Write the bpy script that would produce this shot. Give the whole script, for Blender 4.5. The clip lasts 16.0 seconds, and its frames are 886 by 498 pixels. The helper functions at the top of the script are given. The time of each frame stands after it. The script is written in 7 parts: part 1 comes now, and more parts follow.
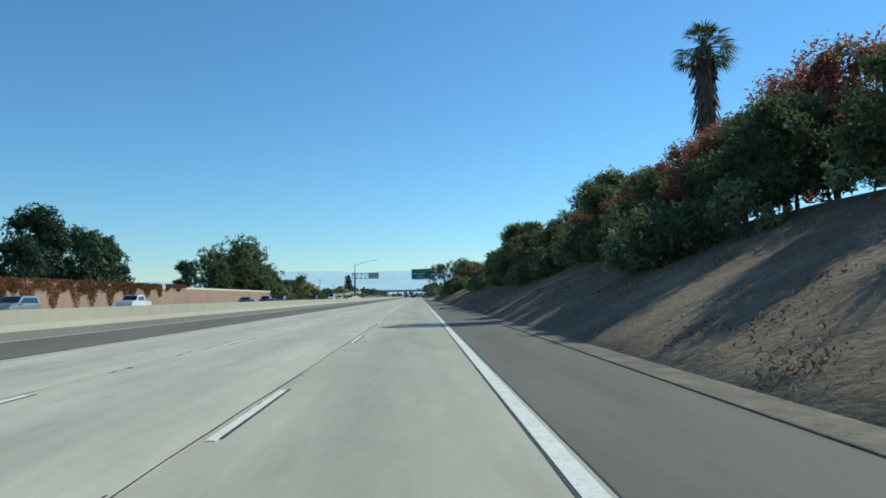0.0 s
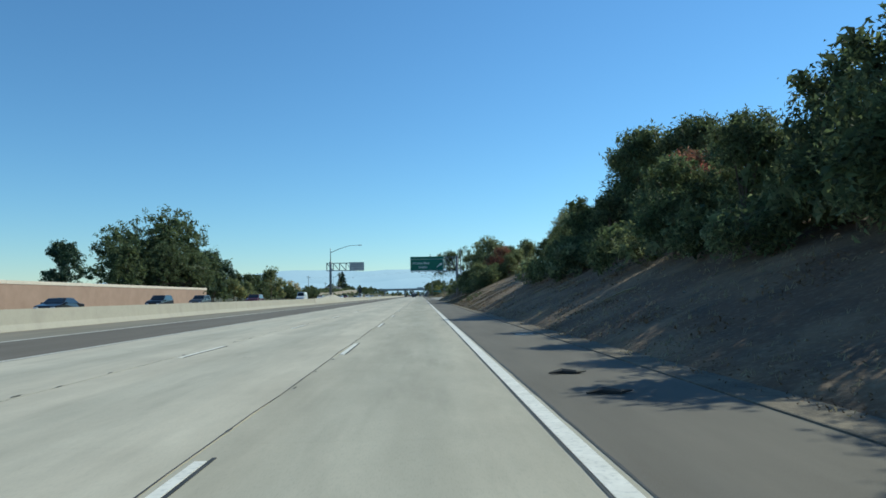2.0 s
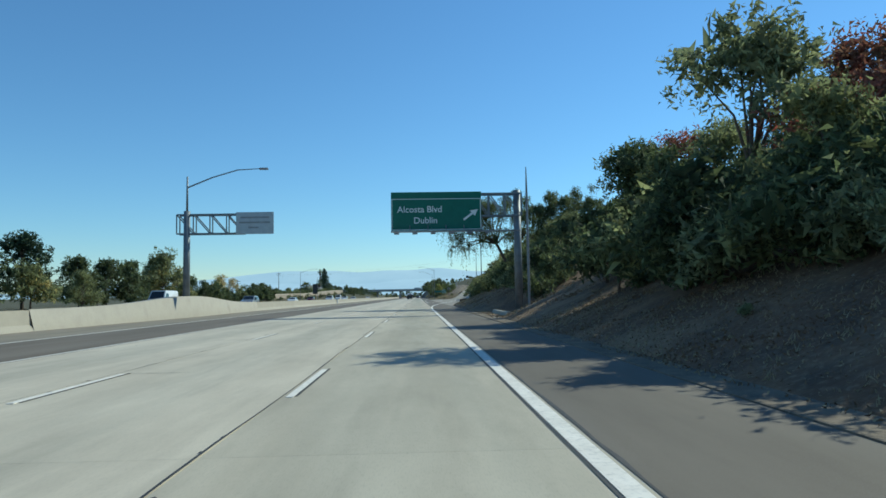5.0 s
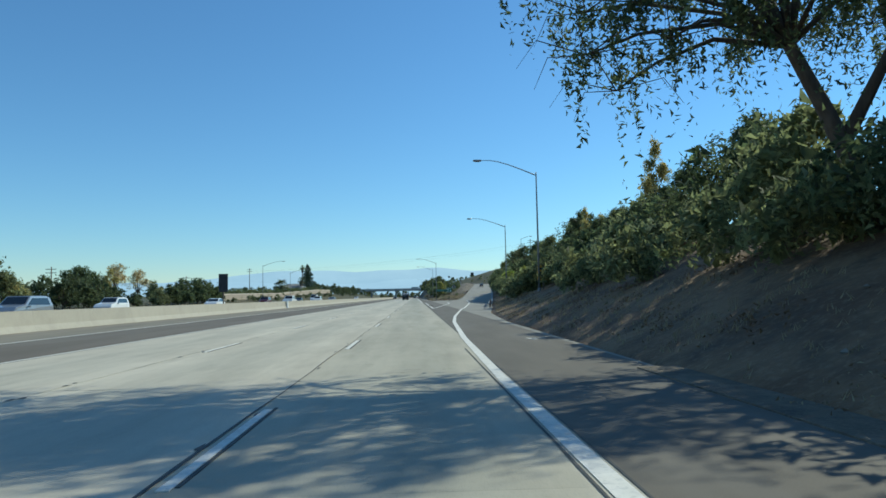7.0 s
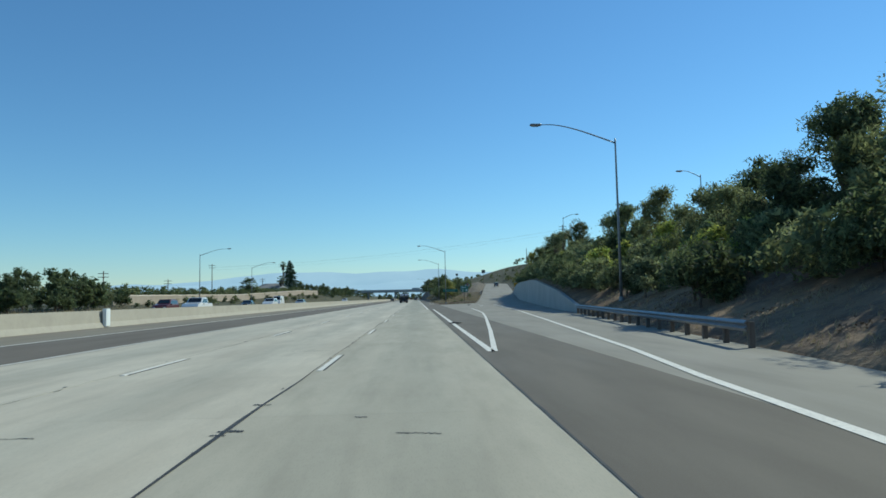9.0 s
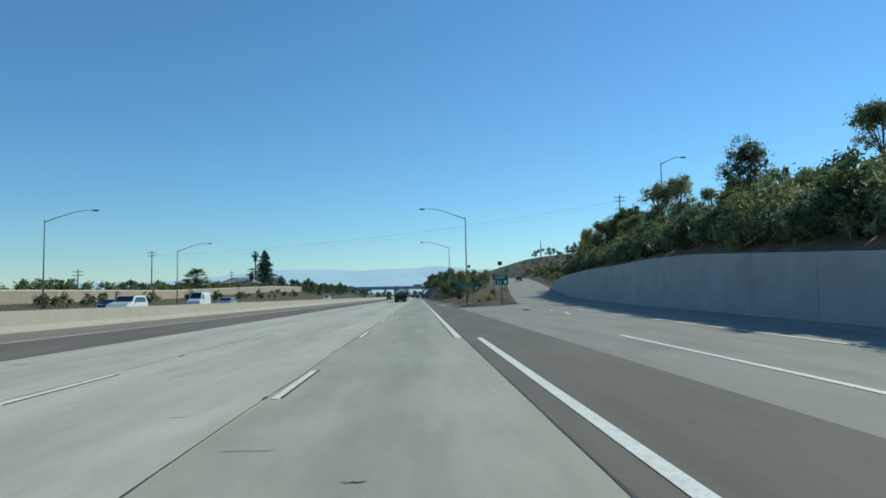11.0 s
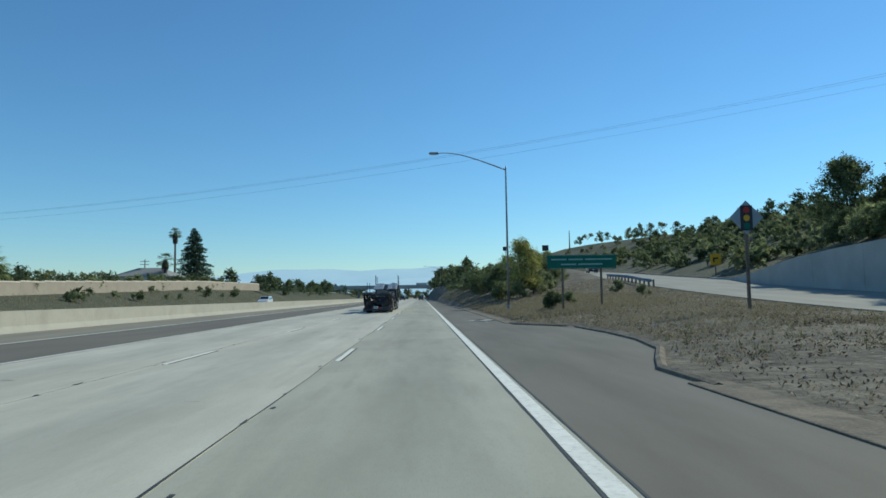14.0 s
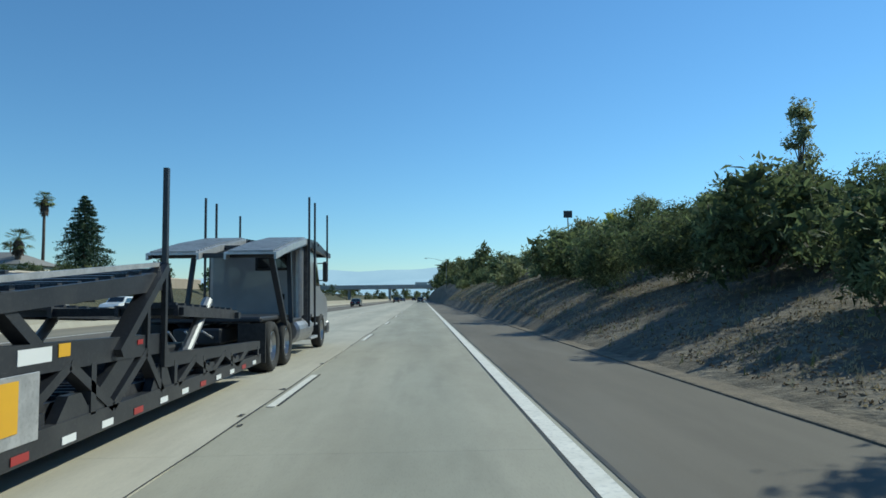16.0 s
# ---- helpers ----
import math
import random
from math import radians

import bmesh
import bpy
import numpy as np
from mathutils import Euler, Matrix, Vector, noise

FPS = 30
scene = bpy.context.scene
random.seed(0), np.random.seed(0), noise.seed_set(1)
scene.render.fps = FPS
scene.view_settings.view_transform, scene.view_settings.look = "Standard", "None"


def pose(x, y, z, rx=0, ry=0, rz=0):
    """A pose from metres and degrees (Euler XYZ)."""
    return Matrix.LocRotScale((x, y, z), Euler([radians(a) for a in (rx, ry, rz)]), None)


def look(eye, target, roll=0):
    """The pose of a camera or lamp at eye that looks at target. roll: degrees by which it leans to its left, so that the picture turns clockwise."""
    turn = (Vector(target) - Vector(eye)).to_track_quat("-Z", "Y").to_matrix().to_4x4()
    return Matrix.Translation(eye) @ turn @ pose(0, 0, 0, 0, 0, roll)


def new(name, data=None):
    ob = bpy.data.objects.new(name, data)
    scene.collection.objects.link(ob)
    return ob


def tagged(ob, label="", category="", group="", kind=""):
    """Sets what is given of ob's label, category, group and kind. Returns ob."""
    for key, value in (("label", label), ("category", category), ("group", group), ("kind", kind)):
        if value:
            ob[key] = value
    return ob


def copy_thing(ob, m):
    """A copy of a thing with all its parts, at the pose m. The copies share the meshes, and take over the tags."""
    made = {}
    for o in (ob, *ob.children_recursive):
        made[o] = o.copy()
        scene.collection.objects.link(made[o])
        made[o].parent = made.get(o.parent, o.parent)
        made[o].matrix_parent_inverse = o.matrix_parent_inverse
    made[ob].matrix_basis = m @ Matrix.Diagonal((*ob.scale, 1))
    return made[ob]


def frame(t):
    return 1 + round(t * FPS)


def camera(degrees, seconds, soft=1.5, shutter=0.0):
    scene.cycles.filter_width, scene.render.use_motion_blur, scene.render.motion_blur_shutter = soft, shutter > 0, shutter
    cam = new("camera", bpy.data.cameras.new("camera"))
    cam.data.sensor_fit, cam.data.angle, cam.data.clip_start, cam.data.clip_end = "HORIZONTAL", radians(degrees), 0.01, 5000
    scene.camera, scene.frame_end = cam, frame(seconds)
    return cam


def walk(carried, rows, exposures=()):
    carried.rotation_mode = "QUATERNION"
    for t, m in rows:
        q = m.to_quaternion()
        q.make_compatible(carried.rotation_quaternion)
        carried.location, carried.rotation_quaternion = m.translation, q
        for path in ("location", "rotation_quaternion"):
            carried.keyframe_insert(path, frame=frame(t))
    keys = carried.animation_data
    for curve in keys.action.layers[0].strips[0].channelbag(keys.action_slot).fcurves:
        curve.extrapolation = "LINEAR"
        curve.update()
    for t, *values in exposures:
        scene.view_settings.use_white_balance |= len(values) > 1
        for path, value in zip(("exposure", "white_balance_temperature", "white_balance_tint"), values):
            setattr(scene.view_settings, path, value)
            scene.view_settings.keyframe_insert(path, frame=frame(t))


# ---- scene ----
cam = camera(68.0, 16.0, soft=1.6)
PATH = [
    (0.0, 0.184, 0.00, 1.471, 4.05, 0.90, -2.06),
    (0.5, 0.126, 15.38, 1.466, 4.00, 0.90, -2.08),
    (1.0, 0.053, 30.76, 1.461, 4.01, 0.90, -1.95),
    (1.5, -0.005, 46.14, 1.457, 3.97, 0.91, -1.95),
    (2.0, -0.021, 61.51, 1.455, 3.97, 0.97, -1.96),
    (2.5, -0.036, 76.83, 1.453, 3.94, 1.00, -1.96),
    (3.0, -0.042, 92.14, 1.450, 3.98, 1.02, -1.99),
    (3.5, -0.055, 107.41, 1.447, 4.04, 1.05, -2.00),
    (4.0, -0.104, 122.64, 1.440, 4.07, 1.04, -2.08),
    (4.5, -0.113, 137.85, 1.441, 4.06, 1.04, -2.14),
    (5.0, -0.097, 153.03, 1.447, 4.08, 1.03, -2.19),
    (5.5, -0.080, 168.17, 1.453, 4.10, 1.03, -2.24),
    (6.0, -0.063, 183.27, 1.457, 4.11, 1.03, -2.30),
    (6.5, -0.059, 198.34, 1.461, 4.14, 1.05, -2.33),
    (7.0, -0.036, 213.38, 1.461, 4.08, 1.09, -2.41),
    (7.5, 0.030, 228.40, 1.461, 4.16, 1.12, -2.36),
    (8.0, 0.041, 243.42, 1.461, 4.17, 1.12, -2.35),
    (8.5, 0.023, 258.46, 1.462, 4.19, 1.15, -2.37),
    (9.0, 0.033, 273.54, 1.464, 4.23, 1.18, -2.31),
    (9.5, 0.055, 288.63, 1.463, 4.20, 1.08, -2.29),
    (10.0, 0.074, 303.73, 1.463, 4.15, 1.07, -2.24),
    (10.5, 0.092, 318.87, 1.464, 4.09, 1.08, -2.19),
    (11.0, 0.110, 334.10, 1.464, 4.03, 1.10, -2.14),
    (11.5, 0.119, 349.42, 1.466, 3.95, 1.17, -2.09),
    (12.0, 0.088, 364.82, 1.472, 3.93, 1.20, -2.08),
    (12.5, 0.028, 380.37, 1.480, 3.97, 1.18, -2.03),
    (13.0, -0.008, 396.00, 1.468, 3.86, 1.01, -2.01),
    (13.5, 0.012, 411.66, 1.470, 3.98, 0.91, -1.92),
    (14.0, 0.000, 427.35, 1.482, 4.11, 0.90, -1.84),
    (14.5, 0.010, 443.00, 1.467, 4.01, 0.82, -1.67),
    (15.0, 0.045, 458.59, 1.452, 4.05, 0.73, -1.54),
    (15.5, 0.065, 474.11, 1.448, 4.15, 0.70, -1.81),
    (16.0, 0.060, 489.62, 1.448, 4.24, 0.75, -1.84),
]
walk(cam, [(t, pose(x, y, z, 90 + p, r, w)) for t, x, y, z, p, r, w in PATH], exposures=[(0.0, 0.15, 5770, -9), (3.5, 0.12, 5770, -9), (6.5, 0.14, 5770, -9), (7.2, 0.12, 5770, -9), (8.5, 0.02, 5770, -9), (11.5, 0.0, 5770, -9), (14.0, 0.01, 5770, -9), (16.0, 0.08, 5770, -9)])

# ---- light: a clear autumn afternoon, the sun ahead and to the right ----
SUN_EL, SUN_AZ = radians(38.5), radians(57.0)
world = bpy.data.worlds.new("sky")
scene.world = world
world.use_nodes = True
wn = world.node_tree
sky = wn.nodes.new("ShaderNodeTexSky")
sky.sky_type = "NISHITA"
sky.sun_disc = False
sky.sun_elevation, sky.sun_rotation = SUN_EL, SUN_AZ
sky.altitude, sky.air_density, sky.dust_density, sky.ozone_density = 1500.0, 1.4, 0.0, 8.0
wn.links.new(sky.outputs[0], wn.nodes["Background"].inputs[0])
wn.nodes["Background"].inputs[1].default_value = 0.1135
sun = new("sun", bpy.data.lights.new("sun", "SUN"))
sun.data.energy, sun.data.angle, sun.data.color = 3.75, radians(0.53), (1.0, 0.885, 0.735)
sun.matrix_world = look((0, 0, 60), (-math.sin(SUN_AZ) * math.cos(SUN_EL), -math.cos(SUN_AZ) * math.cos(SUN_EL), 60 - math.sin(SUN_EL)))


# ---- materials ----
def material(name, base, other=None, scale=1.0, rough=0.8, metal=0.0, bump=0.0, grain=None, stain=None, spread=0.0, through_light=0.0, stretch=(1, 1, 1), detail=6.0, contrast=(0.35, 0.65), coat=0.0):
    """Two colours mixed by noise at one scale, stained at another, with fine relief. spread: how much each object differs."""
    m = bpy.data.materials.new(name)
    m.use_nodes = True
    n, k = m.node_tree.nodes, m.node_tree.links
    b = n["Principled BSDF"]
    b.inputs["Roughness"].default_value, b.inputs["Metallic"].default_value = rough, metal
    b.inputs["Coat Weight"].default_value = coat
    tc = n.new("ShaderNodeTexCoord")
    geo = n.new("ShaderNodeNewGeometry")
    mp = n.new("ShaderNodeMapping")
    mp.inputs["Scale"].default_value = stretch
    k.new(geo.outputs["Position"], mp.inputs["Vector"])

    def noise_at(s, d=detail):
        t = n.new("ShaderNodeTexNoise")
        t.inputs["Scale"].default_value, t.inputs["Detail"].default_value, t.inputs["Roughness"].default_value = s, d, 0.6
        k.new(mp.outputs["Vector"], t.inputs["Vector"])
        return t

    def mixed(a, c, fac):
        x = n.new("ShaderNodeMix")
        x.data_type = "RGBA"
        for sock, v in ((x.inputs[6], a), (x.inputs[7], c)):
            if isinstance(v, tuple):
                sock.default_value = (*v, 1)
            else:
                k.new(v, sock)
        k.new(fac, x.inputs[0])
        return x.outputs[2]

    def ramp_of(out, lo, hi, top=1.0):
        r = n.new("ShaderNodeMapRange")
        r.inputs[1].default_value, r.inputs[2].default_value, r.inputs[4].default_value = lo, hi, top
        k.new(out, r.inputs[0])
        return r.outputs[0]

    colour = base
    if other:
        colour = mixed(base, other, ramp_of(noise_at(scale).outputs[0], *contrast))
    if stain:
        tone, s, amount = stain
        colour = mixed(colour, tone, ramp_of(noise_at(s, 3.0).outputs[0], 0.5, 0.75, amount))
    if grain:
        tone, s, amount = grain
        colour = mixed(colour, tone, ramp_of(noise_at(s, 2.0).outputs[0], 0.5, 0.8, amount))
    if spread:
        info = n.new("ShaderNodeObjectInfo")
        hsv = n.new("ShaderNodeHueSaturation")
        k.new(ramp_of(info.outputs["Random"], 0.0, 1.0, 2 * spread), n.new("ShaderNodeMath").inputs[0])
        add = [x for x in n if x.bl_idname == "ShaderNodeMath"][-1]
        add.inputs[1].default_value = 1.0 - spread
        k.new(add.outputs[0], hsv.inputs["Value"])
        if isinstance(colour, tuple):
            hsv.inputs["Color"].default_value = (*colour, 1)
        else:
            k.new(colour, hsv.inputs["Color"])
        colour = hsv.outputs[0]
    if isinstance(colour, tuple):
        b.inputs["Base Color"].default_value = (*colour, 1)
    else:
        k.new(colour, b.inputs["Base Color"])
    if bump:
        t = noise_at(bump[1])
        bp = n.new("ShaderNodeBump")
        bp.inputs["Strength"].default_value, bp.inputs["Distance"].default_value = bump[0], bump[2] if len(bump) > 2 else 0.02
        k.new(t.outputs[0], bp.inputs["Height"])
        k.new(bp.outputs[0], b.inputs["Normal"])
    if through_light:
        tr = n.new("ShaderNodeBsdfTranslucent")
        mx = n.new("ShaderNodeMixShader")
        mx.inputs[0].default_value = through_light
        if isinstance(colour, tuple):
            tr.inputs[0].default_value = (*colour, 1)
        else:
            k.new(colour, tr.inputs[0])
        k.new(b.outputs[0], mx.inputs[1])
        k.new(tr.outputs[0], mx.inputs[2])
        k.new(mx.outputs[0], n["Material Output"].inputs[0])
    return m


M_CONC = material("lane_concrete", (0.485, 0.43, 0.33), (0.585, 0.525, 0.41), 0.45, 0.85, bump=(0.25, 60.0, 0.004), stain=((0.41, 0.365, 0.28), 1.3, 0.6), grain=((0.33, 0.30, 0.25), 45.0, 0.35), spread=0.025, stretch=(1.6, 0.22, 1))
cn, ck = M_CONC.node_tree.nodes, M_CONC.node_tree.links
cb = cn["Principled BSDF"]
src = cb.inputs["Base Color"].links[0].from_socket
pos = cn.new("ShaderNodeNewGeometry")
sep = cn.new("ShaderNodeSeparateXYZ")
ck.new(pos.outputs["Position"], sep.inputs[0])
wav = cn.new("ShaderNodeMath")
wav.operation = "MULTIPLY_ADD"
wav.inputs[1].default_value, wav.inputs[2].default_value = 2 * math.pi / 3.97, 2 * math.pi * 0.20 / 3.97
ck.new(sep.outputs["X"], wav.inputs[0])
cs = cn.new("ShaderNodeMath")
cs.operation = "COSINE"
ck.new(wav.outputs[0], cs.inputs[0])
mp2 = cn.new("ShaderNodeMapping")
mp2.inputs["Scale"].default_value = (0.9, 0.035, 1)
ck.new(pos.outputs["Position"], mp2.inputs["Vector"])
nz = cn.new("ShaderNodeTexNoise")
nz.inputs["Scale"].default_value, nz.inputs["Detail"].default_value = 1.0, 4.0
ck.new(mp2.outputs[0], nz.inputs["Vector"])
ad = cn.new("ShaderNodeMath")
ad.operation = "MULTIPLY_ADD"
ad.inputs[1].default_value = 0.22
ck.new(cs.outputs[0], ad.inputs[0])
ck.new(nz.outputs[0], ad.inputs[2])
rg = cn.new("ShaderNodeMapRange")
rg.inputs[1].default_value, rg.inputs[2].default_value, rg.inputs[4].default_value = 0.40, 0.75, 0.55
ck.new(ad.outputs[0], rg.inputs[0])
mx = cn.new("ShaderNodeMix")
mx.data_type, mx.blend_type = "RGBA", "MULTIPLY"
mx.inputs[7].default_value = (0.74, 0.77, 0.78, 1)
ck.new(rg.outputs[0], mx.inputs[0])
ck.new(src, mx.inputs[6])
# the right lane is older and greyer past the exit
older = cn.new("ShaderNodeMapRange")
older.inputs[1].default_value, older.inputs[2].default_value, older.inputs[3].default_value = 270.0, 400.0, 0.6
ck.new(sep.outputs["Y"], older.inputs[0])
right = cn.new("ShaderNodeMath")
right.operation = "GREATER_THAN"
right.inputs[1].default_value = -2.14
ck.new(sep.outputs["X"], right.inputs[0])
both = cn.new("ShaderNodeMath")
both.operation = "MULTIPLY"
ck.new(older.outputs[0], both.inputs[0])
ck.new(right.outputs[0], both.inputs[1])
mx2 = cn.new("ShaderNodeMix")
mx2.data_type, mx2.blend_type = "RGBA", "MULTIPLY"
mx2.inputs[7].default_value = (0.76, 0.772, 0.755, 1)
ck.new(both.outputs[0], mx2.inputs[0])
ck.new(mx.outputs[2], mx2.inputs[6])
# pale scuffed patches at two sizes
mp3 = cn.new("ShaderNodeMapping")
mp3.inputs["Scale"].default_value = (0.8, 0.3, 1)
ck.new(pos.outputs["Position"], mp3.inputs["Vector"])
pz = cn.new("ShaderNodeTexNoise")
pz.inputs["Scale"].default_value, pz.inputs["Detail"].default_value, pz.inputs["Roughness"].default_value = 1.1, 9.0, 0.72
ck.new(mp3.outputs[0], pz.inputs["Vector"])
pr = cn.new("ShaderNodeMapRange")
pr.inputs[1].default_value, pr.inputs[2].default_value, pr.inputs[3].default_value, pr.inputs[4].default_value = 0.35, 0.68, 0.92, 1.07
ck.new(pz.outputs[0], pr.inputs[0])
ph = cn.new("ShaderNodeHueSaturation")
ck.new(pr.outputs[0], ph.inputs["Value"])
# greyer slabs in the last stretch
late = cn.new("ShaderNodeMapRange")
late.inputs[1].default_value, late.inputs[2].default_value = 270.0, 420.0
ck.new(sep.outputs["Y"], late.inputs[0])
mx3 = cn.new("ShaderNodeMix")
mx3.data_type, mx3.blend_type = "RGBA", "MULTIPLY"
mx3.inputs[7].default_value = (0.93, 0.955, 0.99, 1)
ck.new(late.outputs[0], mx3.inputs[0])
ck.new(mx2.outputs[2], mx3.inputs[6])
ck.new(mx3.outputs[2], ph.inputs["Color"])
ck.new(ph.outputs[0], cb.inputs["Base Color"])
M_FILLER = material("pale_joint_filler", (0.2, 0.185, 0.155), (0.3, 0.28, 0.23), 2.0, 0.9)
M_ASPH = material("shoulder_asphalt", (0.118, 0.1, 0.077), (0.158, 0.136, 0.106), 0.6, 0.9, bump=(0.4, 90.0, 0.006), stain=((0.19, 0.175, 0.15), 0.35, 0.55), grain=((0.21, 0.2, 0.18), 130.0, 0.5), stretch=(1.5, 0.25, 1))
M_ASPH2 = material("median_asphalt", (0.12, 0.098, 0.072), (0.16, 0.132, 0.098), 0.5, 0.9, bump=(0.4, 90.0, 0.006), stain=((0.2, 0.18, 0.145), 0.3, 0.5), grain=((0.2, 0.19, 0.17), 130.0, 0.4), stretch=(1.5, 0.2, 1))
M_ASPH3 = material("dusty_median_asphalt", (0.21, 0.18, 0.13), (0.26, 0.225, 0.165), 0.5, 0.9, bump=(0.4, 90.0, 0.006), stain=((0.13, 0.115, 0.09), 0.4, 0.6), grain=((0.2, 0.19, 0.17), 130.0, 0.4), stretch=(1.5, 0.2, 1))
M_DIKE = material("dusty_kerb_asphalt", (0.115, 0.092, 0.066), (0.225, 0.18, 0.125), 1.3, 0.95, bump=(0.8, 14.0, 0.03), stain=((0.075, 0.066, 0.055), 2.2, 0.8), grain=((0.3, 0.25, 0.18), 22.0, 0.6))
M_RAMP = material("weathered_ramp_pavement", (0.25, 0.23, 0.19), (0.31, 0.285, 0.24), 0.4, 0.9, bump=(0.3, 70.0, 0.005), stain=((0.19, 0.175, 0.15), 0.5, 0.6), stretch=(1.5, 0.3, 1))
M_LINE = material("road_marking_white", (0.82, 0.78, 0.70), (0.7, 0.665, 0.59), 3.0, 0.75, grain=((0.42, 0.41, 0.38), 14.0, 0.7))
M_TAR = material("joint_sealant", (0.03, 0.03, 0.03), (0.06, 0.058, 0.055), 4.0, 0.7)
M_BARR = material("barrier_concrete", (0.36, 0.33, 0.265), (0.42, 0.385, 0.31), 0.5, 0.85, bump=(0.2, 25.0, 0.01), stain=((0.26, 0.235, 0.19), 0.5, 0.65), grain=((0.3, 0.275, 0.23), 6.0, 0.4), spread=0.04)
M_SWALL = material("sound_wall_block", (0.32, 0.215, 0.155), (0.37, 0.25, 0.185), 0.6, 0.9, bump=(0.3, 12.0, 0.02), stain=((0.26, 0.17, 0.12), 0.25, 0.5), spread=0.05)
M_CAP = material("sound_wall_cap", (0.62, 0.53, 0.42), (0.68, 0.59, 0.48), 1.0, 0.85)
M_SWALL2 = material("pale_sound_wall", (0.34, 0.28, 0.215), (0.39, 0.325, 0.25), 0.5, 0.9, spread=0.05, stain=((0.34, 0.28, 0.22), 0.2, 0.4))
M_RWALL = material("retaining_wall_concrete", (0.36, 0.35, 0.33), (0.43, 0.42, 0.39), 0.4, 0.85, bump=(0.2, 20.0, 0.01), stain=((0.26, 0.25, 0.23), 0.3, 0.5), spread=0.03)
M_GROUND = material("dry_bank_soil", (0.15, 0.09, 0.052), (0.265, 0.175, 0.1), 0.3, 1.0, bump=(0.8, 4.0, 0.1), stain=((0.085, 0.062, 0.045), 0.8, 0.9), grain=((0.37, 0.275, 0.175), 7.0, 0.5), contrast=(0.42, 0.6))
M_GORE = material("grey_gore_soil", (0.105, 0.086, 0.062), (0.19, 0.158, 0.115), 0.6, 1.0, bump=(1.0, 2.2, 0.2), stain=((0.065, 0.055, 0.043), 0.9, 0.9), grain=((0.3, 0.255, 0.19), 4.0, 0.5), contrast=(0.42, 0.6))
M_LITTER = material("fallen_leaf_litter", (0.13, 0.075, 0.04), (0.24, 0.16, 0.085), 1.5, 0.95, grain=((0.33, 0.25, 0.15), 5.0, 0.5))
M_VERGE = material("far_verge_scrub_soil", (0.062, 0.062, 0.032), (0.102, 0.092, 0.05), 0.25, 1.0, bump=(0.9, 3.0, 0.15), stain=((0.07, 0.075, 0.035), 0.5, 0.8))
M_STRAW = material("dry_grass", (0.46, 0.38, 0.23), (0.34, 0.27, 0.16), 2.0, 0.9, through_light=0.25)
M_WEED = material("green_weed", (0.10, 0.12, 0.045), (0.16, 0.17, 0.06), 2.0, 0.9, through_light=0.25)
M_BARK = material("tree_bark", (0.085, 0.065, 0.05), (0.14, 0.11, 0.085), 6.0, 0.95, bump=(0.6, 18.0, 0.03), stretch=(1, 1, 0.3))
M_STEEL = material("galvanised_steel", (0.22, 0.23, 0.24), (0.28, 0.29, 0.30), 3.0, 0.5, metal=0.5, stain=((0.2, 0.2, 0.2), 0.8, 0.4))
M_DKSTEEL = material("weathered_gantry_steel", (0.16, 0.18, 0.19), (0.22, 0.24, 0.25), 2.0, 0.55, metal=0.4)
M_GREEN = material("green_sign_sheeting", (0.005, 0.12, 0.075), (0.01, 0.14, 0.09), 2.0, 0.45)
M_SIGNW = material("white_sign_legend", (0.75, 0.78, 0.76), rough=0.5)
M_SIGNBK = material("bare_aluminium_sign_back", (0.42, 0.44, 0.45), (0.36, 0.38, 0.4), 2.0, 0.45, metal=0.7)
M_YEL = material("yellow_sign_sheeting", (0.72, 0.40, 0.02), (0.66, 0.36, 0.02), 3.0, 0.5)
M_REDS = material("red_sign_sheeting", (0.4, 0.03, 0.025), (0.34, 0.03, 0.025), 3.0, 0.5)
M_BLACK = material("black_legend", (0.015, 0.015, 0.015), rough=0.6)
M_WOODPOLE = material("weathered_utility_pole_wood", (0.13, 0.10, 0.075), (0.2, 0.16, 0.125), 4.0, 0.9, stretch=(1, 1, 0.15), bump=(0.4, 14.0, 0.02))
# haze is painted into the hill colour; it glows so backlit slopes stay pale
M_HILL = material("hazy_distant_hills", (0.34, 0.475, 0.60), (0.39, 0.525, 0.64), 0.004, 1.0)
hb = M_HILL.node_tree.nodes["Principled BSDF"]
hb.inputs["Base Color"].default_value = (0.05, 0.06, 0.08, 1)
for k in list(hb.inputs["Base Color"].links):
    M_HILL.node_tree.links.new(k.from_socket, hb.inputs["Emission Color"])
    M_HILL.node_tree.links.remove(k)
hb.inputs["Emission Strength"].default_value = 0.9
M_ROOF = material("grey_roof_shingle", (0.20, 0.19, 0.18), (0.27, 0.26, 0.25), 3.0, 0.9)
M_STUCCO = material("cream_stucco", (0.6, 0.56, 0.48), (0.66, 0.62, 0.54), 1.0, 0.9)
M_DARK = material("shadowed_dark_metal", (0.035, 0.036, 0.04), (0.06, 0.06, 0.065), 3.0, 0.5, metal=0.4)


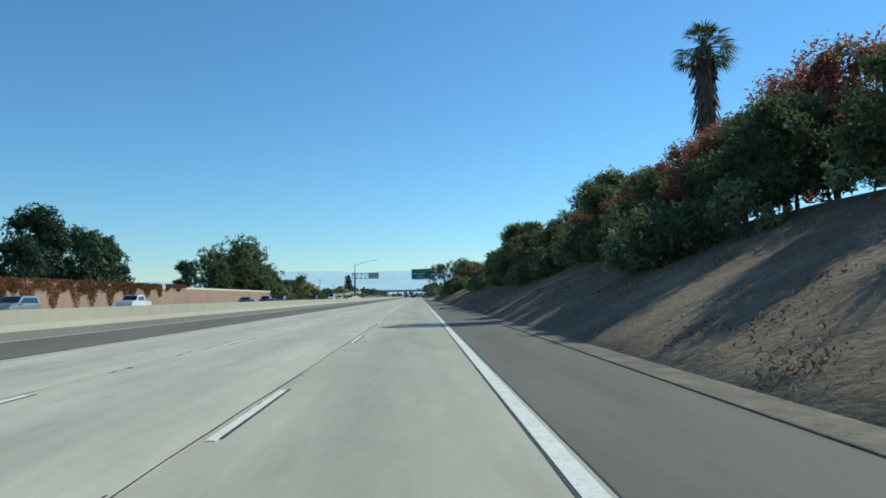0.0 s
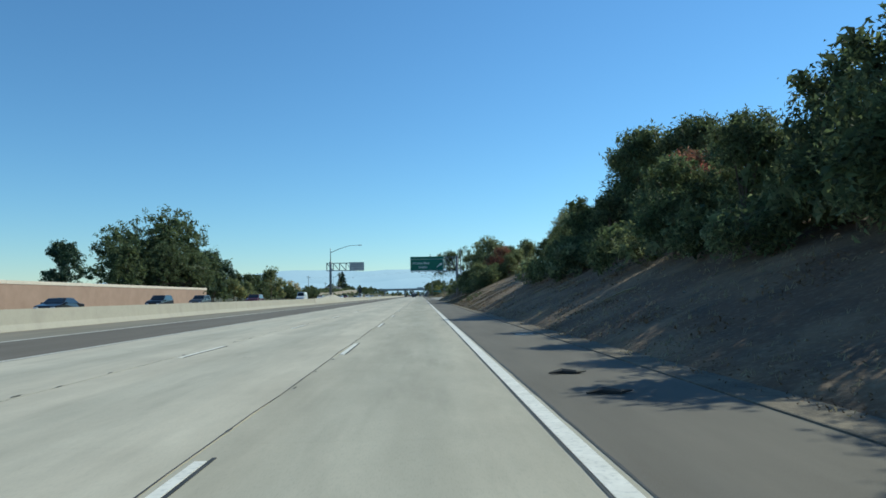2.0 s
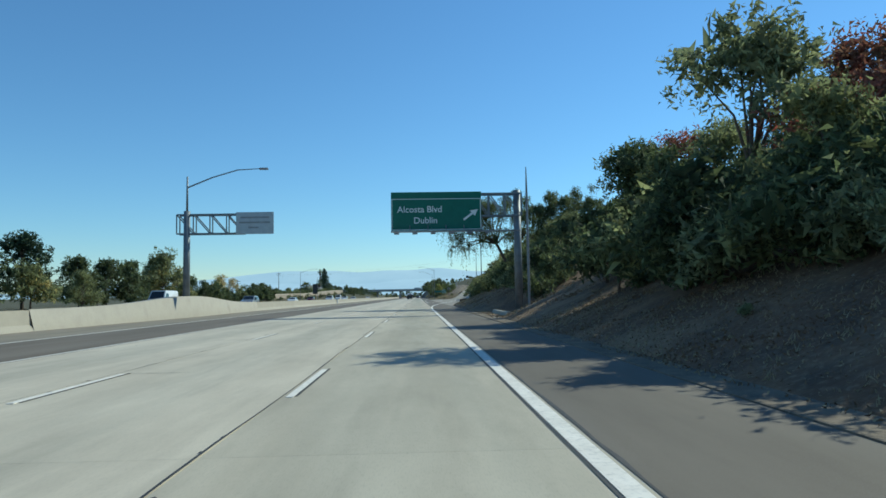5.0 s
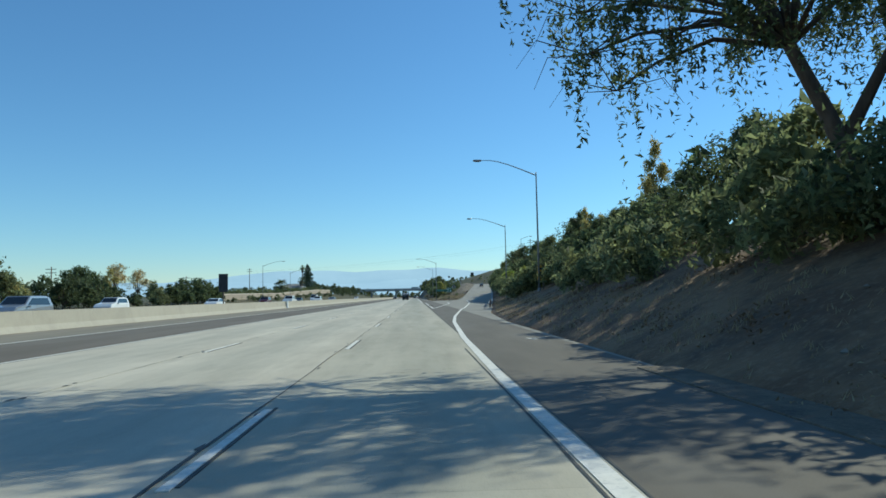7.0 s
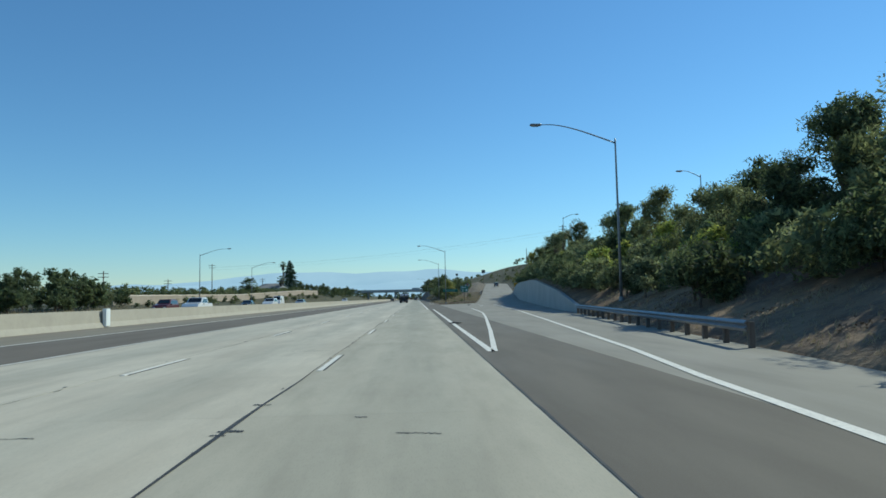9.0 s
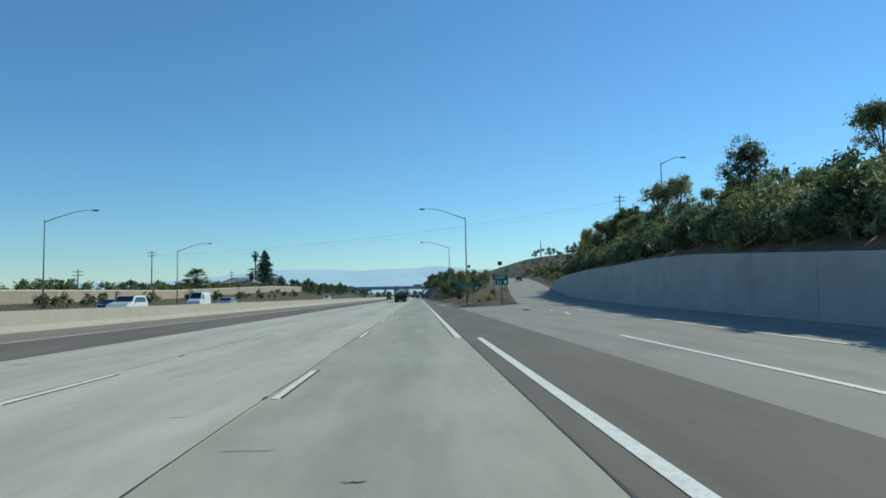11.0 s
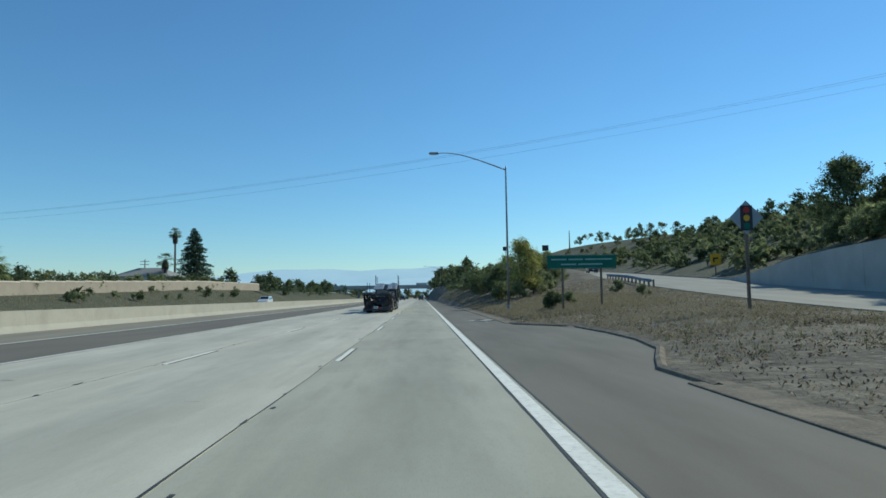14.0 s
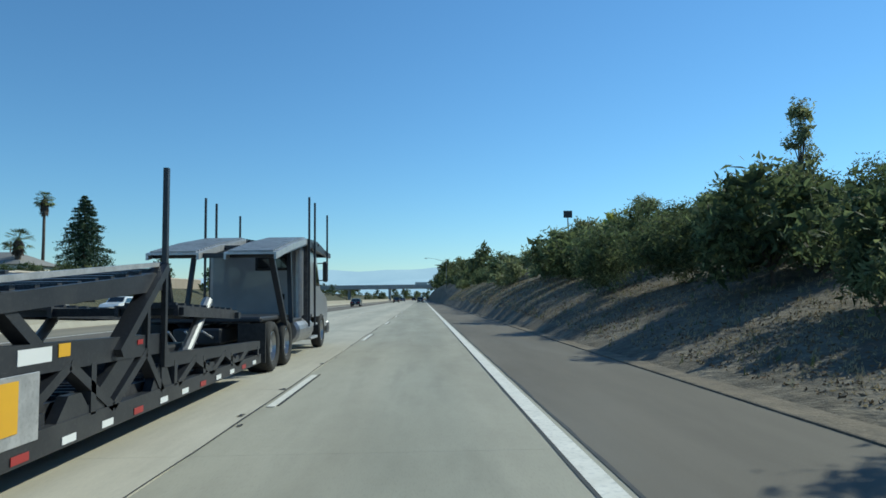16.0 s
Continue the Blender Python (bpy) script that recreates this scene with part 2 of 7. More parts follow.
def leaf(name, a, c, light=0.5):
    a, c = tuple(1.7 * v for v in a), tuple(1.7 * v for v in c)
    m = material(name, a, c, 0.9, 0.75, grain=(tuple(min(1.0, v * 1.9) for v in c), 2.2, 0.6), through_light=light, spread=0.18)
    n, k = m.node_tree.nodes, m.node_tree.links
    geo = n.new("ShaderNodeNewGeometry")
    rg = n.new("ShaderNodeMapRange")
    rg.inputs[3].default_value, rg.inputs[4].default_value = 0.5, 1.6
    k.new(geo.outputs["Random Per Island"], rg.inputs[0])
    for node in ("Principled BSDF", "Translucent BSDF"):
        sock = n[node].inputs["Base Color" if node[0] == "P" else "Color"]
        src = sock.links[0].from_socket
        hs = n.new("ShaderNodeHueSaturation")
        k.new(rg.outputs[0], hs.inputs["Value"])
        k.new(src, hs.inputs["Color"])
        k.new(hs.outputs[0], sock)
    return m


L_DARK = leaf("dark_evergreen_leaves", (0.042, 0.058, 0.026), (0.075, 0.088, 0.038))
L_OLIVE = leaf("olive_green_leaves", (0.085, 0.097, 0.042), (0.135, 0.143, 0.065))
L_BIRCH = leaf("yellowing_green_leaves", (0.115, 0.12, 0.04), (0.2, 0.19, 0.062))
L_BRIGHT = leaf("light_green_leaves", (0.13, 0.16, 0.035), (0.22, 0.22, 0.05))
L_RED = leaf("autumn_red_leaves", (0.2, 0.058, 0.042), (0.11, 0.07, 0.042))
L_RUST = leaf("rusty_autumn_leaves", (0.13, 0.07, 0.04), (0.075, 0.075, 0.034))
L_YEL = leaf("autumn_yellow_leaves", (0.29, 0.235, 0.085), (0.2, 0.18, 0.07))
L_PINE = leaf("conifer_needles", (0.022, 0.042, 0.022), (0.04, 0.06, 0.03), 0.15)
L_PALE = leaf("pale_dry_leaves", (0.34, 0.27, 0.15), (0.2, 0.18, 0.1))
L_GREY = leaf("grey_green_leaves", (0.09, 0.105, 0.055), (0.15, 0.16, 0.08))
L_PALM = leaf("palm_fronds", (0.05, 0.075, 0.022), (0.1, 0.11, 0.035), 0.2)
L_VINE = leaf("rusty_wall_vine_leaves", (0.17, 0.058, 0.034), (0.09, 0.065, 0.028))


# ---- mesh helpers ----
class Shape:
    """Collects vertices and faces of one part."""

    def __init__(self):
        self.v, self.f = [], []

    def add(self, verts, faces):
        o = len(self.v)
        self.v += [tuple(p) for p in verts]
        self.f += [tuple(o + i for i in q) for q in faces]
        return self

    def box(self, x0, y0, z0, x1, y1, z1, c=0.0):
        """A box between two corners, its edges chamfered by c."""
        c = min(c, abs(x1 - x0) / 2.2, abs(y1 - y0) / 2.2, abs(z1 - z0) / 2.2)
        if c <= 0:
            return self.add([(x, y, z) for x in (x0, x1) for y in (y0, y1) for z in (z0, z1)], [(0, 1, 3, 2), (4, 6, 7, 5), (0, 4, 5, 1), (2, 3, 7, 6), (0, 2, 6, 4), (1, 5, 7, 3)])
        bm = bmesh.new()
        bmesh.ops.create_cube(bm, size=1.0, matrix=Matrix.Translation(((x0 + x1) / 2, (y0 + y1) / 2, (z0 + z1) / 2)) @ Matrix.Diagonal((abs(x1 - x0), abs(y1 - y0), abs(z1 - z0), 1)))
        bmesh.ops.bevel(bm, geom=bm.edges[:], offset=c, segments=1, affect="EDGES")
        bm.verts.index_update()
        self.add([v.co for v in bm.verts], [[v.index for v in q.verts] for q in bm.faces])
        bm.free()
        return self

    def beam(self, p, q, w, h=None, up=(0, 0, 1)):
        """A square bar from p to q."""
        p, q, h = Vector(p), Vector(q), h or w
        d = (q - p).normalized()
        s = d.cross(Vector(up))
        s = s.normalized() if s.length > 1e-4 else Vector((1, 0, 0))
        u = s.cross(d).normalized()
        ring = [s * a * w / 2 + u * b * h / 2 for a, b in ((-1, -1), (1, -1), (1, 1), (-1, 1))]
        return self.add([p + r for r in ring] + [q + r for r in ring], [(3, 2, 1, 0), (4, 5, 6, 7), (0, 1, 5, 4), (1, 2, 6, 5), (2, 3, 7, 6), (3, 0, 4, 7)])

    def tube(self, path, radii, n=8, caps=True):
        """A round, tapering tube along a path."""
        path = [Vector(p) for p in path]
        if not hasattr(radii, "__len__"):
            radii = [radii] * len(path)
        verts, faces, side = [], [], None
        for i, p in enumerate(path):
            d = (path[min(i + 1, len(path) - 1)] - path[max(i - 1, 0)]).normalized()
            side = d.orthogonal().normalized() if side is None else (side - d * side.dot(d)).normalized()
            o = d.cross(side)
            verts += [p + (side * math.cos(a) + o * math.sin(a)) * radii[i] for a in [2 * math.pi * j / n for j in range(n)]]
        for i in range(len(path) - 1):
            faces += [(i * n + j, i * n + (j + 1) % n, (i + 1) * n + (j + 1) % n, (i + 1) * n + j) for j in range(n)]
        if caps:
            faces += [tuple(range(n))[::-1], tuple((len(path) - 1) * n + j for j in range(n))]
        return self.add(verts, faces)

    def prism(self, outline, axis, a, b):
        """An outline in the two other axes, drawn out along one axis from a to b."""
        n = len(outline)
        i = "xyz".index(axis)
        at3 = lambda p, t: tuple((list(p)[:i] + [t] + list(p)[i:]))
        return self.add([at3(p, a) for p in outline] + [at3(p, b) for p in outline], [tuple(range(n))[::-1], tuple(range(n, 2 * n))] + [(j, (j + 1) % n, n + (j + 1) % n, n + j) for j in range(n)])

    def mesh(self, name, mat, smooth=False):
        me = bpy.data.meshes.new(name)
        me.from_pydata(self.v, [], self.f)
        bm = bmesh.new()
        bm.from_mesh(me)
        bmesh.ops.recalc_face_normals(bm, faces=bm.faces[:])
        bm.to_mesh(me)
        bm.free()
        me.materials.append(mat)
        if smooth:
            me.polygons.foreach_set("use_smooth", [True] * len(me.polygons))
        return me


def part(name, shape, mat, parent=None, label="", smooth=False):
    ob = new(name, shape.mesh(name, mat, smooth))
    ob.parent = parent
    return tagged(ob, label)


def thing(name, label, category, at=(0, 0, 0), turn=0.0, group="", kind=""):
    ob = new(name)
    ob.matrix_basis = pose(*at, 0, 0, turn)
    return tagged(ob, label, category, group, kind)


def sheet(name, verts, faces, mat, label, category, kind="structure", smooth=False):
    me = bpy.data.meshes.new(name)
    me.from_pydata(verts, [], faces)
    me.materials.append(mat)
    if smooth:
        me.polygons.foreach_set("use_smooth", [True] * len(me.polygons))
    return tagged(new(name, me), label, category, "", kind)


def lin(x, *knots):
    return float(np.interp(x, [k[0] for k in knots], [k[1] for k in knots]))


# ---- the lie of the land: the road runs along +y ----
def ramp_z(y):
    return lin(y, (350, 0), (380, 0.1), (406, 0.2), (430, 0.36), (444, 0.52), (454, 0.76), (464, 1.1), (475, 1.55), (489, 2.2), (497, 2.75), (511, 3.35), (522, 3.85), (563, 5.8), (620, 8.1), (660, 9.5))


def berm_z(y):
    """Top of the planted ridge between the highway and the climbing ramp."""
    return 0.0 if y < 350 else min(0.00018 * (min(y, 505) - 350) ** 2 + max(0.0, y - 505) * 0.056, 9.5)


def ramp_edge(y):
    """Height of the ramp's left edge."""
    return ramp_z(y) * lin(y, (409, 0.0), (440, 1.0))


def bank_x(y):
    """Foot of the right-hand bank, or the face of the retaining wall."""
    if y > 620:
        return lin(y, (620, 47.9), (700, 24.0), (900, 22.0))
    return 13 + 0.118 * (y - 324) if y > 324 else lin(y, (225, 4.9), (250, 5.2), (267, 6.3), (276, 7.4), (294, 9.6), (324, 13.0))


def ramp_left(y):
    if y < 420:
        return lin(y, (408.6, 4.6), (409.2, 5.2), (411.5, 7.6), (414.5, 10.1), (417, 11.7), (420, 13.35))
    if y > 620:
        return lin(y, (620, 36.9), (700, 15.0), (900, 13.0))
    return 11.7 + 0.118 * (y - 406)


def wall_h(y):
    top = lin(y, (324, 0.37), (328, 0.72), (343, 2.02), (379, 3.97), (392, 4.34), (410, 4.51), (431, 4.85), (462, 4.9), (475, 4.55), (483, 4.15), (491, 3.25), (496, 2.95), (505, 3.2))
    return max(0.05, top - ramp_z(y) - 0.12)


def bay_x(y):
    """Edge of the paved bay that bulges from the shoulder into the gore."""
    return lin(y, (440, 4.5), (442, 5.17), (444.5, 6.1), (448, 6.7), (451.5, 6.9), (457, 6.8), (459, 5.6), (460.5, 4.6))


def bank_rise(y, d):
    """Height above the foot at d metres in from it."""
    if y < 225:
        low = lin(y, (120, 0.0), (136, 1.0), (164, 1.0), (176, 0.0))
        foot = 10.4 - 0.8 * low
        return (0.46 - 0.04 * low) * min(d, foot) + 0.1 * max(0.0, d - foot)
    a = lin(y, (225, 0.46), (260, 0.42), (330, 0.40), (370, 0.50), (440, 0.46), (520, 0.30), (600, 0.30))
    b = lin(y, (225, 10.4), (330, 11.0), (370, 9.0), (440, 10.0), (520, 36.0), (700, 40.0), (900, 20.0))
    return a * min(d, b) + 0.06 * max(0.0, min(d - b, 200))


def ground_z(x, y):
    n = 0.18 * noise.noise((x * 0.25, y * 0.25, 0)) + 0.5 * noise.noise((x * 0.05, y * 0.05, 3))
    if x < -44:
        rise = lin(y, (-100, 0.3), (240, 0.4), (400, 1.2), (490, 1.8), (600, 4.2), (900, 5.0)) * min(1.0, (-44 - x) / 12)
        return rise + 0.3 * n
    if x < 4.6:
        return -0.06
    L, W = ramp_left(y), bank_x(y)
    if x <= L and y >= 408.6:
        t = (x - 4.6) / max(L - 4.6, 0.1)
        if 439 < y < 461 and x < bay_x(y) + 0.35:
            return -0.05
        hump = 0.22 * math.sin(math.pi * min(1.0, t)) * lin(y, (409, 0.25), (425, 0.4), (445, 1.0))
        edge = ramp_edge(y) + (berm_z(y) - ramp_edge(y)) * lin(y, (496, 0.0), (520, 1.0)) * lin(t, (0.88, 1.0), (1.0, 0.0))
        return -0.02 + edge * t ** lin(y, (480, 1.15), (530, 0.55)) + hump * (1 + n) * min(1.0, (x - max(4.6, bay_x(y))) / 2)
    if x <= W - 0.01:
        e = ramp_edge(y)
        return e + (ramp_z(y) - e) * (x - L) / (W - L) - 0.06
    d = x - W
    if y < 225:
        d = max(0.0, d - 3.6 * math.exp(-(((y - 205) / 8) ** 4)))
    return ramp_z(y) + (wall_h(y) if y > 324 else 0.0) + bank_rise(y, d) + n * min(1.0, d / 3) * (1.0 if y < 330 else 0.7)


ys = sorted(set([-300, -150, -80, -40] + list(np.arange(-20, 640, 4.0)) + list(np.arange(407.5, 421, 0.75)) + list(np.arange(438, 464, 2.0)) + list(np.arange(640, 1000, 12.0)) + [1000, 1200, 1500, 2000, 3000, 4800]))
fixed = [-3500, -1500, -700, -350, -200, -130, -100, -80, -70, -64, -60, -56, -52, -48, -45, -44, -30, -10, 4.4]
verts, faces = [], []
for y in ys:
    L, W = ramp_left(y), bank_x(y)
    row = fixed + [4.6] + [4.6 + (L - 4.6) * i / 16 + 0.001 * i for i in range(1, 17)] + [L + (W - L) * i / 4 + 0.02 for i in range(1, 4)] + [W - 0.02] + [W + 0.03 + d for d in (0, 0.7, 1.5, 2.3, 3.2, 4.2, 5.2, 6.4, 7.6, 9, 10.5, 12, 14, 17, 20, 25, 30, 36, 45, 60, 90, 160, 300, 700, 1500, 3400)]
    for x in row:
        far = min(1.0, max(0.0, (y - 950) / 150))
        verts.append((x, y, ground_z(x, y) * (1 - far) if x > 4.6 else ground_z(x, y)))
w = len(row)
faces = [(j * w + i, j * w + i + 1, (j + 1) * w + i + 1, (j + 1) * w + i) for j in range(len(ys) - 1) for i in range(w - 1)]
land = sheet("ground", verts, faces, M_GROUND, "dry brown soil and grass verge rising into roadside banks", "ground", smooth=True)


land.data.materials.append(M_VERGE)
land.data.materials.append(M_GORE)
for q in land.data.polygons:
    q.material_index = int(q.center.x < -43.5 or (q.center.y > 440 and q.center.x > bank_x(q.center.y) + 0.5))
    if q.center.y > 408 and 4.3 < q.center.x < bank_x(q.center.y) + 0.5:
        q.material_index = 2


# ---- road ----
def strip(name, x0, x1, y0, y1, z, mat, label, category, step=20.0, bow=None):
    n = max(1, int((y1 - y0) / step))
    vs, fs = [], []
    for i in range(n + 1):
        y = y0 + (y1 - y0) * i / n
        a, b = (x0(y) if callable(x0) else x0), (x1(y) if callable(x1) else x1)
        za, zb = (z(y), bow(y) if bow else z(y)) if callable(z) else (z, z)
        vs += [(a, y, za), (b, y, zb), (a, y, za - 0.3), (b, y, zb - 0.3)]
    for i in range(n):
        o = 4 * i
        fs += [(o, o + 1, o + 5, o + 4), (o, o + 4, o + 6, o + 2), (o + 1, o + 3, o + 7, o + 5)]
    fs += [(0, 2, 3, 1), (4 * n, 4 * n + 1, 4 * n + 3, 4 * n + 2)]
    return sheet(name, vs, fs, mat, label, category)


strip("road_base", -10.2, 1.62, -120, 990, -0.012, M_FILLER, "grey joint filler under the concrete lanes", "road")
strip("road_far", -10.2, 1.62, 560, 990, 0.004, M_CONC, "pale concrete carriageway running on ahead", "road")
strip("road_median", -15.2, -10.2, -120, 990, 0.0, M_ASPH2, "weathered dark asphalt lane beside the concrete", "road")
strip("road_median_shoulder", -20.6, -15.2, -120, 990, 0.0, M_ASPH3, "dusty brown asphalt shoulder beside the barrier", "road")
strip("road_opposite", -43.0, -20.74, -120, 990, 0.24, M_ASPH2, "asphalt carriageway beyond the barrier", "road")
strip("shoulder", 1.62, 4.6, -120, 990, 0.0, M_ASPH, "dark asphalt shoulder along the right lane", "road")
vs = [(4.55, y, 0.003) for y in np.arange(440, 460.6, 0.5)]
m = len(vs)
vs += [(max(4.6, bay_x(v[1]) + 0.1), v[1], 0.003) for v in vs]
sheet("shoulder_bay", vs, [(i, m + i, m + i + 1, i + 1) for i in range(m - 1)], M_ASPH, "dark asphalt bay bulging from the shoulder into the gore", "road")


strip("exit_shoulder", 4.6, lambda y: bank_x(y) - 0.2, 226, 324, -0.003, M_RAMP, "pale dusty pavement widening from the shoulder into the exit", "road", 4.0)
strip("exit_ramp", ramp_left, lambda y: bank_x(y) - 0.02, 324, 408.6, lambda y: -0.002, M_RAMP, "pale weathered exit ramp beside a retaining wall", "road", 4.0, ramp_z)
strip("exit_ramp_nose", ramp_left, lambda y: bank_x(y) - 0.02, 408.6, 421, lambda y: ramp_edge(y) - 0.002, M_RAMP, "pale exit ramp passing the nose of the gore", "road", 0.6, ramp_z)
strip("exit_ramp_climb", ramp_left, lambda y: bank_x(y) - 0.02, 421, 640, ramp_edge, M_RAMP, "pale exit ramp climbing to the cross street", "road", 4.0, ramp_z)


def line(label, pts, width, y_step=4.0, zf=None):
    """A painted line along points (x, y)."""
    vs, fs = [], []
    for x, y in pts:
        z = (zf(y) if zf else 0.0) + 0.008
        vs += [(x - width / 2, y, z), (x + width / 2, y, z)]
    fs = [(2 * i, 2 * i + 1, 2 * i + 3, 2 * i + 2) for i in range(len(pts) - 1)]
    return sheet("lane_line", vs, fs, M_LINE, label, "road marking")


line("solid white edge line of the right lane", [(1.44, -60), (1.44, 120), (1.47, 225)], 0.21)
line("white edge line curving off into the exit lane", [(1.47, 225), (1.62, 236), (2.1, 250), (2.75, 260), (3.9, 273), (5.0, 285), (5.75, 291), (6.7, 301), (8.05, 315), (10.8, 345), (13.8, 392)], 0.2, zf=lambda y: 0.5 * ramp_z(y))
line("white gore line beside the through lane", [(2.02, 291.2), (2.1, 330), (2.15, 356.5)], 0.2)
line("white gore line along the exit lane", [(2.1, 291.2), (3.2, 302), (5.0, 321), (6.1, 334), (6.6, 345), (6.95, 356.3)], 0.17)
line("worn white dash on the exit ramp", [(10.1, 377.3), (11.0, 383)], 0.17, zf=lambda y: 0.04)
line("worn white dash on the exit ramp", [(10.6, 385.6), (11.0, 388.2)], 0.2, zf=lambda y: 0.07)
line("solid white edge line past the exit", [(1.46, 356.5), (1.44, 430), (1.44, 500), (1.44, 980)], 0.21)
line("white line at the edge of the concrete", [(-10.28, -60), (-10.28, 980)], 0.13)
line("white line beside the median shoulder", [(-15.2, -60), (-15.2, 980)], 0.17)
for x in (-25.2, -28.9, -32.6, -36.3):
    line("white line on the far carriageway", [(x, -60), (x, 980)], 0.12, zf=lambda y: 0.24)

for a, c, e in (((4.26, 235.24), (3.64, 235.18), (3.88, 234.6)), ((3.97, 85.02), (3.36, 84.95), (3.7, 84.48))):
    s = Shape().beam((*c, 0.005), (*a, 0.005), 0.11, 0.012).beam((*c, 0.004), (*e, 0.004), 0.11, 0.012)
    tagged(part("shoulder_chevron", s, M_LINE), "white chevron painted on the shoulder", "road marking", "chevrons on the shoulder")
# last position: a dark mark in the ramp pavement, built as the same strip
for x, y in ((2.59, 73.3), (2.66, 70.9), (2.2, 310.4), (9.3, 390.0)):
    s0 = Shape()
    z0 = 0.05 if y > 380 else 0.0
    s0.tube([(x - 0.35, y - 0.05, 0.03 + z0), (x - 0.1, y + 0.06, 0.05 + z0), (x + 0.15, y, 0.03 + z0), (x + 0.35, y + 0.08, 0.04 + z0)], [0.015, 0.05, 0.04, 0.012], 6)
    tagged(part("tyre_scrap", s0, M_TAR), "torn black strip of tyre rubber on the shoulder", "debris", "tyre scraps on the shoulder")
for lx, name in ((-2.0, "dashes between the right and middle lanes"), (-6.0, "dashes between the middle and left lanes")):
    first = None
    for i in range(-2, 66):
        y = 7.0 + lin(14.06 * i, (0, 0.0), (113, 1.3), (198, 1.1), (266, -0.9), (380, -0.4), (464, 0.3), (492, -0.4)) + 14.06 * i
        if first is None:
            first = tagged(part("lane_dash", Shape().box(-0.055, 0, 0, 0.055, 3.66, 0.012), M_LINE), "white lane dash with a dark contrast edge", "road marking", name)
            part("contrast_edge", Shape().box(0.06, 0.1, -0.004, 0.1, 3.8, 0.008), M_TAR, first, "dark worn contrast stripe")
            first.matrix_basis = pose(lx, y, 0)
        else:
            copy_thing(first, pose(lx, y, 0))
for x in (-2.14, -6.18):
    vs, fs = [], []
    ry = random.Random(int(-x * 10))
    for i in range(420):
        y, w = -30 + i * 1.45, 0.008 + 0.022 * max(0.0, noise.noise((i * 0.16, x, 0)) + 0.15) * ry.uniform(0.2, 1.5)
        w *= 1.0 if x > -4 else 0.4
        d = 0.02 * math.sin(i * 0.9) + 0.012 * ry.uniform(-1, 1)
        vs += [(x + d - w, y, 0.0065), (x + d + w, y, 0.0065)]
    fs = [(2 * j, 2 * j + 1, 2 * j + 3, 2 * j + 2) for j in range(419)]
    for i in range(230):
        cy, cx, a, b = ry.uniform(0, 560), x + ry.uniform(-0.1, 0.1), ry.uniform(0.015, 0.06), ry.uniform(0.05, 0.22)
        o = len(vs)
        vs += [(cx + a * math.cos(k * 0.785) * ry.uniform(0.4, 1.2), cy + b * math.sin(k * 0.785) * ry.uniform(0.4, 1.2), 0.0075) for k in range(8)]
        fs.append(tuple(range(o, o + 8)))
    sheet("lane_joint", vs, fs, M_TAR, "dark sealed joint between concrete lanes", "road joint")
# dark seam between the lane and its edge line, and the ragged joint with the shoulder
ry = random.Random(77)
for label, x, w0, w1, y0, y1 in (("thin dark seam beside the edge line", 1.315, 0.012, 0.022, -40, 232), ("thin dark seam beside the edge line", 1.315, 0.012, 0.022, 357, 560), ("ragged dark joint between concrete and shoulder", 1.62, 0.008, 0.055, -40, 560)):
    vs = []
    n = int((y1 - y0) / 0.7)
    for i in range(n + 1):
        y = y0 + 0.7 * i
        k = max(0.0, noise.noise((y * 0.11, x, 2)) + 0.35)
        vs += [(x - w0 - 0.01 * ry.random(), y, 0.0068), (x + w0 + (w1 - w0) * min(1.0, k) * ry.uniform(0.2, 1.2), y, 0.0068)]
    sheet("lane_joint", vs, [(2 * j, 2 * j + 1, 2 * j + 3, 2 * j + 2) for j in range(n)], M_TAR, label, "road joint")
# cracks and skid marks on the concrete
rng = random.Random(5)
for i in range(190):
    y, x = rng.uniform(0, 540), rng.choice([rng.uniform(-1.8, 1.2), rng.uniform(-5.6, -2.6), rng.uniform(-9.6, -6.6)])
    a = rng.choice([0.08, 0.12, 0.16, 0.2, 0.3, 0.7])
    wd = rng.uniform(0.008, 0.03)
    pts, s = [], Shape()
    n = 6
    for j in range(n + 1):
        px = x + a * (j / n - 0.5) * 2
        py = y + rng.uniform(-0.03, 0.03)
        k = wd * rng.uniform(0.2, 1.0) * (1 - abs(2 * j / n - 1) ** 3)
        pts += [(px, py - k, 0.007), (px, py + k, 0.007)]
    s.add(pts, [(2 * j, 2 * j + 2, 2 * j + 3, 2 * j + 1) for j in range(n)])
    tagged(part("pavement_crack", s, M_TAR), "dark sealed crack across the concrete lane", "crack", "cracks in the lanes")
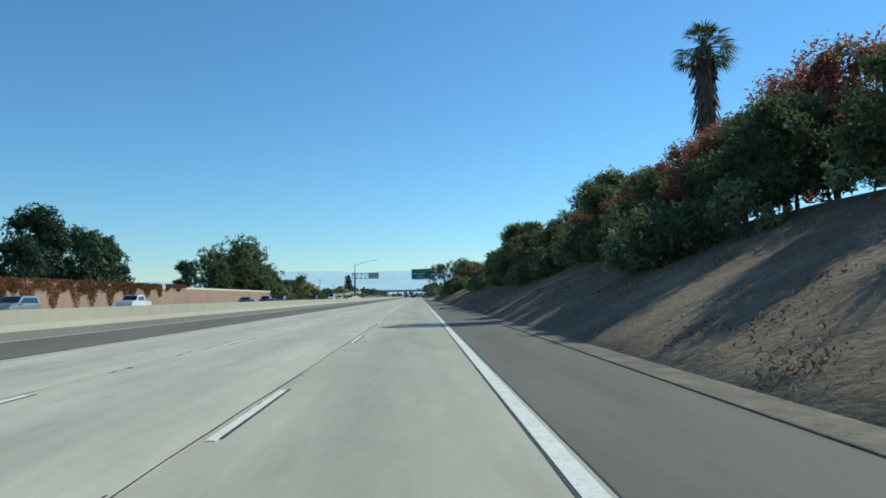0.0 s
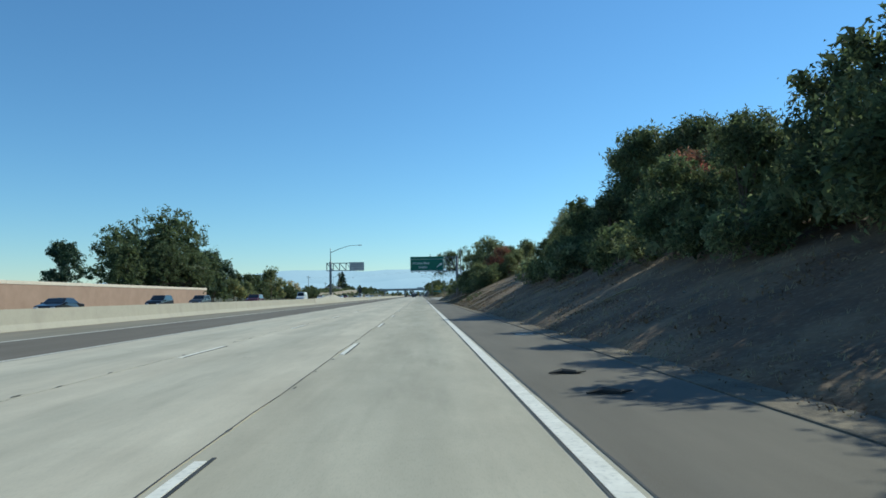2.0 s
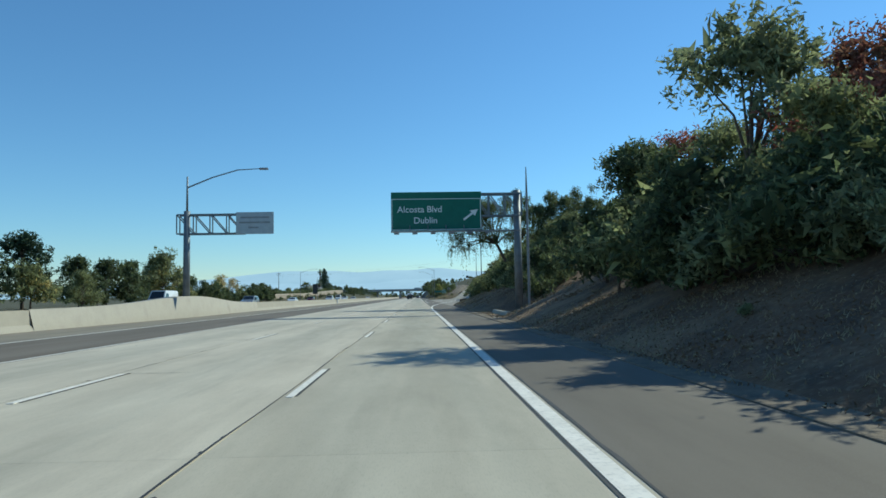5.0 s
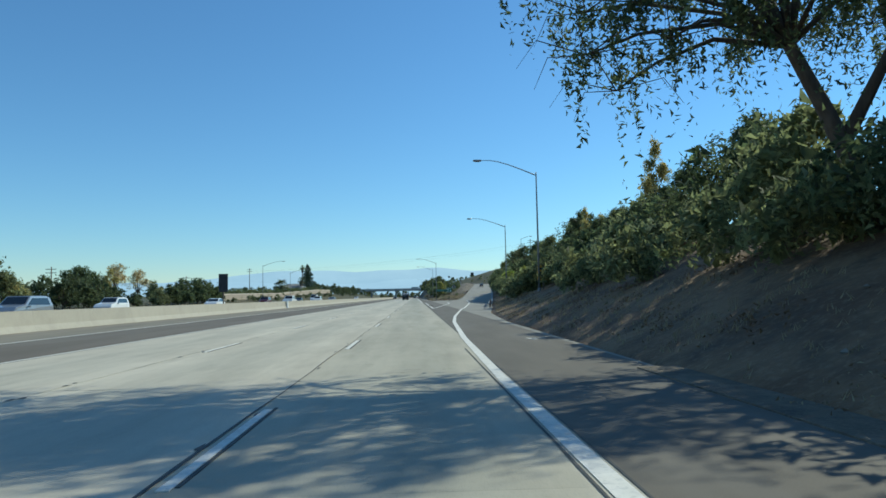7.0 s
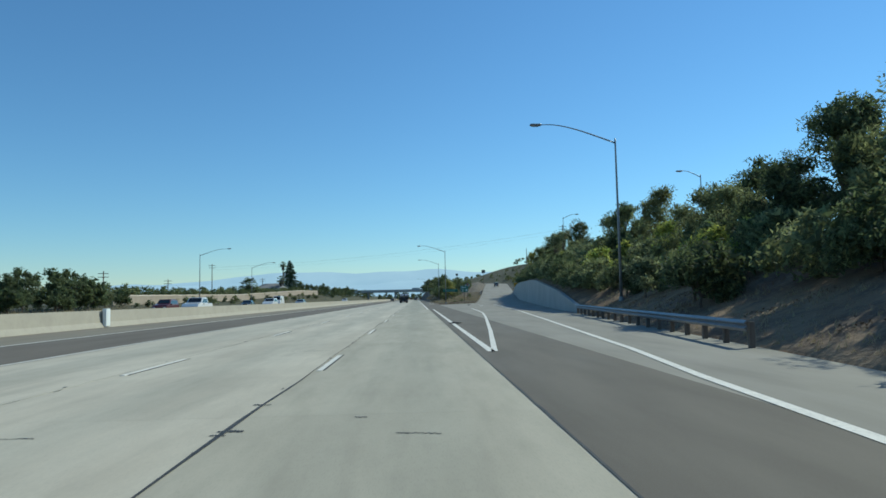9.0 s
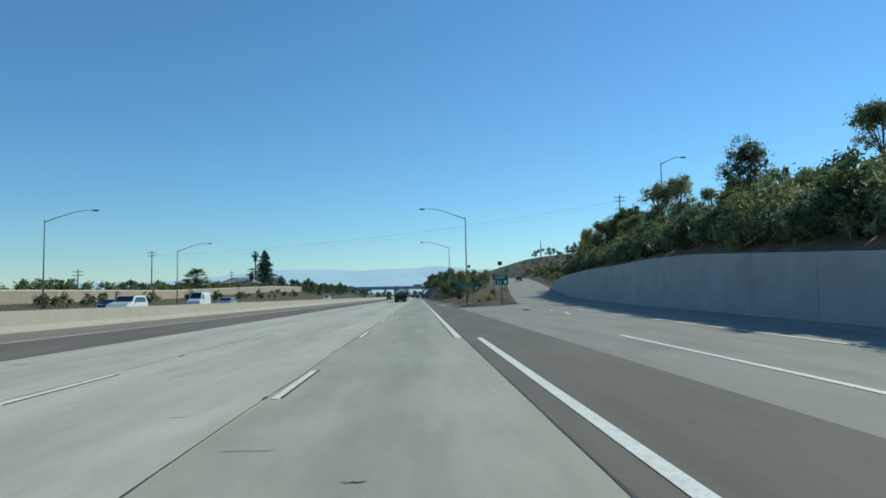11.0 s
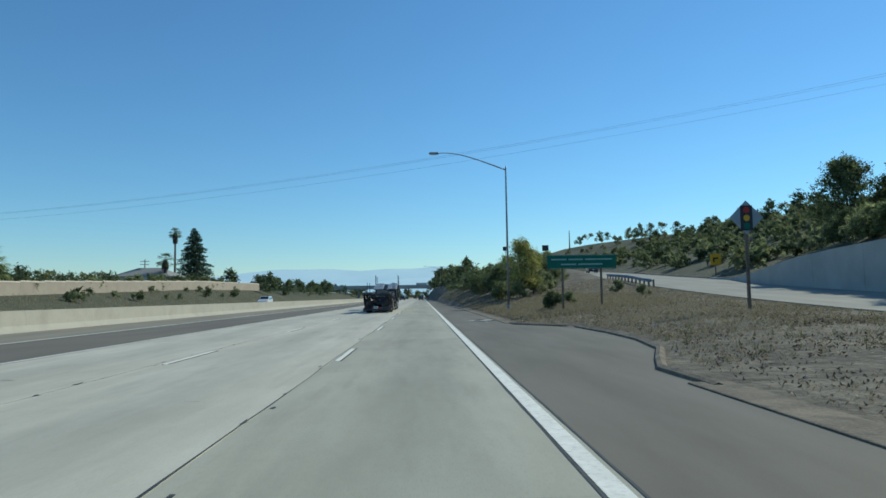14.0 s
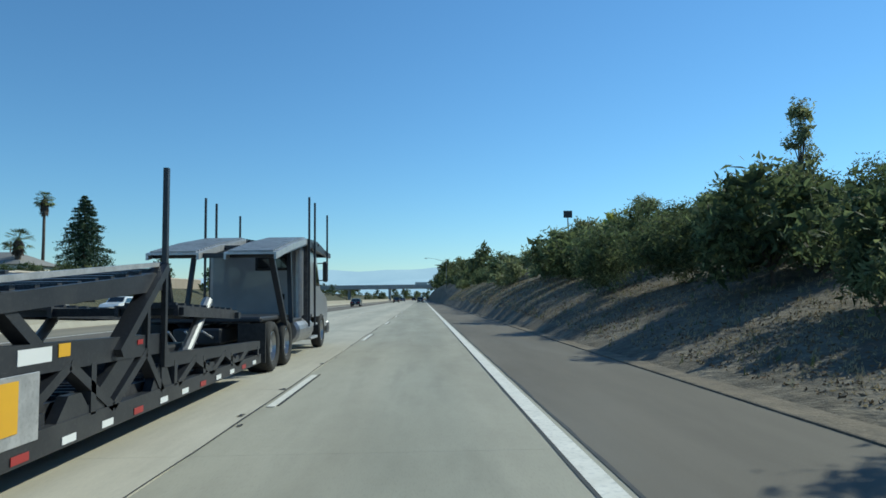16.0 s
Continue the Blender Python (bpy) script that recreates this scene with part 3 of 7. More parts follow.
# single sealed cracks beside and across the lane joints
for xa, ya, xb, yb, wide in ((-2.24, 281.2, -1.94, 281.17, 0.045), (-2.3, 283.08, -2.04, 283.03, 0.035), (-0.22, 280.85, 0.28, 280.76, 0.016), (-5.6, 281.2, -4.2, 281.1, 0.012), (-2.26, 280.98, -2.08, 280.96, 0.03), (-0.76, 281.9, -0.6, 281.85, 0.02), (-1.1, 55.3, 0.06, 55.14, 0.018), (-2.85, 115.0, -1.9, 115.12, 0.03), (-3.0, 250.4, -2.7, 250.33, 0.04), (-3.3, 249.4, -2.25, 249.2, 0.022)):
    s = Shape()
    pts = []
    for j in range(31):
        k = wide * rng.uniform(0.4, 1.3)
        px, py = xa + (xb - xa) * j / 30, ya + (yb - ya) * j / 30 + rng.uniform(-0.03, 0.03)
        pts += [(px, py - k, 0.0072), (px, py + k, 0.0072)]
    s.add(pts, [(2 * j, 2 * j + 2, 2 * j + 3, 2 * j + 1) for j in range(30)])
    tagged(part("pavement_crack", s, M_TAR), "dark sealed crack beside a lane joint", "crack", "cracks in the lanes")
# asphalt dike along the shoulder
s = Shape()
DIKE = [(4.37, -0.01), (4.375, 0.022), (4.40, 0.03), (4.6, 0.034), (4.95, 0.04), (5.12, -0.1)]
for y0, y1, shift in ((-60, 226, -0.16), (411.5, 438, -0.08), (462, 985, 0.0)):
    s.prism([(x + shift * (x < 4.9), z) for x, z in DIKE], "y", y0, y1)
tagged(part("kerb", s, M_DIKE), "low rolled asphalt kerb along the shoulder", "kerb", "", "structure")
s = Shape()
ring = [(4.6, 412.5), (4.62, 410.6), (4.85, 409.35), (5.5, 409.5), (6.5, 410.5), (7.7, 411.7), (9.0, 413.3), (10.2, 414.8), (11.5, 416.8), (13.0, 419.6)]
ring2 = [(4.62, 437.6)] + [(bay_x(y) + 0.12, y) for y in (439, 440, 441, 442, 443, 444.5, 446, 448, 450, 452, 454.5, 457, 458, 459, 460, 460.6)] + [(4.68, 462.2)]
for chain, rad in ((ring, 0.11), (ring2, 0.13)):
    s.tube([(x, y, -0.03) for x, y in chain], [0.1] + [rad] * (len(chain) - 2) + [0.1], 8)
tagged(part("kerb_island", s, M_DIKE), "rolled asphalt kerb round the planted gore", "kerb", "", "structure")

# ---- median barrier, walls ----
BAR = [(-20.75, 0.0), (-20.72, 0.08), (-20.55, 0.33), (-20.46, 1.09), (-20.24, 1.09), (-20.15, 0.33), (-19.98, 0.08), (-19.95, 0.0)]
barrier = thing("median_barrier", "pale concrete median barrier of cast lengths with open joints", "barrier", kind="structure")
seg = Shape().prism(BAR, "y", 0.003, 6.071).mesh("barrier_length", M_BARR)
for i in range(-10, 160):
    ob = new("barrier_length", seg)
    ob.parent = barrier
    ob.matrix_basis = pose(0, 6.075 * i, 0)
s = Shape()
for side in (-1, 1):
    outline = [(-20.35 + side * (0.12 + 0.55 * math.exp(-((y - 212) / 11) ** 2)), y) for y in np.arange(188, 237, 2.0)]
    n = len(outline)
    vs = [(x + side * 0.28, y, 0.0) for x, y in outline] + [(x, y, 1.12 + 0.7 * math.exp(-((y - 212) / 11) ** 2)) for x, y in outline] + [(-20.35, y, 1.13 + 0.7 * math.exp(-((y - 212) / 11) ** 2)) for x, y in outline]
    s.add(vs, [(j, j + 1, n + j + 1, n + j) for j in range(n - 1)] + [(n + j, n + j + 1, 2 * n + j + 1, 2 * n + j) for j in range(n - 1)])
tagged(part("barrier_bulge", s, M_BARR, None, smooth=True), "concrete barrier swelling round the gantry post", "barrier", "", "structure")
s = Shape().box(-20.1, 316.7, 0.05, -19.86, 317.3, 1.2, 0.03)
tagged(part("barrier_marker", s, M_SIGNW), "white marker block on the median barrier", "marker")

swall = thing("sound_wall", "terracotta block sound wall with a pale cap, stepping down", "wall", kind="structure")
panel = {}
for i in range(56):
    y0 = -140 + 6.1 * i
    top = lin(y0, (-140, 3.7), (60, 3.6), (195, 3.25)) if y0 < 197 else (2.55 if y0 < 213 else (2.1 if y0 < 224 else 1.75))
    if y0 > 234:
        break
    p = part("wall_panel", Shape().box(-45.3, y0, 0, -45.0, y0 + 6.1, top), M_SWALL, swall)
    if y0 < 197:
        part("wall_cap", Shape().box(-45.36, y0, top, -44.94, y0 + 6.1, top + 0.42, 0.02), M_CAP, swall, "pale buff cap course")
swall2 = thing("far_sound_wall", "pale beige sound wall with a light cap on the far bank", "wall", kind="structure")
for i in range(43):
    y0 = 402.5 + 6.1 * i
    top, gz = lin(y0, (372, 2.9), (400, 3.0), (490, 3.7), (600, 6.3), (660, 6.8)), ground_z(-58.2, y0 + 3) - 0.4
    part("wall_panel", Shape().box(-58.4, y0 + 0.01, gz, -58.1, y0 + 6.09, top), M_SWALL2, swall2)
    part("wall_cap", Shape().box(-58.45, y0, top, -58.05, y0 + 6.1, top + 0.22, 0.02), M_CAP, swall2)
# vines hanging over the first wall
def leaves(count, where, size, seed, jitter=0.5):
    """Small leaf quads at the given places: (count, 3)."""
    g = np.random.default_rng(seed)
    c = np.asarray(where)[:count]
    m = len(c)
    a = g.normal(size=(m, 3))
    a /= np.linalg.norm(a, axis=1)[:, None]
    b = np.cross(a, g.normal(size=(m, 3)))
    b /= np.linalg.norm(b, axis=1)[:, None] + 1e-9
    sz = size * (1 + jitter * g.uniform(-1, 1, size=(m, 1)))
    k = g.uniform(-0.5, 0.5, (m, 1))
    q = np.stack([c - a * sz * 1.2 - b * sz * 0.32, c + a * sz * k + b * sz * 0.5, c + a * sz * 1.2 - b * sz * 0.32], axis=1).reshape(-1, 3)
    return q


def leaf_mesh(name, places, size, mat, seed, core=None, core_size=0.3):
    q = leaves(len(places), places, size, seed)
    if core is not None:
        q = np.concatenate([q, leaves(len(core), core, core_size, seed + 1)])
    me = bpy.data.meshes.new(name)
    m = len(q) // 3
    me.vertices.add(3 * m)
    me.vertices.foreach_set("co", q.astype(np.float32).ravel())
    me.loops.add(3 * m)
    me.loops.foreach_set("vertex_index", np.arange(3 * m, dtype=np.int32))
    me.polygons.add(m)
    me.polygons.foreach_set("loop_start", np.arange(0, 3 * m, 3, dtype=np.int32))
    me.update(calc_edges=True)
    me.materials.append(mat)
    return me


g = np.random.default_rng(3)
for y0, span, drop in ((52, 14, 1.8), (66, 18, 2.4), (82, 22, 2.9), (97, 16, 2.8), (110, 14, 1.6), (124, 10, 0.8), (34, 9, 1.0)):
    m = int(span * 330)
    yy = g.uniform(-span / 2, span / 2, m)
    hang = (0.3 + np.abs(np.sin(yy * 1.7) * 0.4 + np.sin(yy * 0.6 + 1) * 0.6)) * drop
    pts = np.stack([-44.85 + g.uniform(-0.25, 0.15, m), y0 + yy, 3.95 - g.uniform(0, 1, m) ** 1.3 * hang + g.uniform(0, 0.35, m)], axis=1)
    ob = new("wall_vine", leaf_mesh("wall_vine", pts, 0.13, L_VINE, int(y0)))
    tagged(ob, "rusty autumn creeper hanging over the sound wall", "vine", "creepers on the sound wall", "stuff")

rwall = thing("retaining_wall", "grey concrete retaining wall rising beside the exit ramp", "wall", kind="structure")
y = 325.0
while y < 503:
    y2 = min(y + 7.3, 504)
    vs = []
    for yy in (y + 0.015, (y + y2) / 2, y2 - 0.015):
        x, z0, t = bank_x(yy), ramp_z(yy) - 0.3, ramp_z(yy) + wall_h(yy) + 0.12
        vs += [(x - 0.3, yy, z0), (x + 0.06, yy, z0), (x + 0.06, yy, t), (x - 0.3, yy, t)]
    fs = [(0, 3, 2, 1), (8, 9, 10, 11)]
    for o in (0, 4):
        fs += [(o + a, o + (a + 1) % 4, o + 4 + (a + 1) % 4, o + 4 + a) for a in range(4)]
    part("wall_panel", Shape().add(vs, fs), M_RWALL, rwall)
    y = y2


def guard_rail(pts, label):
    rail = thing("guard_rail", label, "guard rail", (pts[0][0], pts[0][1], 0))
    o = Vector((pts[0][0], pts[0][1], 0))
    prof = [(0, 0.42), (0.08, 0.5), (0.0, 0.57), (0.08, 0.64), (0, 0.72)]
    vs, fs = [], []
    for x, y, z in pts:
        vs += [(x - o.x - a, y - o.y, z + b) for a, b in prof]
    for j in range(len(pts) - 1):
        fs += [(5 * j + a, 5 * j + a + 1, 5 * j + a + 6, 5 * j + a + 5) for a in range(4)]
    ob = part("rail", Shape().add(vs, fs), M_STEEL, rail, "ribbed galvanised steel rail")
    mod = ob.modifiers.new("thickness", "SOLIDIFY")
    mod.thickness = 0.006
    post = Shape().box(0.03, -0.06, -0.15, 0.18, 0.06, 0.68, 0.01).mesh("post", M_WOODPOLE)
    for x, y, z in pts:
        p = new("post", post)
        p.parent = rail
        p.matrix_basis = pose(x - o.x, y - o.y, z)


guard_rail([(bank_x(y) - 0.55, y, 0.0) for y in np.arange(290.4, 325, 1.9)], "galvanised guard rail on timber posts before the retaining wall")
guard_rail([(ramp_left(y) - 0.35, y, ramp_edge(y) - 0.05) for y in np.arange(486, 512, 1.9)], "short dark guard rail at the edge of the climbing ramp")
low = Shape().prism([(5.86, 0.0), (5.92, 0.24), (5.98, 0.28), (6.2, 0.28), (6.26, 0.24), (6.32, 0.0), (6.3, -0.3), (5.88, -0.3)], "y", 197.5, 206.0)
tagged(part("concrete_kerb", low, M_BARR), "low pale concrete kerb before the sign gantry column", "kerb", "", "structure")


# ---- lamps, gantries, signs ----
def street_lamp(x, y, z, top, reach, rise, label="tall galvanised street lamp with a long curved arm"):
    lamp = thing("street_lamp", label, "street lamp", (x, y, z), group="highway lamps")
    h = top - z
    part("base", Shape().box(-0.2, -0.2, 0, 0.2, 0.2, 0.06, 0.02).tube([(0, 0, 0.0), (0, 0, 0.35)], [0.2, 0.15], 10), M_STEEL, lamp, "bolted base plate")
    part("pole", Shape().tube([(0, 0, 0), (0, 0, h * 0.5), (0, 0, h), (0, 0, h + 0.25)], [0.11, 0.085, 0.06, 0.05], 12), M_STEEL, lamp, smooth=True)
    pts = [(reach * t, 0, h - 0.1 + (rise + 0.1) * (1.5 * t - 0.5 * t ** 4) + 0.02) for t in [i / 12 for i in range(13)]]
    pts[-1] = (pts[-1][0], 0, pts[-2][2] - 0.02)
    part("arm", Shape().tube(pts, [0.06 - 0.03 * i / 12 for i in range(13)], 8), M_STEEL, lamp, smooth=True)
    d = 1 if reach > 0 else -1
    e = pts[-1]
    head = part("lamp_head", Shape().box(e[0] - 0.1 * d, -0.17, e[2] - 0.08, e[0] + 0.75 * d, 0.17, e[2] + 0.08, 0.06), M_STEEL, lamp, "flat cobra-head lantern")
    part("lens", Shape().box(e[0] + 0.1 * d, -0.12, e[2] - 0.12, e[0] + 0.6 * d, 0.12, e[2] - 0.079, 0.02), M_SIGNBK, head)
    return lamp


for x, y, top, reach, rise in ((11.93, 276.4, 13.1, -5.4, 1.4), (15.0, 321.1, 12.75, -5.6, 1.3), (6.76, 424.2, 12.0, -5.6, 1.35), (7.2, 481.9, 12.1, -5.7, 1.35), (7.6, 690.0, 12.3, -5.8, 1.2), (-47.0, 418.6, 11.75, 6.0, 1.3), (-47.5, 466.0, 11.2, 6.0, 1.4)):
    street_lamp(x, y, ground_z(x, y) - 0.02, top, reach, rise)
street_lamp(34.4, 424, ground_z(34.4, 424), 19.3, 2.9, 0.85, "street lamp on the hill road above the bank")
street_lamp(51.8, 488.8, ground_z(51.8, 488.8), 22.3, 2.7, 1.1, "street lamp on the hill road beside a utility pole")
street_lamp(36.5, 355, ground_z(36.5, 355), 16.2, -2.4, 0.7, "street lamp standing on the hill road among trees")
twin = street_lamp(40, 194, ground_z(40, 194), 14.9, 2.4, 0.4, "twin-arm street lamp on the road above the bank")
gz = ground_z(40, 194)
part("arm", Shape().tube([(0, 0, 14.8 - gz), (-1.3, 0, 15.2 - gz), (-2.6, 0, 15.35 - gz)], [0.06, 0.045, 0.03], 8), M_STEEL, twin)


def words(text, size, mat, parent, at, label="white lettering"):
    c = bpy.data.curves.new("lettering", "FONT")
    c.body, c.size, c.extrude, c.offset = text, size, 0.006, 0.006
    ob = bpy.data.objects.new("lettering", c)
    scene.collection.objects.link(ob)
    me = bpy.data.meshes.new_from_object(ob.evaluated_get(bpy.context.evaluated_depsgraph_get()))
    bpy.data.objects.remove(ob)
    me.materials.clear()
    me.materials.append(mat)
    o = new("lettering", me)
    o.parent = parent
    o.matrix_basis = pose(*at, 90, 0, 0)
    return tagged(o, label)


def truss(x0, x1, z0, z1, depth, bays, mat, parent):
    bar = lambda p, q, w: part("brace", Shape().beam(p, q, w), mat, parent)
    for z in (z0, z1):
        for d in (0, depth):
            part("chord", Shape().beam((x0, d, z), (x1, d, z), 0.12), mat, parent)
    for i in range(bays):
        a, b = x0 + (x1 - x0) * i / bays, x0 + (x1 - x0) * (i + 1) / bays
        for d in (0, depth):
            bar((a, d, z1), (b, d, z0), 0.09)
            bar((a, d, z0), (a, d, z1), 0.09)
        bar((a, 0, z0), (b, depth, z0), 0.06)
        bar((a, 0, z1), (b, depth, z1), 0.06)
    bar((x1, 0, z0), (x1, 0, z1), 0.12)
    bar((x1, depth, z0), (x1, depth, z1), 0.12)


gl = thing("median_sign_gantry", "cantilever truss sign gantry with a lamp rising from the median", "sign gantry", (-20.35, 211.5, 0))
part("column", Shape().tube([(0, 0, 0.9), (0, 0, 9.3)], [0.3, 0.27], 14).tube([(0, 0, 9.3), (0, 0, 12.4)], [0.1, 0.07], 10), M_DKSTEEL, gl, smooth=True)
truss(-0.9, 4.9, 7.3, 9.0, 0.8, 4, M_DKSTEEL, gl)
pan = part("sign_panel", Shape().box(4.3, -0.12, 7.2, 7.6, -0.04, 9.15, 0.02), M_SIGNBK, gl, "pale grey sign panel with faded lines")
for k, (a, b) in enumerate(((4.7, 7.2), (4.6, 7.3), (5.4, 6.3))):
    part("legend_bar", Shape().box(a, -0.135, 8.6 - 0.45 * k, b, -0.121, 8.75 - 0.45 * k), M_STEEL, pan)
part("arm", Shape().tube([(0, 0, 11.4), (2.2, 0, 12.3), (4.4, 0, 12.95), (6.4, 0, 13.05)], [0.07, 0.06, 0.05, 0.035], 8), M_DKSTEEL, gl)
part("lamp_head", Shape().box(6.3, -0.16, 12.95, 7.1, 0.16, 13.12, 0.05), M_STEEL, gl)

gr = thing("exit_sign_gantry", "cantilever gantry carrying a large green exit sign", "sign gantry", (0, 205.9, 0))
gz = ground_z(8.6, 206.4)
part("column", Shape().tube([(8.15, 0.5, -0.2), (8.15, 0.5, 10.0)], [0.34, 0.29], 16), M_DKSTEEL, gr, smooth=True)
part("footing", Shape().box(7.9, -0.3, -0.3, 9.3, 1.3, gz + 0.22, 0.05), M_BARR, gr)
truss(-2.1, 8.45, 7.9, 9.7, 0.9, 8, M_DKSTEEL, gr)
board = part("sign_panel", Shape().box(-2.15, -0.2, 6.72, 5.15, -0.1, 9.85, 0.03), M_GREEN, gr, "green sign panel with white border and legend")
part("border", Shape().box(-2.1, -0.212, 9.25, 5.1, -0.201, 9.3).box(-2.1, -0.212, 6.77, 5.1, -0.201, 6.82).box(-2.1, -0.212, 6.82, -2.05, -0.201, 9.25).box(5.05, -0.212, 6.82, 5.1, -0.201, 9.25), M_SIGNW, board)
words("Alcosta Blvd", 0.72, M_SIGNW, board, (-1.65, -0.205, 8.2))
words("Dublin", 0.72, M_SIGNW, board, (-0.35, -0.205, 7.3))
s = Shape().beam((3.7, -0.21, 7.55), (4.5, -0.21, 8.15), 0.02, 0.16)
s.add([(4.85, -0.215, 8.4), (4.2, -0.215, 8.3), (4.62, -0.215, 7.85)], [(0, 1, 2)])
part("arrow", s, M_SIGNW, board, "white slanting exit arrow")
part("walkway", Shape().box(-2.15, -0.9, 6.56, 8.2, -0.25, 6.61).beam((-2.15, -0.9, 6.59), (8.2, -0.9, 6.59), 0.08), M_STEEL, gr, "grated service walkway")
for i in range(6):
    s = Shape().beam((-2.1 + 1.45 * i, -0.95, 6.56), (-2.1 + 1.45 * i, 0.2, 7.4), 0.06).tube([(-1.9 + 1.45 * i, -0.95, 6.42), (-1.5 + 1.45 * i, -0.95, 6.42)], 0.08, 8)
    part("sign_light", s, M_STEEL, gr, "sign light under the panel")
part("mast", Shape().tube([(8.98, 0.5, gz - 0.3), (8.98, 0.5, 9.6), (8.98, 0.5, 11.95)], [0.13, 0.1, 0.035], 10), M_STEEL, gr, "slim mast standing beside the column")


M_LEGEND = material("weathered_green_white_legend", (0.35, 0.5, 0.45), (0.28, 0.42, 0.38), 4.0, 0.5)


def post_sign(name, label, x, y, w, h, top, board_mat, posts=1, bars=(), back=False, bar_mat=None, shape="rect"):
    z = ground_z(x, y) if x > 4.6 else 0.0
    sg = thing(name, label, "road sign", (x, y, z - 0.05))
    t = top - z
    for i in range(posts):
        px = 0 if posts == 1 else (-w / 2 + w * (0.22 + 0.56 * i / (posts - 1)))
        part("post", Shape().box(px - 0.06, 0.03, 0, px + 0.06, 0.15, t - 0.1, 0.01), M_WOODPOLE, sg)
    if shape == "diamond":
        b = Shape().prism([(0, t - h), (w / 2, t - h / 2), (0, t), (-w / 2, t - h / 2)], "y", 0.0, 0.02)
    else:
        b = Shape().box(-w / 2, 0, t - h, w / 2, 0.025, t, 0.008)
    b = part("sign_panel", b, board_mat, sg)
    for a, c, d, e in bars:
        part("legend_bar", Shape().box(a * w, -0.008, t - c * h, d * w, -0.001, t - e * h), bar_mat or M_SIGNW, b)
    return sg, b, t


sg, b, t = post_sign("exit_sign", "green exit number sign on a post in the gore", 10.3, 414, 1.62, 1.35, 3.95, M_GREEN)
words("EXIT", 0.5, M_SIGNW, b, (-0.6, -0.004, t - 0.55))
words("31", 0.58, M_SIGNW, b, (-0.58, -0.004, t - 1.18))
part("legend_bar", Shape().box(0.28, -0.008, t - 1.15, 0.58, -0.001, t - 0.75), M_SIGNW, b)
part("border", Shape().box(-0.79, -0.006, t - 0.05, 0.79, -0.001, t - 0.02).box(-0.79, -0.006, t - 1.33, 0.79, -0.001, t - 1.3).box(-0.79, -0.006, t - 1.3, -0.76, -0.001, t - 0.05).box(0.76, -0.006, t - 1.3, 0.79, -0.001, t - 0.05), M_SIGNW, b)
post_sign("guide_sign", "wide green guide sign on two posts in dry grass", 10.1, 468.4, 4.38, 0.86, 4.0, M_GREEN, 2, [(-0.44, 0.38, -0.22, 0.28), (-0.19, 0.38, 0.02, 0.28), (0.05, 0.38, 0.44, 0.28), (-0.3, 0.74, -0.08, 0.64), (-0.05, 0.74, 0.3, 0.64), (-0.49, 0.04, 0.49, 0.025), (-0.49, 0.975, 0.49, 0.96)], bar_mat=M_LEGEND)
post_sign("ramp_speed_sign", "yellow exit speed sign beside the exit lane", 12.6, 277.6, 1.2, 1.45, 4.3, M_YEL, 1, [(-0.35, 0.3, 0.35, 0.12), (-0.32, 0.72, -0.04, 0.4), (0.04, 0.72, 0.32, 0.4), (-0.25, 0.93, 0.25, 0.82)], bar_mat=M_BLACK)
post_sign("turn_sign", "yellow turn warning sign beside the ramp", 35.3, 505, 1.3, 1.3, ground_z(35.3, 505) + 2.6, M_YEL, 1, [(-0.25, 0.75, -0.1, 0.35), (-0.25, 0.45, 0.25, 0.3)], bar_mat=M_BLACK)
post_sign("sign_seen_from_behind", "tall dark sign on a slim post at the median", -20.35, 284, 0.97, 1.93, 4.28, M_DARK, 1)
sg, b, t = post_sign("diamond_sign", "diamond signal-ahead sign with a three-colour symbol in the gore", 14.2, 455.4, 1.5, 1.5, 5.5, M_SIGNBK, 1, shape="diamond")
symbol = part("symbol", Shape().box(-0.27, -0.012, t - 1.32, 0.27, -0.001, t - 0.22, 0.004), M_DARK, b, "dark upright signal symbol")
for k, mat in enumerate((M_REDS, M_YEL, M_GREEN)):
    part("light_disc", Shape().tube([(0, -0.018, t - 0.42 - 0.35 * k), (0, -0.011, t - 0.42 - 0.35 * k)], 0.14, 16), mat, symbol)
post_sign("bank_sign", "small dark sign on a post at the top of the bank", 18.5, 571, 1.1, 0.9, 12.2, M_DARK, 1)
post_sign("bank_sign", "dark sign on a tall post beside the climbing ramp", 34.4, 608, 1.8, 1.6, 15.2, M_DARK, 1)

fence = thing("picket_fence", "pale metal fence along the top of the bank", "fence", (0, 0, 0))
px = [(25.2 - 0.218 * (y - 575), y, ground_z(25.2 - 0.218 * (y - 575), y)) for y in np.arange(575, 593, 1.0)]
for j, (x, y, z) in enumerate(px):
    part("picket", Shape().box(x - 0.05, y - 0.05, z - 0.1, x + 0.05, y + 0.05, z + 2.5, 0.01), M_SIGNBK, fence)
s = Shape()
for a, c in zip(px, px[1:]):
    for h in (0.5, 1.4, 2.4):
        s.beam((a[0], a[1], a[2] + h), (c[0], c[1], c[2] + h), 0.07)
part("rails", s, M_SIGNBK, fence)


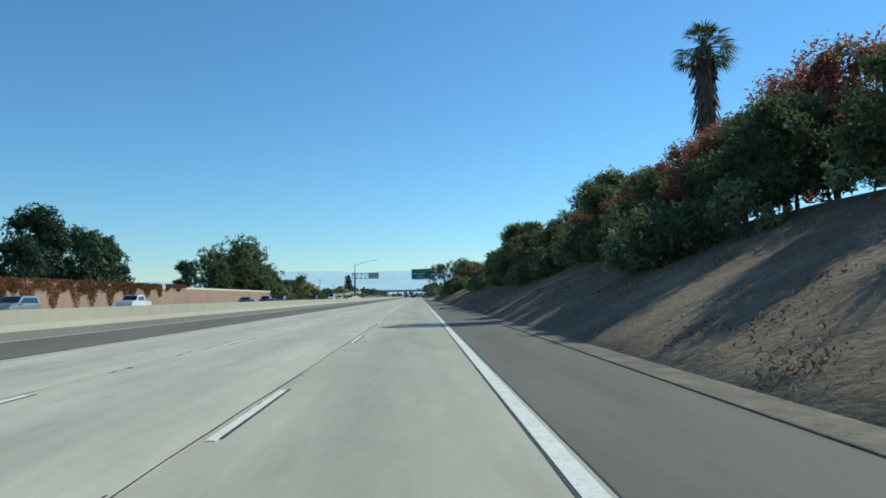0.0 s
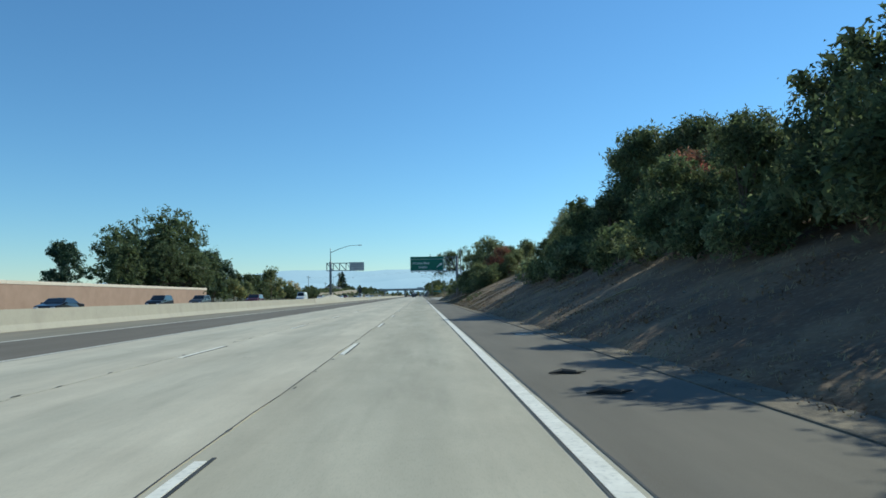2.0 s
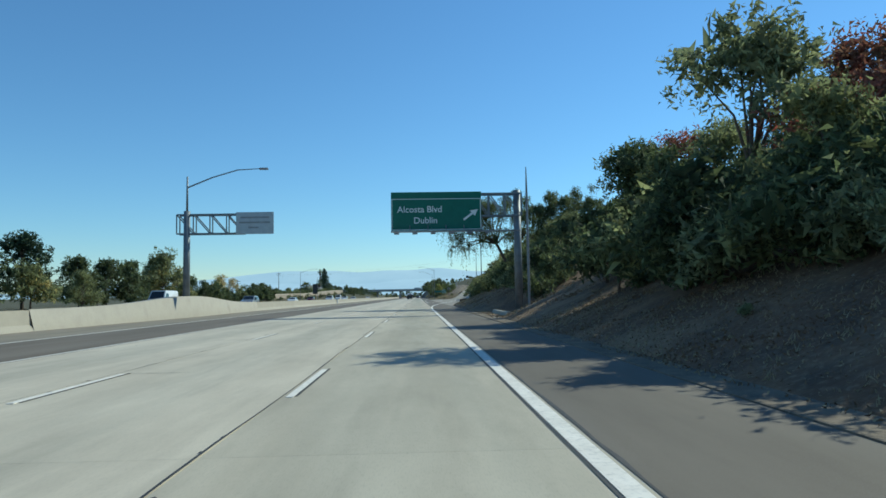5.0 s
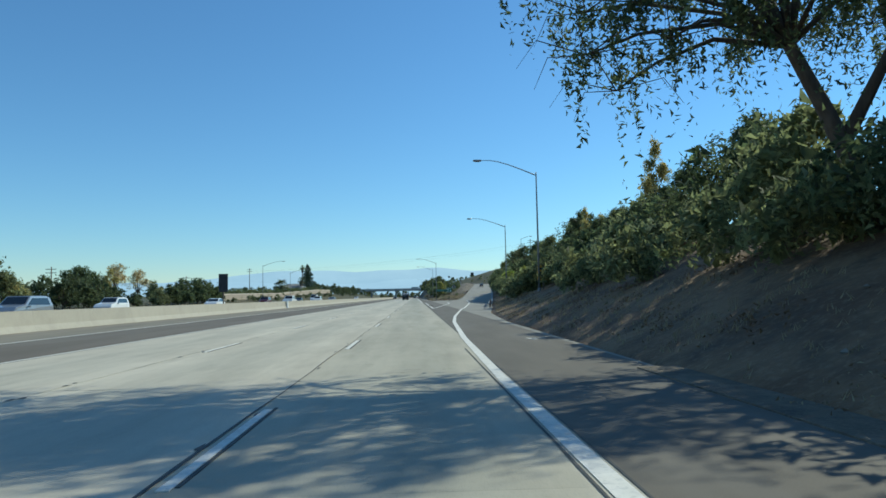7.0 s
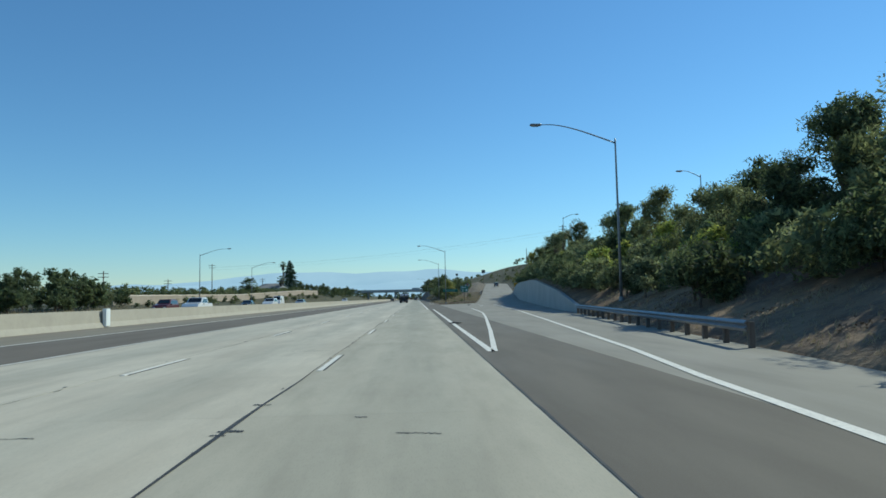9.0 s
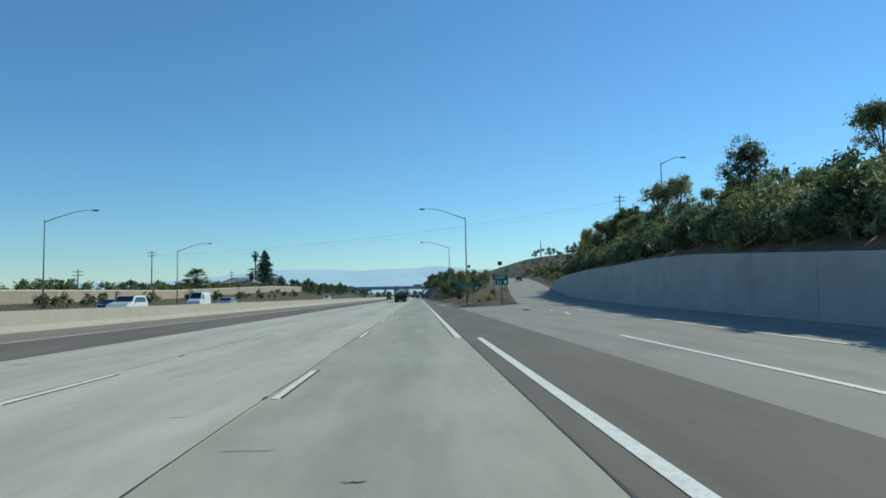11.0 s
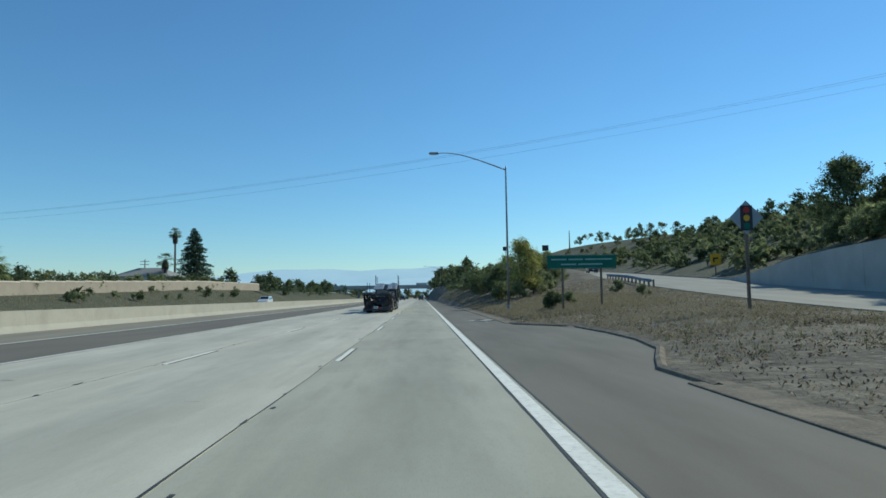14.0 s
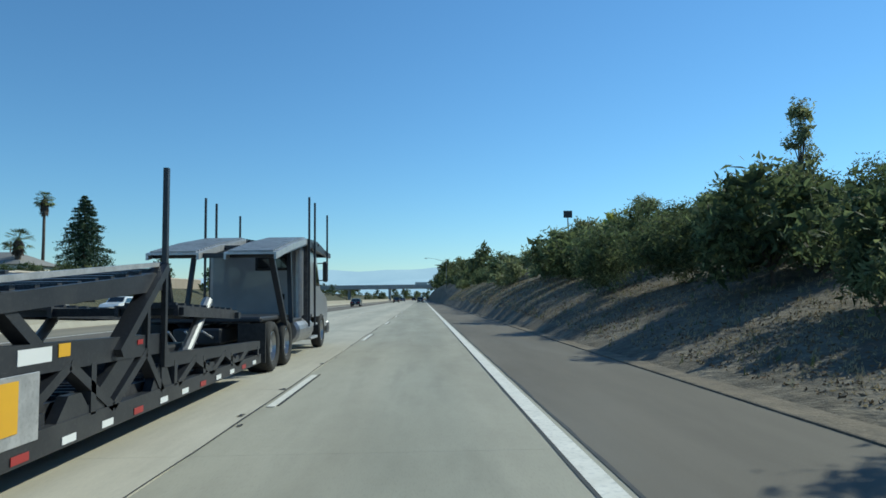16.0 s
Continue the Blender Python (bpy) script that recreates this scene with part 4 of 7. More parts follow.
def utility_pole(x, y, top, arms=2, turn=0.0):
    z = ground_z(x, y)
    up = thing("utility_pole", "weathered timber utility pole with crossarms", "utility pole", (x, y, z), turn, group="utility poles")
    h = top - z
    part("pole", Shape().tube([(0, 0, -0.3), (0, 0, h)], [0.2, 0.13], 10), M_WOODPOLE, up, smooth=True)
    for i in range(arms):
        arm = part("crossarm", Shape().box(-1.3, -0.18, h - 0.7 - 0.9 * i, 1.3, -0.06, h - 0.56 - 0.9 * i, 0.02), M_WOODPOLE, up)
        for u in (-1.15, -0.5, 0.5, 1.15):
            part("insulator", Shape().tube([(u, -0.12, h - 0.58 - 0.9 * i), (u, -0.12, h - 0.4 - 0.9 * i)], [0.05, 0.035], 6), M_SIGNBK, arm)
    return up


for x, y, top in ((49.2, 490.2, 24.9), (-80, 535, 16.5), (-78, 441, 9.8), (-84, 500, 9.6), (-80, 620, 13.5), (-90, 380, 10.5)):
    utility_pole(x, y, top)
for k, (dz, dx) in enumerate(((-0.4, 0.0), (-0.45, 0.9), (-1.4, 0.4))):
    a, c = Vector((49.2 + dx, 490.1, 23.9 + dz)), Vector((-80 + dx, 534.9, 15.6 + dz))
    pts = [a.lerp(c, i / 24) - Vector((0, 0, 2.2 * 4 * (i / 24) * (1 - i / 24))) for i in range(25)]
    tagged(part("power_line", Shape().tube(pts, 0.009, 5), M_BLACK), "thin black power line slung over the highway", "cable", "power lines")
s = Shape().tube([(103, 879, ground_z(103, 879) - 0.3), (103, 879, 45.7)], [0.8, 0.25], 10)
tagged(part("mast", s, M_STEEL), "lone tapered mast on the hill", "mast")
# debris by the gore
broken = thing("drain_inlet", "broken pale concrete drain inlet heaped with dark dirt", "drain", (3.35, 465.3, 0))


def slab_piece(outline, z0, z1, seed):
    """A cracked slab: an outline with ragged sides, its top tilted a little."""
    q = random.Random(seed)
    ring = []
    for (xa, ya), (xb, yb) in zip(outline, outline[1:] + outline[:1]):
        for u in (0, 0.33, 0.66):
            ring.append((xa + (xb - xa) * u + q.uniform(-0.03, 0.03), ya + (yb - ya) * u + q.uniform(-0.03, 0.03)))
    n = len(ring)
    top = [(x * 0.97, y * 0.97, z1 + 0.03 * x + q.uniform(-0.008, 0.008)) for x, y in ring]
    return Shape().add([(x, y, z0) for x, y in ring] + top, [tuple(range(n, 2 * n))] + [(j, (j + 1) % n, n + (j + 1) % n, n + j) for j in range(n)])


part("slab", slab_piece([(-0.72, 0.68), (0.42, 0.72), (0.1, 0.3), (-0.42, 0.32)], 0.0, 0.05, 1), M_CAP, broken)
part("slab", slab_piece([(0.44, 0.7), (0.8, -0.08), (0.34, -0.22), (0.16, 0.26)], 0.0, 0.06, 2), M_CAP, broken)
part("slab", slab_piece([(0.3, -0.24), (0.3, -0.7), (-0.3, -0.6), (-0.36, -0.2)], 0.0, 0.055, 3), M_CAP, broken)
part("slab", slab_piece([(-0.4, -0.2), (-0.34, -0.5), (-0.74, 0.62), (-0.46, 0.28)], 0.0, 0.045, 4), M_CAP, broken)
q = random.Random(5)
heap = [(0.0, 0.0, 0.13)] + [((0.42 if k % 2 else 0.34) * math.cos(k * 0.524) * q.uniform(0.8, 1.1), 0.3 * math.sin(k * 0.524) * q.uniform(0.8, 1.1) + 0.04, 0.015) for k in range(12)] + [(0.2 * math.cos(k * 0.524 + 0.2) * q.uniform(0.7, 1.2), 0.15 * math.sin(k * 0.524 + 0.2) * q.uniform(0.7, 1.2) + 0.03, 0.095 + q.uniform(-0.02, 0.02)) for k in range(12)]
part("dirt", Shape().add(heap, [(0, 13 + k, 13 + (k + 1) % 12) for k in range(12)] + [(13 + k, 1 + k, 1 + (k + 1) % 12, 13 + (k + 1) % 12) for k in range(12)]), M_GORE, broken, "dark dirt heap")
drain = thing("drain_inlet", "pale concrete drain apron with a dark sunken grate", "drain", (3.5, 427.75, 0))
part("slab", slab_piece([(-0.63, 0.62), (-0.62, 1.4), (-0.36, 1.52), (0.56, 1.42), (0.6, 0.62)], 0.0, 0.022, 11), M_CAP, drain)
part("slab", slab_piece([(-0.64, -0.12), (-0.64, 0.6), (-0.17, 0.6), (-0.17, -0.12)], 0.0, 0.022, 12), M_CAP, drain)
part("slab", slab_piece([(0.35, -0.12), (0.35, 0.6), (0.62, 0.6), (0.62, -0.12)], 0.0, 0.022, 13), M_CAP, drain)
part("slab", slab_piece([(-0.62, -1.3), (-0.65, -0.14), (0.63, -0.14), (0.66, -1.15)], 0.0, 0.022, 14), M_CAP, drain)
grate = part("grate", Shape().box(-0.16, -0.11, -0.01, 0.34, 0.59, 0.006), M_BLACK, drain, "dark sunken iron grate")
for k in range(7):
    part("bar", Shape().box(-0.15, -0.07 + 0.095 * k, 0.006, 0.33, -0.045 + 0.095 * k, 0.018, 0.003), M_TAR, grate)

# ---- overpass far ahead, hills ----
ov = thing("overpass", "grey concrete overpass crossing the highway far ahead", "bridge", (0, 905, 0))
part("deck", Shape().box(-140, 0, 7.4, 120, 12, 9.0, 0.1), M_RWALL, ov)
part("railing", Shape().box(-140, 0.0, 9.0, 120, 0.25, 10.0, 0.05), M_RWALL, ov)
for x in (-46, -20.35, 9.5):
    for yy in (3, 9):
        part("pier", Shape().tube([(x, yy, -0.2), (x, yy, 7.5)], 0.75, 12), M_RWALL, ov)
part("sign_panel", Shape().box(-4, -0.2, 9.2, 3.5, -0.05, 11.4, 0.03), M_SIGNBK, ov)
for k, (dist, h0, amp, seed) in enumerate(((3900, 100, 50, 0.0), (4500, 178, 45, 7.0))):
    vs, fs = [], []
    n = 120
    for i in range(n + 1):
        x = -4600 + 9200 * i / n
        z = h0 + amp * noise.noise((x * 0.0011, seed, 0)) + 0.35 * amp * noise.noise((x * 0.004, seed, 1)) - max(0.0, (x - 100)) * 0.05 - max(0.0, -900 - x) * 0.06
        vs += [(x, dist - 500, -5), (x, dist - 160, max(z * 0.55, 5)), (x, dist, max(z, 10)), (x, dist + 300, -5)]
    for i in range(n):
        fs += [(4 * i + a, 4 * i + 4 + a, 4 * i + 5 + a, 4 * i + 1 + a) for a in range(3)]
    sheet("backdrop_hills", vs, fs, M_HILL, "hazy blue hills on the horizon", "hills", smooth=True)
# house above the far wall
hs = thing("house", "low cream house with a grey hipped roof behind the wall", "house", (-72, 604, ground_z(-72, 604)))
part("wall", Shape().box(-7, -6, -0.5, 7, 6, 3.6, 0.03), M_STUCCO, hs)
part("roof", Shape().add([(-7.6, -6.6, 3.5), (7.6, -6.6, 3.5), (7.6, 6.6, 3.5), (-7.6, 6.6, 3.5), (-3, 0, 5.9), (3, 0, 5.9)], [(0, 1, 5, 4), (1, 2, 5), (2, 3, 4, 5), (3, 0, 4), (0, 3, 2, 1)]), M_ROOF, hs)

# ---- vegetation ----
def crown_points(n, lobes, seed, hollow=0.55, droop=0.0, reach=1.0):
    """Places for leaves in and over a set of lobes (x, y, z, rx, ry, rz), gathered into twigs."""
    g = np.random.default_rng(seed)
    lobes = np.asarray(lobes, float)
    vol = (lobes[:, 3] * lobes[:, 4] * lobes[:, 5]) ** 0.7
    m = max(8, n // 14)
    pick = g.choice(len(lobes), m, p=vol / vol.sum())
    d = g.normal(size=(m, 3))
    d /= np.linalg.norm(d, axis=1)[:, None]
    r = hollow + (reach - hollow) * g.uniform(0, 1, (m, 1)) ** 0.6
    twig = lobes[pick, :3] + d * r * lobes[pick, 3:]
    rep = np.repeat(np.arange(m), 14)
    off = g.normal(size=(len(rep), 3)) * 0.17 * np.cbrt(vol.mean()) ** 0.5
    if droop:
        hang = np.repeat(g.uniform(0, 1, m) * (g.uniform(0, 1, m) > 0.35), 14)
        off[:, :2] *= np.where(hang > 0, 0.3, 1.0)[:, None]
        off[:, 2] -= droop * hang * np.tile(np.arange(14) / 13, m)
    p = twig[rep] + off
    return p


def lobes_of(h, w, base, count, seed, top=0.75):
    """Lobes for a rounded, uneven crown of height h and width w whose leaves begin at base."""
    r = random.Random(seed)
    out = []
    for i in range(count):
        t = r.random()
        z = base + (h - base) * (0.2 + 0.66 * t)
        a, reach = r.uniform(0, 6.283), w * 0.5 * r.uniform(0.25, 0.72) * (1.15 - top * t * t)
        s = w * r.uniform(0.16, 0.27)
        out.append((math.cos(a) * reach, math.sin(a) * reach, z, s, s, s * r.uniform(0.6, 0.95)))
    out.append((0, 0, base + (h - base) * 0.82, w * 0.2, w * 0.2, (h - base) * 0.17))
    return out


def limbs(s, lobes, h, r0, seed, lean=(0, 0)):
    r = random.Random(seed)
    fork = Vector((lean[0] * 0.4, lean[1] * 0.4, h * 0.34))
    s.tube([(0, 0, -0.3), fork * 0.5 + Vector((r.uniform(-0.1, 0.1), 0, 0)), fork], [r0, r0 * 0.8, r0 * 0.62], 8)
    for x, y, z, *_ in lobes:
        e = Vector((x, y, z))
        mid = fork.lerp(e, 0.5) + Vector((r.uniform(-0.3, 0.3), r.uniform(-0.3, 0.3), 0.2))
        s.tube([fork, mid, e], [r0 * 0.42, r0 * 0.26, r0 * 0.08], 5, False)


def stuff_mesh(name, kind_rows, seed, keep, grow, label, category):
    """Far-off plants, thinned and joined into one mesh: rows of (kind, x, y, scale)."""
    g = np.random.default_rng(seed)
    groups = {}
    for k, x, y, sc in kind_rows:
        for ob in KINDS[k].children:
            if not ob.name.startswith("crown"):
                continue
            me = ob.data
            co = np.empty(len(me.vertices) * 3, dtype=np.float32)
            me.vertices.foreach_get("co", co)
            tri = co.reshape(-1, 3, 3)
            tri = tri[g.choice(len(tri), int(len(tri) * keep), replace=False)]
            mid = tri.mean(axis=1, keepdims=True)
            tri = mid + (tri - mid) * grow
            a = g.uniform(0, 6.283)
            c, s2 = math.cos(a), math.sin(a)
            out = np.stack([tri[..., 0] * c - tri[..., 1] * s2, tri[..., 0] * s2 + tri[..., 1] * c, tri[..., 2]], axis=-1) * sc
            groups.setdefault(me.materials[0].name, []).append((out + np.array([x, y, ground_z(x, y) - 0.1])).reshape(-1, 3))
    vs, idx, mats = [], [], []
    for i, (mat, parts) in enumerate(groups.items()):
        q = np.concatenate(parts)
        vs.append(q)
        idx.append(np.full(len(q) // 3, i, dtype=np.int32))
        mats.append(bpy.data.materials[mat])
    q = np.concatenate(vs)
    m = len(q) // 3
    me = bpy.data.meshes.new(name)
    me.vertices.add(3 * m)
    me.vertices.foreach_set("co", q.astype(np.float32).ravel())
    me.loops.add(3 * m)
    me.loops.foreach_set("vertex_index", np.arange(3 * m, dtype=np.int32))
    me.polygons.add(m)
    me.polygons.foreach_set("loop_start", np.arange(0, 3 * m, 3, dtype=np.int32))
    for mt in mats:
        me.materials.append(mt)
    me.polygons.foreach_set("material_index", np.concatenate(idx))
    me.update(calc_edges=True)
    tagged(new(name, me), label, category, "", "stuff")


def tree(kind_label, h, w, base, mat, seed, leaf_size=0.16, count=5200, nlobes=11, droop=0.0, r0=None, name="tree", category="tree", second=None):
    t = thing(name, kind_label, category, group=kind_label)
    lobes = lobes_of(h, w, base, nlobes, seed)
    s = Shape()
    limbs(s, lobes, h if base > 0.8 else h * 0.5, r0 or h * 0.022, seed)
    part("trunk", s, M_BARK, t, smooth=True)
    pts = crown_points(int(count * 0.95), lobes, seed, droop=droop)
    core = crown_points(int(count * 0.2), lobes, seed + 50, hollow=0.15, reach=0.72)
    ob = new("crown", leaf_mesh("crown", pts, leaf_size * 0.66, mat, seed, core, leaf_size * 1.5))
    ob.parent = t
    if second:
        ob = new("crown", leaf_mesh("crown", crown_points(count // 3, lobes[: nlobes // 3 + 1], seed + 7), leaf_size * 0.62, second, seed + 7))
        ob.parent = t
    return t


KINDS = {
    "oak": tree("dark evergreen oak with a dense rounded crown", 7.0, 6.8, 0.3, L_DARK, 1, 0.17, 6200, 14),
    "oak2": tree("broad dark green tree with an uneven crown", 8.0, 7.2, 0.6, L_DARK, 2, 0.17, 6200, 15, second=L_OLIVE),
    "olive": tree("olive-green roadside tree with light gaps", 6.0, 5.6, 0.5, L_OLIVE, 3, 0.15, 5600, 12),
    "red": tree("pistache tree turning red in autumn", 6.6, 5.8, 0.4, L_RED, 4, 0.15, 5600, 12, second=L_RUST),
    "thin": tree("thin grey-green tree with bare trunk below", 6.2, 4.6, 2.6, L_GREY, 5, 0.14, 3000, 10),
    "bare": tree("dark green and rust tree with bare trunk", 6.6, 5.6, 1.7, L_DARK, 16, 0.14, 3400, 14, second=L_RUST),
    "shrub": tree("rounded olive-green bank shrub", 3.0, 4.0, 0.1, L_OLIVE, 7, 0.15, 3000, 10, name="shrub", category="shrub"),
    "shrub2": tree("dark green rounded bank shrub", 3.4, 4.4, 0.1, L_DARK, 8, 0.15, 3200, 11, name="shrub", category="shrub", second=L_OLIVE),
    "shrub3": tree("light green rounded bank shrub", 2.6, 3.2, 0.1, L_BRIGHT, 9, 0.14, 2600, 9, name="shrub", category="shrub"),
    "shrub4": tree("dusty grey-green bank shrub", 2.4, 3.4, 0.1, L_GREY, 10, 0.14, 2600, 9, name="shrub", category="shrub"),
    "yellow": tree("slender tree with yellow autumn leaves", 6.5, 2.6, 2.2, L_YEL, 11, 0.14, 2000, 9),
    "sycamore": tree("thin sycamore with pale yellowing leaves", 7.0, 5.4, 2.0, L_PALE, 19, 0.16, 1700, 13),
    "poplar": tree("sparse slender upright tree on the bank", 7.4, 1.7, 0.3, L_GREY, 23, 0.11, 1900, 22),
    "birch": tree("upright light green tree in thin yellowing leaf", 7.2, 4.2, 0.3, L_BIRCH, 17, 0.12, 4600, 18, second=L_BRIGHT),
    "gum": tree("tall dark tree with a broad domed crown", 15.0, 17.0, 2.5, L_DARK, 13, 0.34, 6500, 26),
    "cypress": tree("tall dark pine with a clumped uneven crown", 12.0, 9.0, 1.0, L_PINE, 15, 0.28, 5200, 24),
    "autumn": tree("rounded tree in yellow and green autumn leaf", 7.5, 7.5, 1.2, L_OLIVE, 14, 0.18, 5200, 13, second=L_YEL),
}


# plainer copies of four kinds for the far side of the highway
for k, args in (("oak", (7.0, 6.8, 0.3, L_DARK, 1, 0.26, 2700, 14)), ("oak2", (8.0, 7.2, 0.6, L_DARK, 2, 0.26, 2700, 15)), ("shrub2", (3.4, 4.4, 0.1, L_DARK, 8, 0.22, 1500, 11)), ("autumn", (7.5, 7.5, 1.2, L_OLIVE, 14, 0.25, 3600, 15))):
    KINDS[k + "_far"] = tree({"oak": "dense dark green tree beyond the far carriageway", "oak2": "broad dark tree beyond the far carriageway", "shrub2": "dark green bush beyond the far carriageway", "autumn": "yellowing tree beyond the far carriageway"}[k], *args, name="shrub" if k == "shrub2" else "tree", category="shrub" if k == "shrub2" else "tree", second=L_YEL if k == "autumn" else None)


def conifer(label, h, w, seed, layers=22, count=6500, mat=L_PINE, size=0.2, depth=0.16):
    t = thing("conifer", label, "tree", group=label)
    part("trunk", Shape().tube([(0, 0, -0.3), (0, 0, h)], [h * 0.018, 0.03], 8), M_BARK, t, smooth=True)
    g = np.random.default_rng(seed)
    pts, s = [], Shape()
    for i in range(layers):
        f = i / (layers - 1)
        z, r = h * (0.12 + 0.86 * f), w / 2 * (1 - f) ** 0.75 * g.uniform(0.8, 1.1) + 0.2
        for a in np.arange(0, 6.28, 0.75 if f < 0.7 else 1.2) + g.uniform(0, 1):
            rr = r * g.uniform(0.62, 1.1)
            tip = np.array([math.cos(a) * rr, math.sin(a) * rr, z - g.uniform(0.05, 0.3) * rr])
            s.tube([(0, 0, z), tip], [0.05, 0.015], 4, False)
            m = int(count / layers / 8)
            u = g.uniform(0.12, 1, m)[:, None]
            pts.append(np.array([0, 0, z]) * (1 - u) + tip * u + g.normal(size=(m, 3)) * np.array([0.3, 0.3, depth]) * (0.6 + 0.07 * rr))
    part("branches", s, M_BARK, t)
    pts = np.concatenate(pts)
    ob = new("needles", leaf_mesh("needles", pts, size, mat, seed))
    ob.parent = t
    return t


KINDS["redwood"] = conifer("tall dark conifer with tiered branches", 18.2, 15.0, 31, 25, 21000, size=0.2, depth=0.16)
KINDS["pine"] = conifer("dark pine with a ragged crown", 12.0, 9.0, 32, 12, 6000)


def palm(label, h, spread, seed, skirt=2.5, trunk_r=0.3, blade=0.05, fronds=46):
    t = thing("palm_tree", label, "palm", group=label)
    part("trunk", Shape().tube([(0, 0, -0.4), (0.05, 0, h * 0.5), (0, 0, h)], [trunk_r * 1.2, trunk_r, trunk_r * 0.9], 10), M_BARK, t, smooth=True)
    r = random.Random(seed)
    s, dry = Shape(), Shape()
    for i in range(fronds):
        a, el = r.uniform(0, 6.283), r.uniform(-0.75, 1.35)
        L = spread * r.uniform(0.8, 1.0)
        d = Vector((math.cos(a), math.sin(a), 0))
        side = Vector((-d.y, d.x, 0))
        stem = [Vector((0, 0, h)) + d * (L * u * math.cos(el)) + Vector((0, 0, L * (u * math.sin(el) - 0.35 * u * u))) for u in (0, 0.5, 0.62)]
        s.tube(stem, [0.035, 0.03, 0.02], 4, False)
        hub = stem[-1]
        for j in range(13):
            b = (j - 6) / 6 * 1.5
            out = (d * math.cos(b) * math.cos(el) + side * math.sin(b) + Vector((0, 0, math.sin(el) * 0.6 - 0.35 * abs(b) * 0.5))).normalized()
            e = hub + out * L * 0.5 + Vector((0, 0, -0.12 * L))
            w = side * math.cos(b) * blade - d * math.sin(b) * blade
            m = hub + out * L * 0.28
            s.add([hub, m + w, e, m - w], [(0, 1, 2, 3)])
    part("fronds", s, L_PALM, t, "fan-shaped green fronds")
    for i in range(220):
        a, z = r.uniform(0, 6.283), h - r.uniform(0.1, skirt)
        d = Vector((math.cos(a), math.sin(a), 0))
        q = Vector((0, 0, z)) + d * trunk_r
        e = q + d * r.uniform(0.25, 0.6) - Vector((0, 0, r.uniform(0.6, 1.3)))
        w = Vector((-d.y, d.x, 0)) * 0.1
        dry.add([q - w, q + w, e + w, e - w], [(0, 1, 2, 3)])
    part("dry_skirt", dry, M_BARK, t, "brown skirt of dead fronds")
    return t


used = {k: 0 for k in KINDS}


def plant(kind, x, y, scale=1.0, z=None, tall=1.0):
    r = random.Random(int(x * 131 + y * 17))
    if x < -40 and kind + "_far" in KINDS:
        kind += "_far"
    base = KINDS[kind]
    gz = (ground_z(x, y) if z is None else z) - 0.08
    m = pose(x, y, gz, 0, 0, r.uniform(0, 360))
    if used[kind] == 0:
        base.matrix_basis = m @ Matrix.Diagonal((scale, scale, scale * tall, 1))
    else:
        ob = copy_thing(base, m)
        ob.scale = (scale, scale, scale * tall)
    used[kind] += 1


# right bank, by the walk's first stretch: dense trees on and above the slope
r = random.Random(11)
CREST = [(34, 17.5, "red"), (30, 15.5, "oak"), (40, 20, "red"), (50, 18, "olive"), (56, 15.5, "oak"), (63, 14, "oak2"), (70, 17, "olive"), (73, 13, "red"), (80, 12.5, "oak"), (88, 13.5, "oak2"), (99, 16.5, "red"), (104, 12.5, "oak2"), (109, 15.5, "oak"), (114, 13, "oak"), (121, 14.5, "shrub"), (126, 17.5, "bare"), (133, 18.5, "bare"), (139, 18, "bare"), (144, 19.5, "thin"), (150, 19.6, "bare"), (147, 22.5, "bare"), (128, 18.5, "bare"), (131, 20, "oak"), (136, 19.5, "bare"), (142, 19, "bare"), (145, 21, "oak"), (134, 17.5, "thin"), (140, 20.5, "oak2"), (138, 22, "bare"), (130, 23, "oak2")]
SLOPE = [(16, 17, "red"), (36, 13.2, "oak"), (42, 14.5, "red"), (46, 13, "oak2"), (52, 13, "red"), (58, 12.2, "oak"), (66, 11.8, "oak"), (70, 12.4, "red"), (76, 11.6, "oak"), (84, 11.4, "oak2"), (90, 11.2, "oak"), (26, 14.5, "oak"), (31, 18, "red"), (38, 17, "red"), (47, 18.5, "red"), (27, 16.2, "oak"), (29.5, 19.5, "red"), (33, 15, "red"), (26, 20.5, "red"), (22, 18, "red"), (19, 15.5, "oak")]
ROW1 = [(y, x, k, 1.0) for y, x, k in CREST + SLOPE]
for i in range(29):
    y = 20 + i * 3.5 + r.uniform(-1.2, 1.2)
    ROW1.append((y, 12.5 + r.uniform(-1.2, 4.5), r.choice(["shrub2", "shrub2", "shrub", "shrub4"]), r.uniform(0.7, 1.05)))
HEIGHT = {"oak": 7.0, "oak2": 8.0, "olive": 6.0, "red": 6.6, "thin": 6.2, "bare": 6.6, "shrub": 3.0, "shrub2": 3.4, "shrub3": 2.6, "shrub4": 2.4}
SKYLINE = ((0, 0.60), (40, 0.62), (52, 0.64), (72, 0.66), (84, 0.64), (91, 0.57), (101, 0.56), (106, 0.68), (110, 0.62), (120, 0.65), (127, 0.55), (140, 0.565), (150, 0.57), (160, 0.48), (170, 0.52), (178, 0.75), (186, 0.84), (210, 0.98), (225, 0.95))
for y, x, k, sc in ROW1:
    if not k.startswith("shrub"):
        sc = min(1.35, max(0.55, (1.46 + lin(y, *SKYLINE) * x * r.uniform(0.86, 1.02) - ground_z(x, y)) / HEIGHT[k] * 0.9))
    plant(k, x, y, sc)
for y, x, top in ((32.5, 19.0, 13.4), (29.5, 19.6, 14.0), (36.5, 20.2, 12.6)):
    plant("red", x, y, (top - ground_z(x, y)) / 6.6 * 0.95)
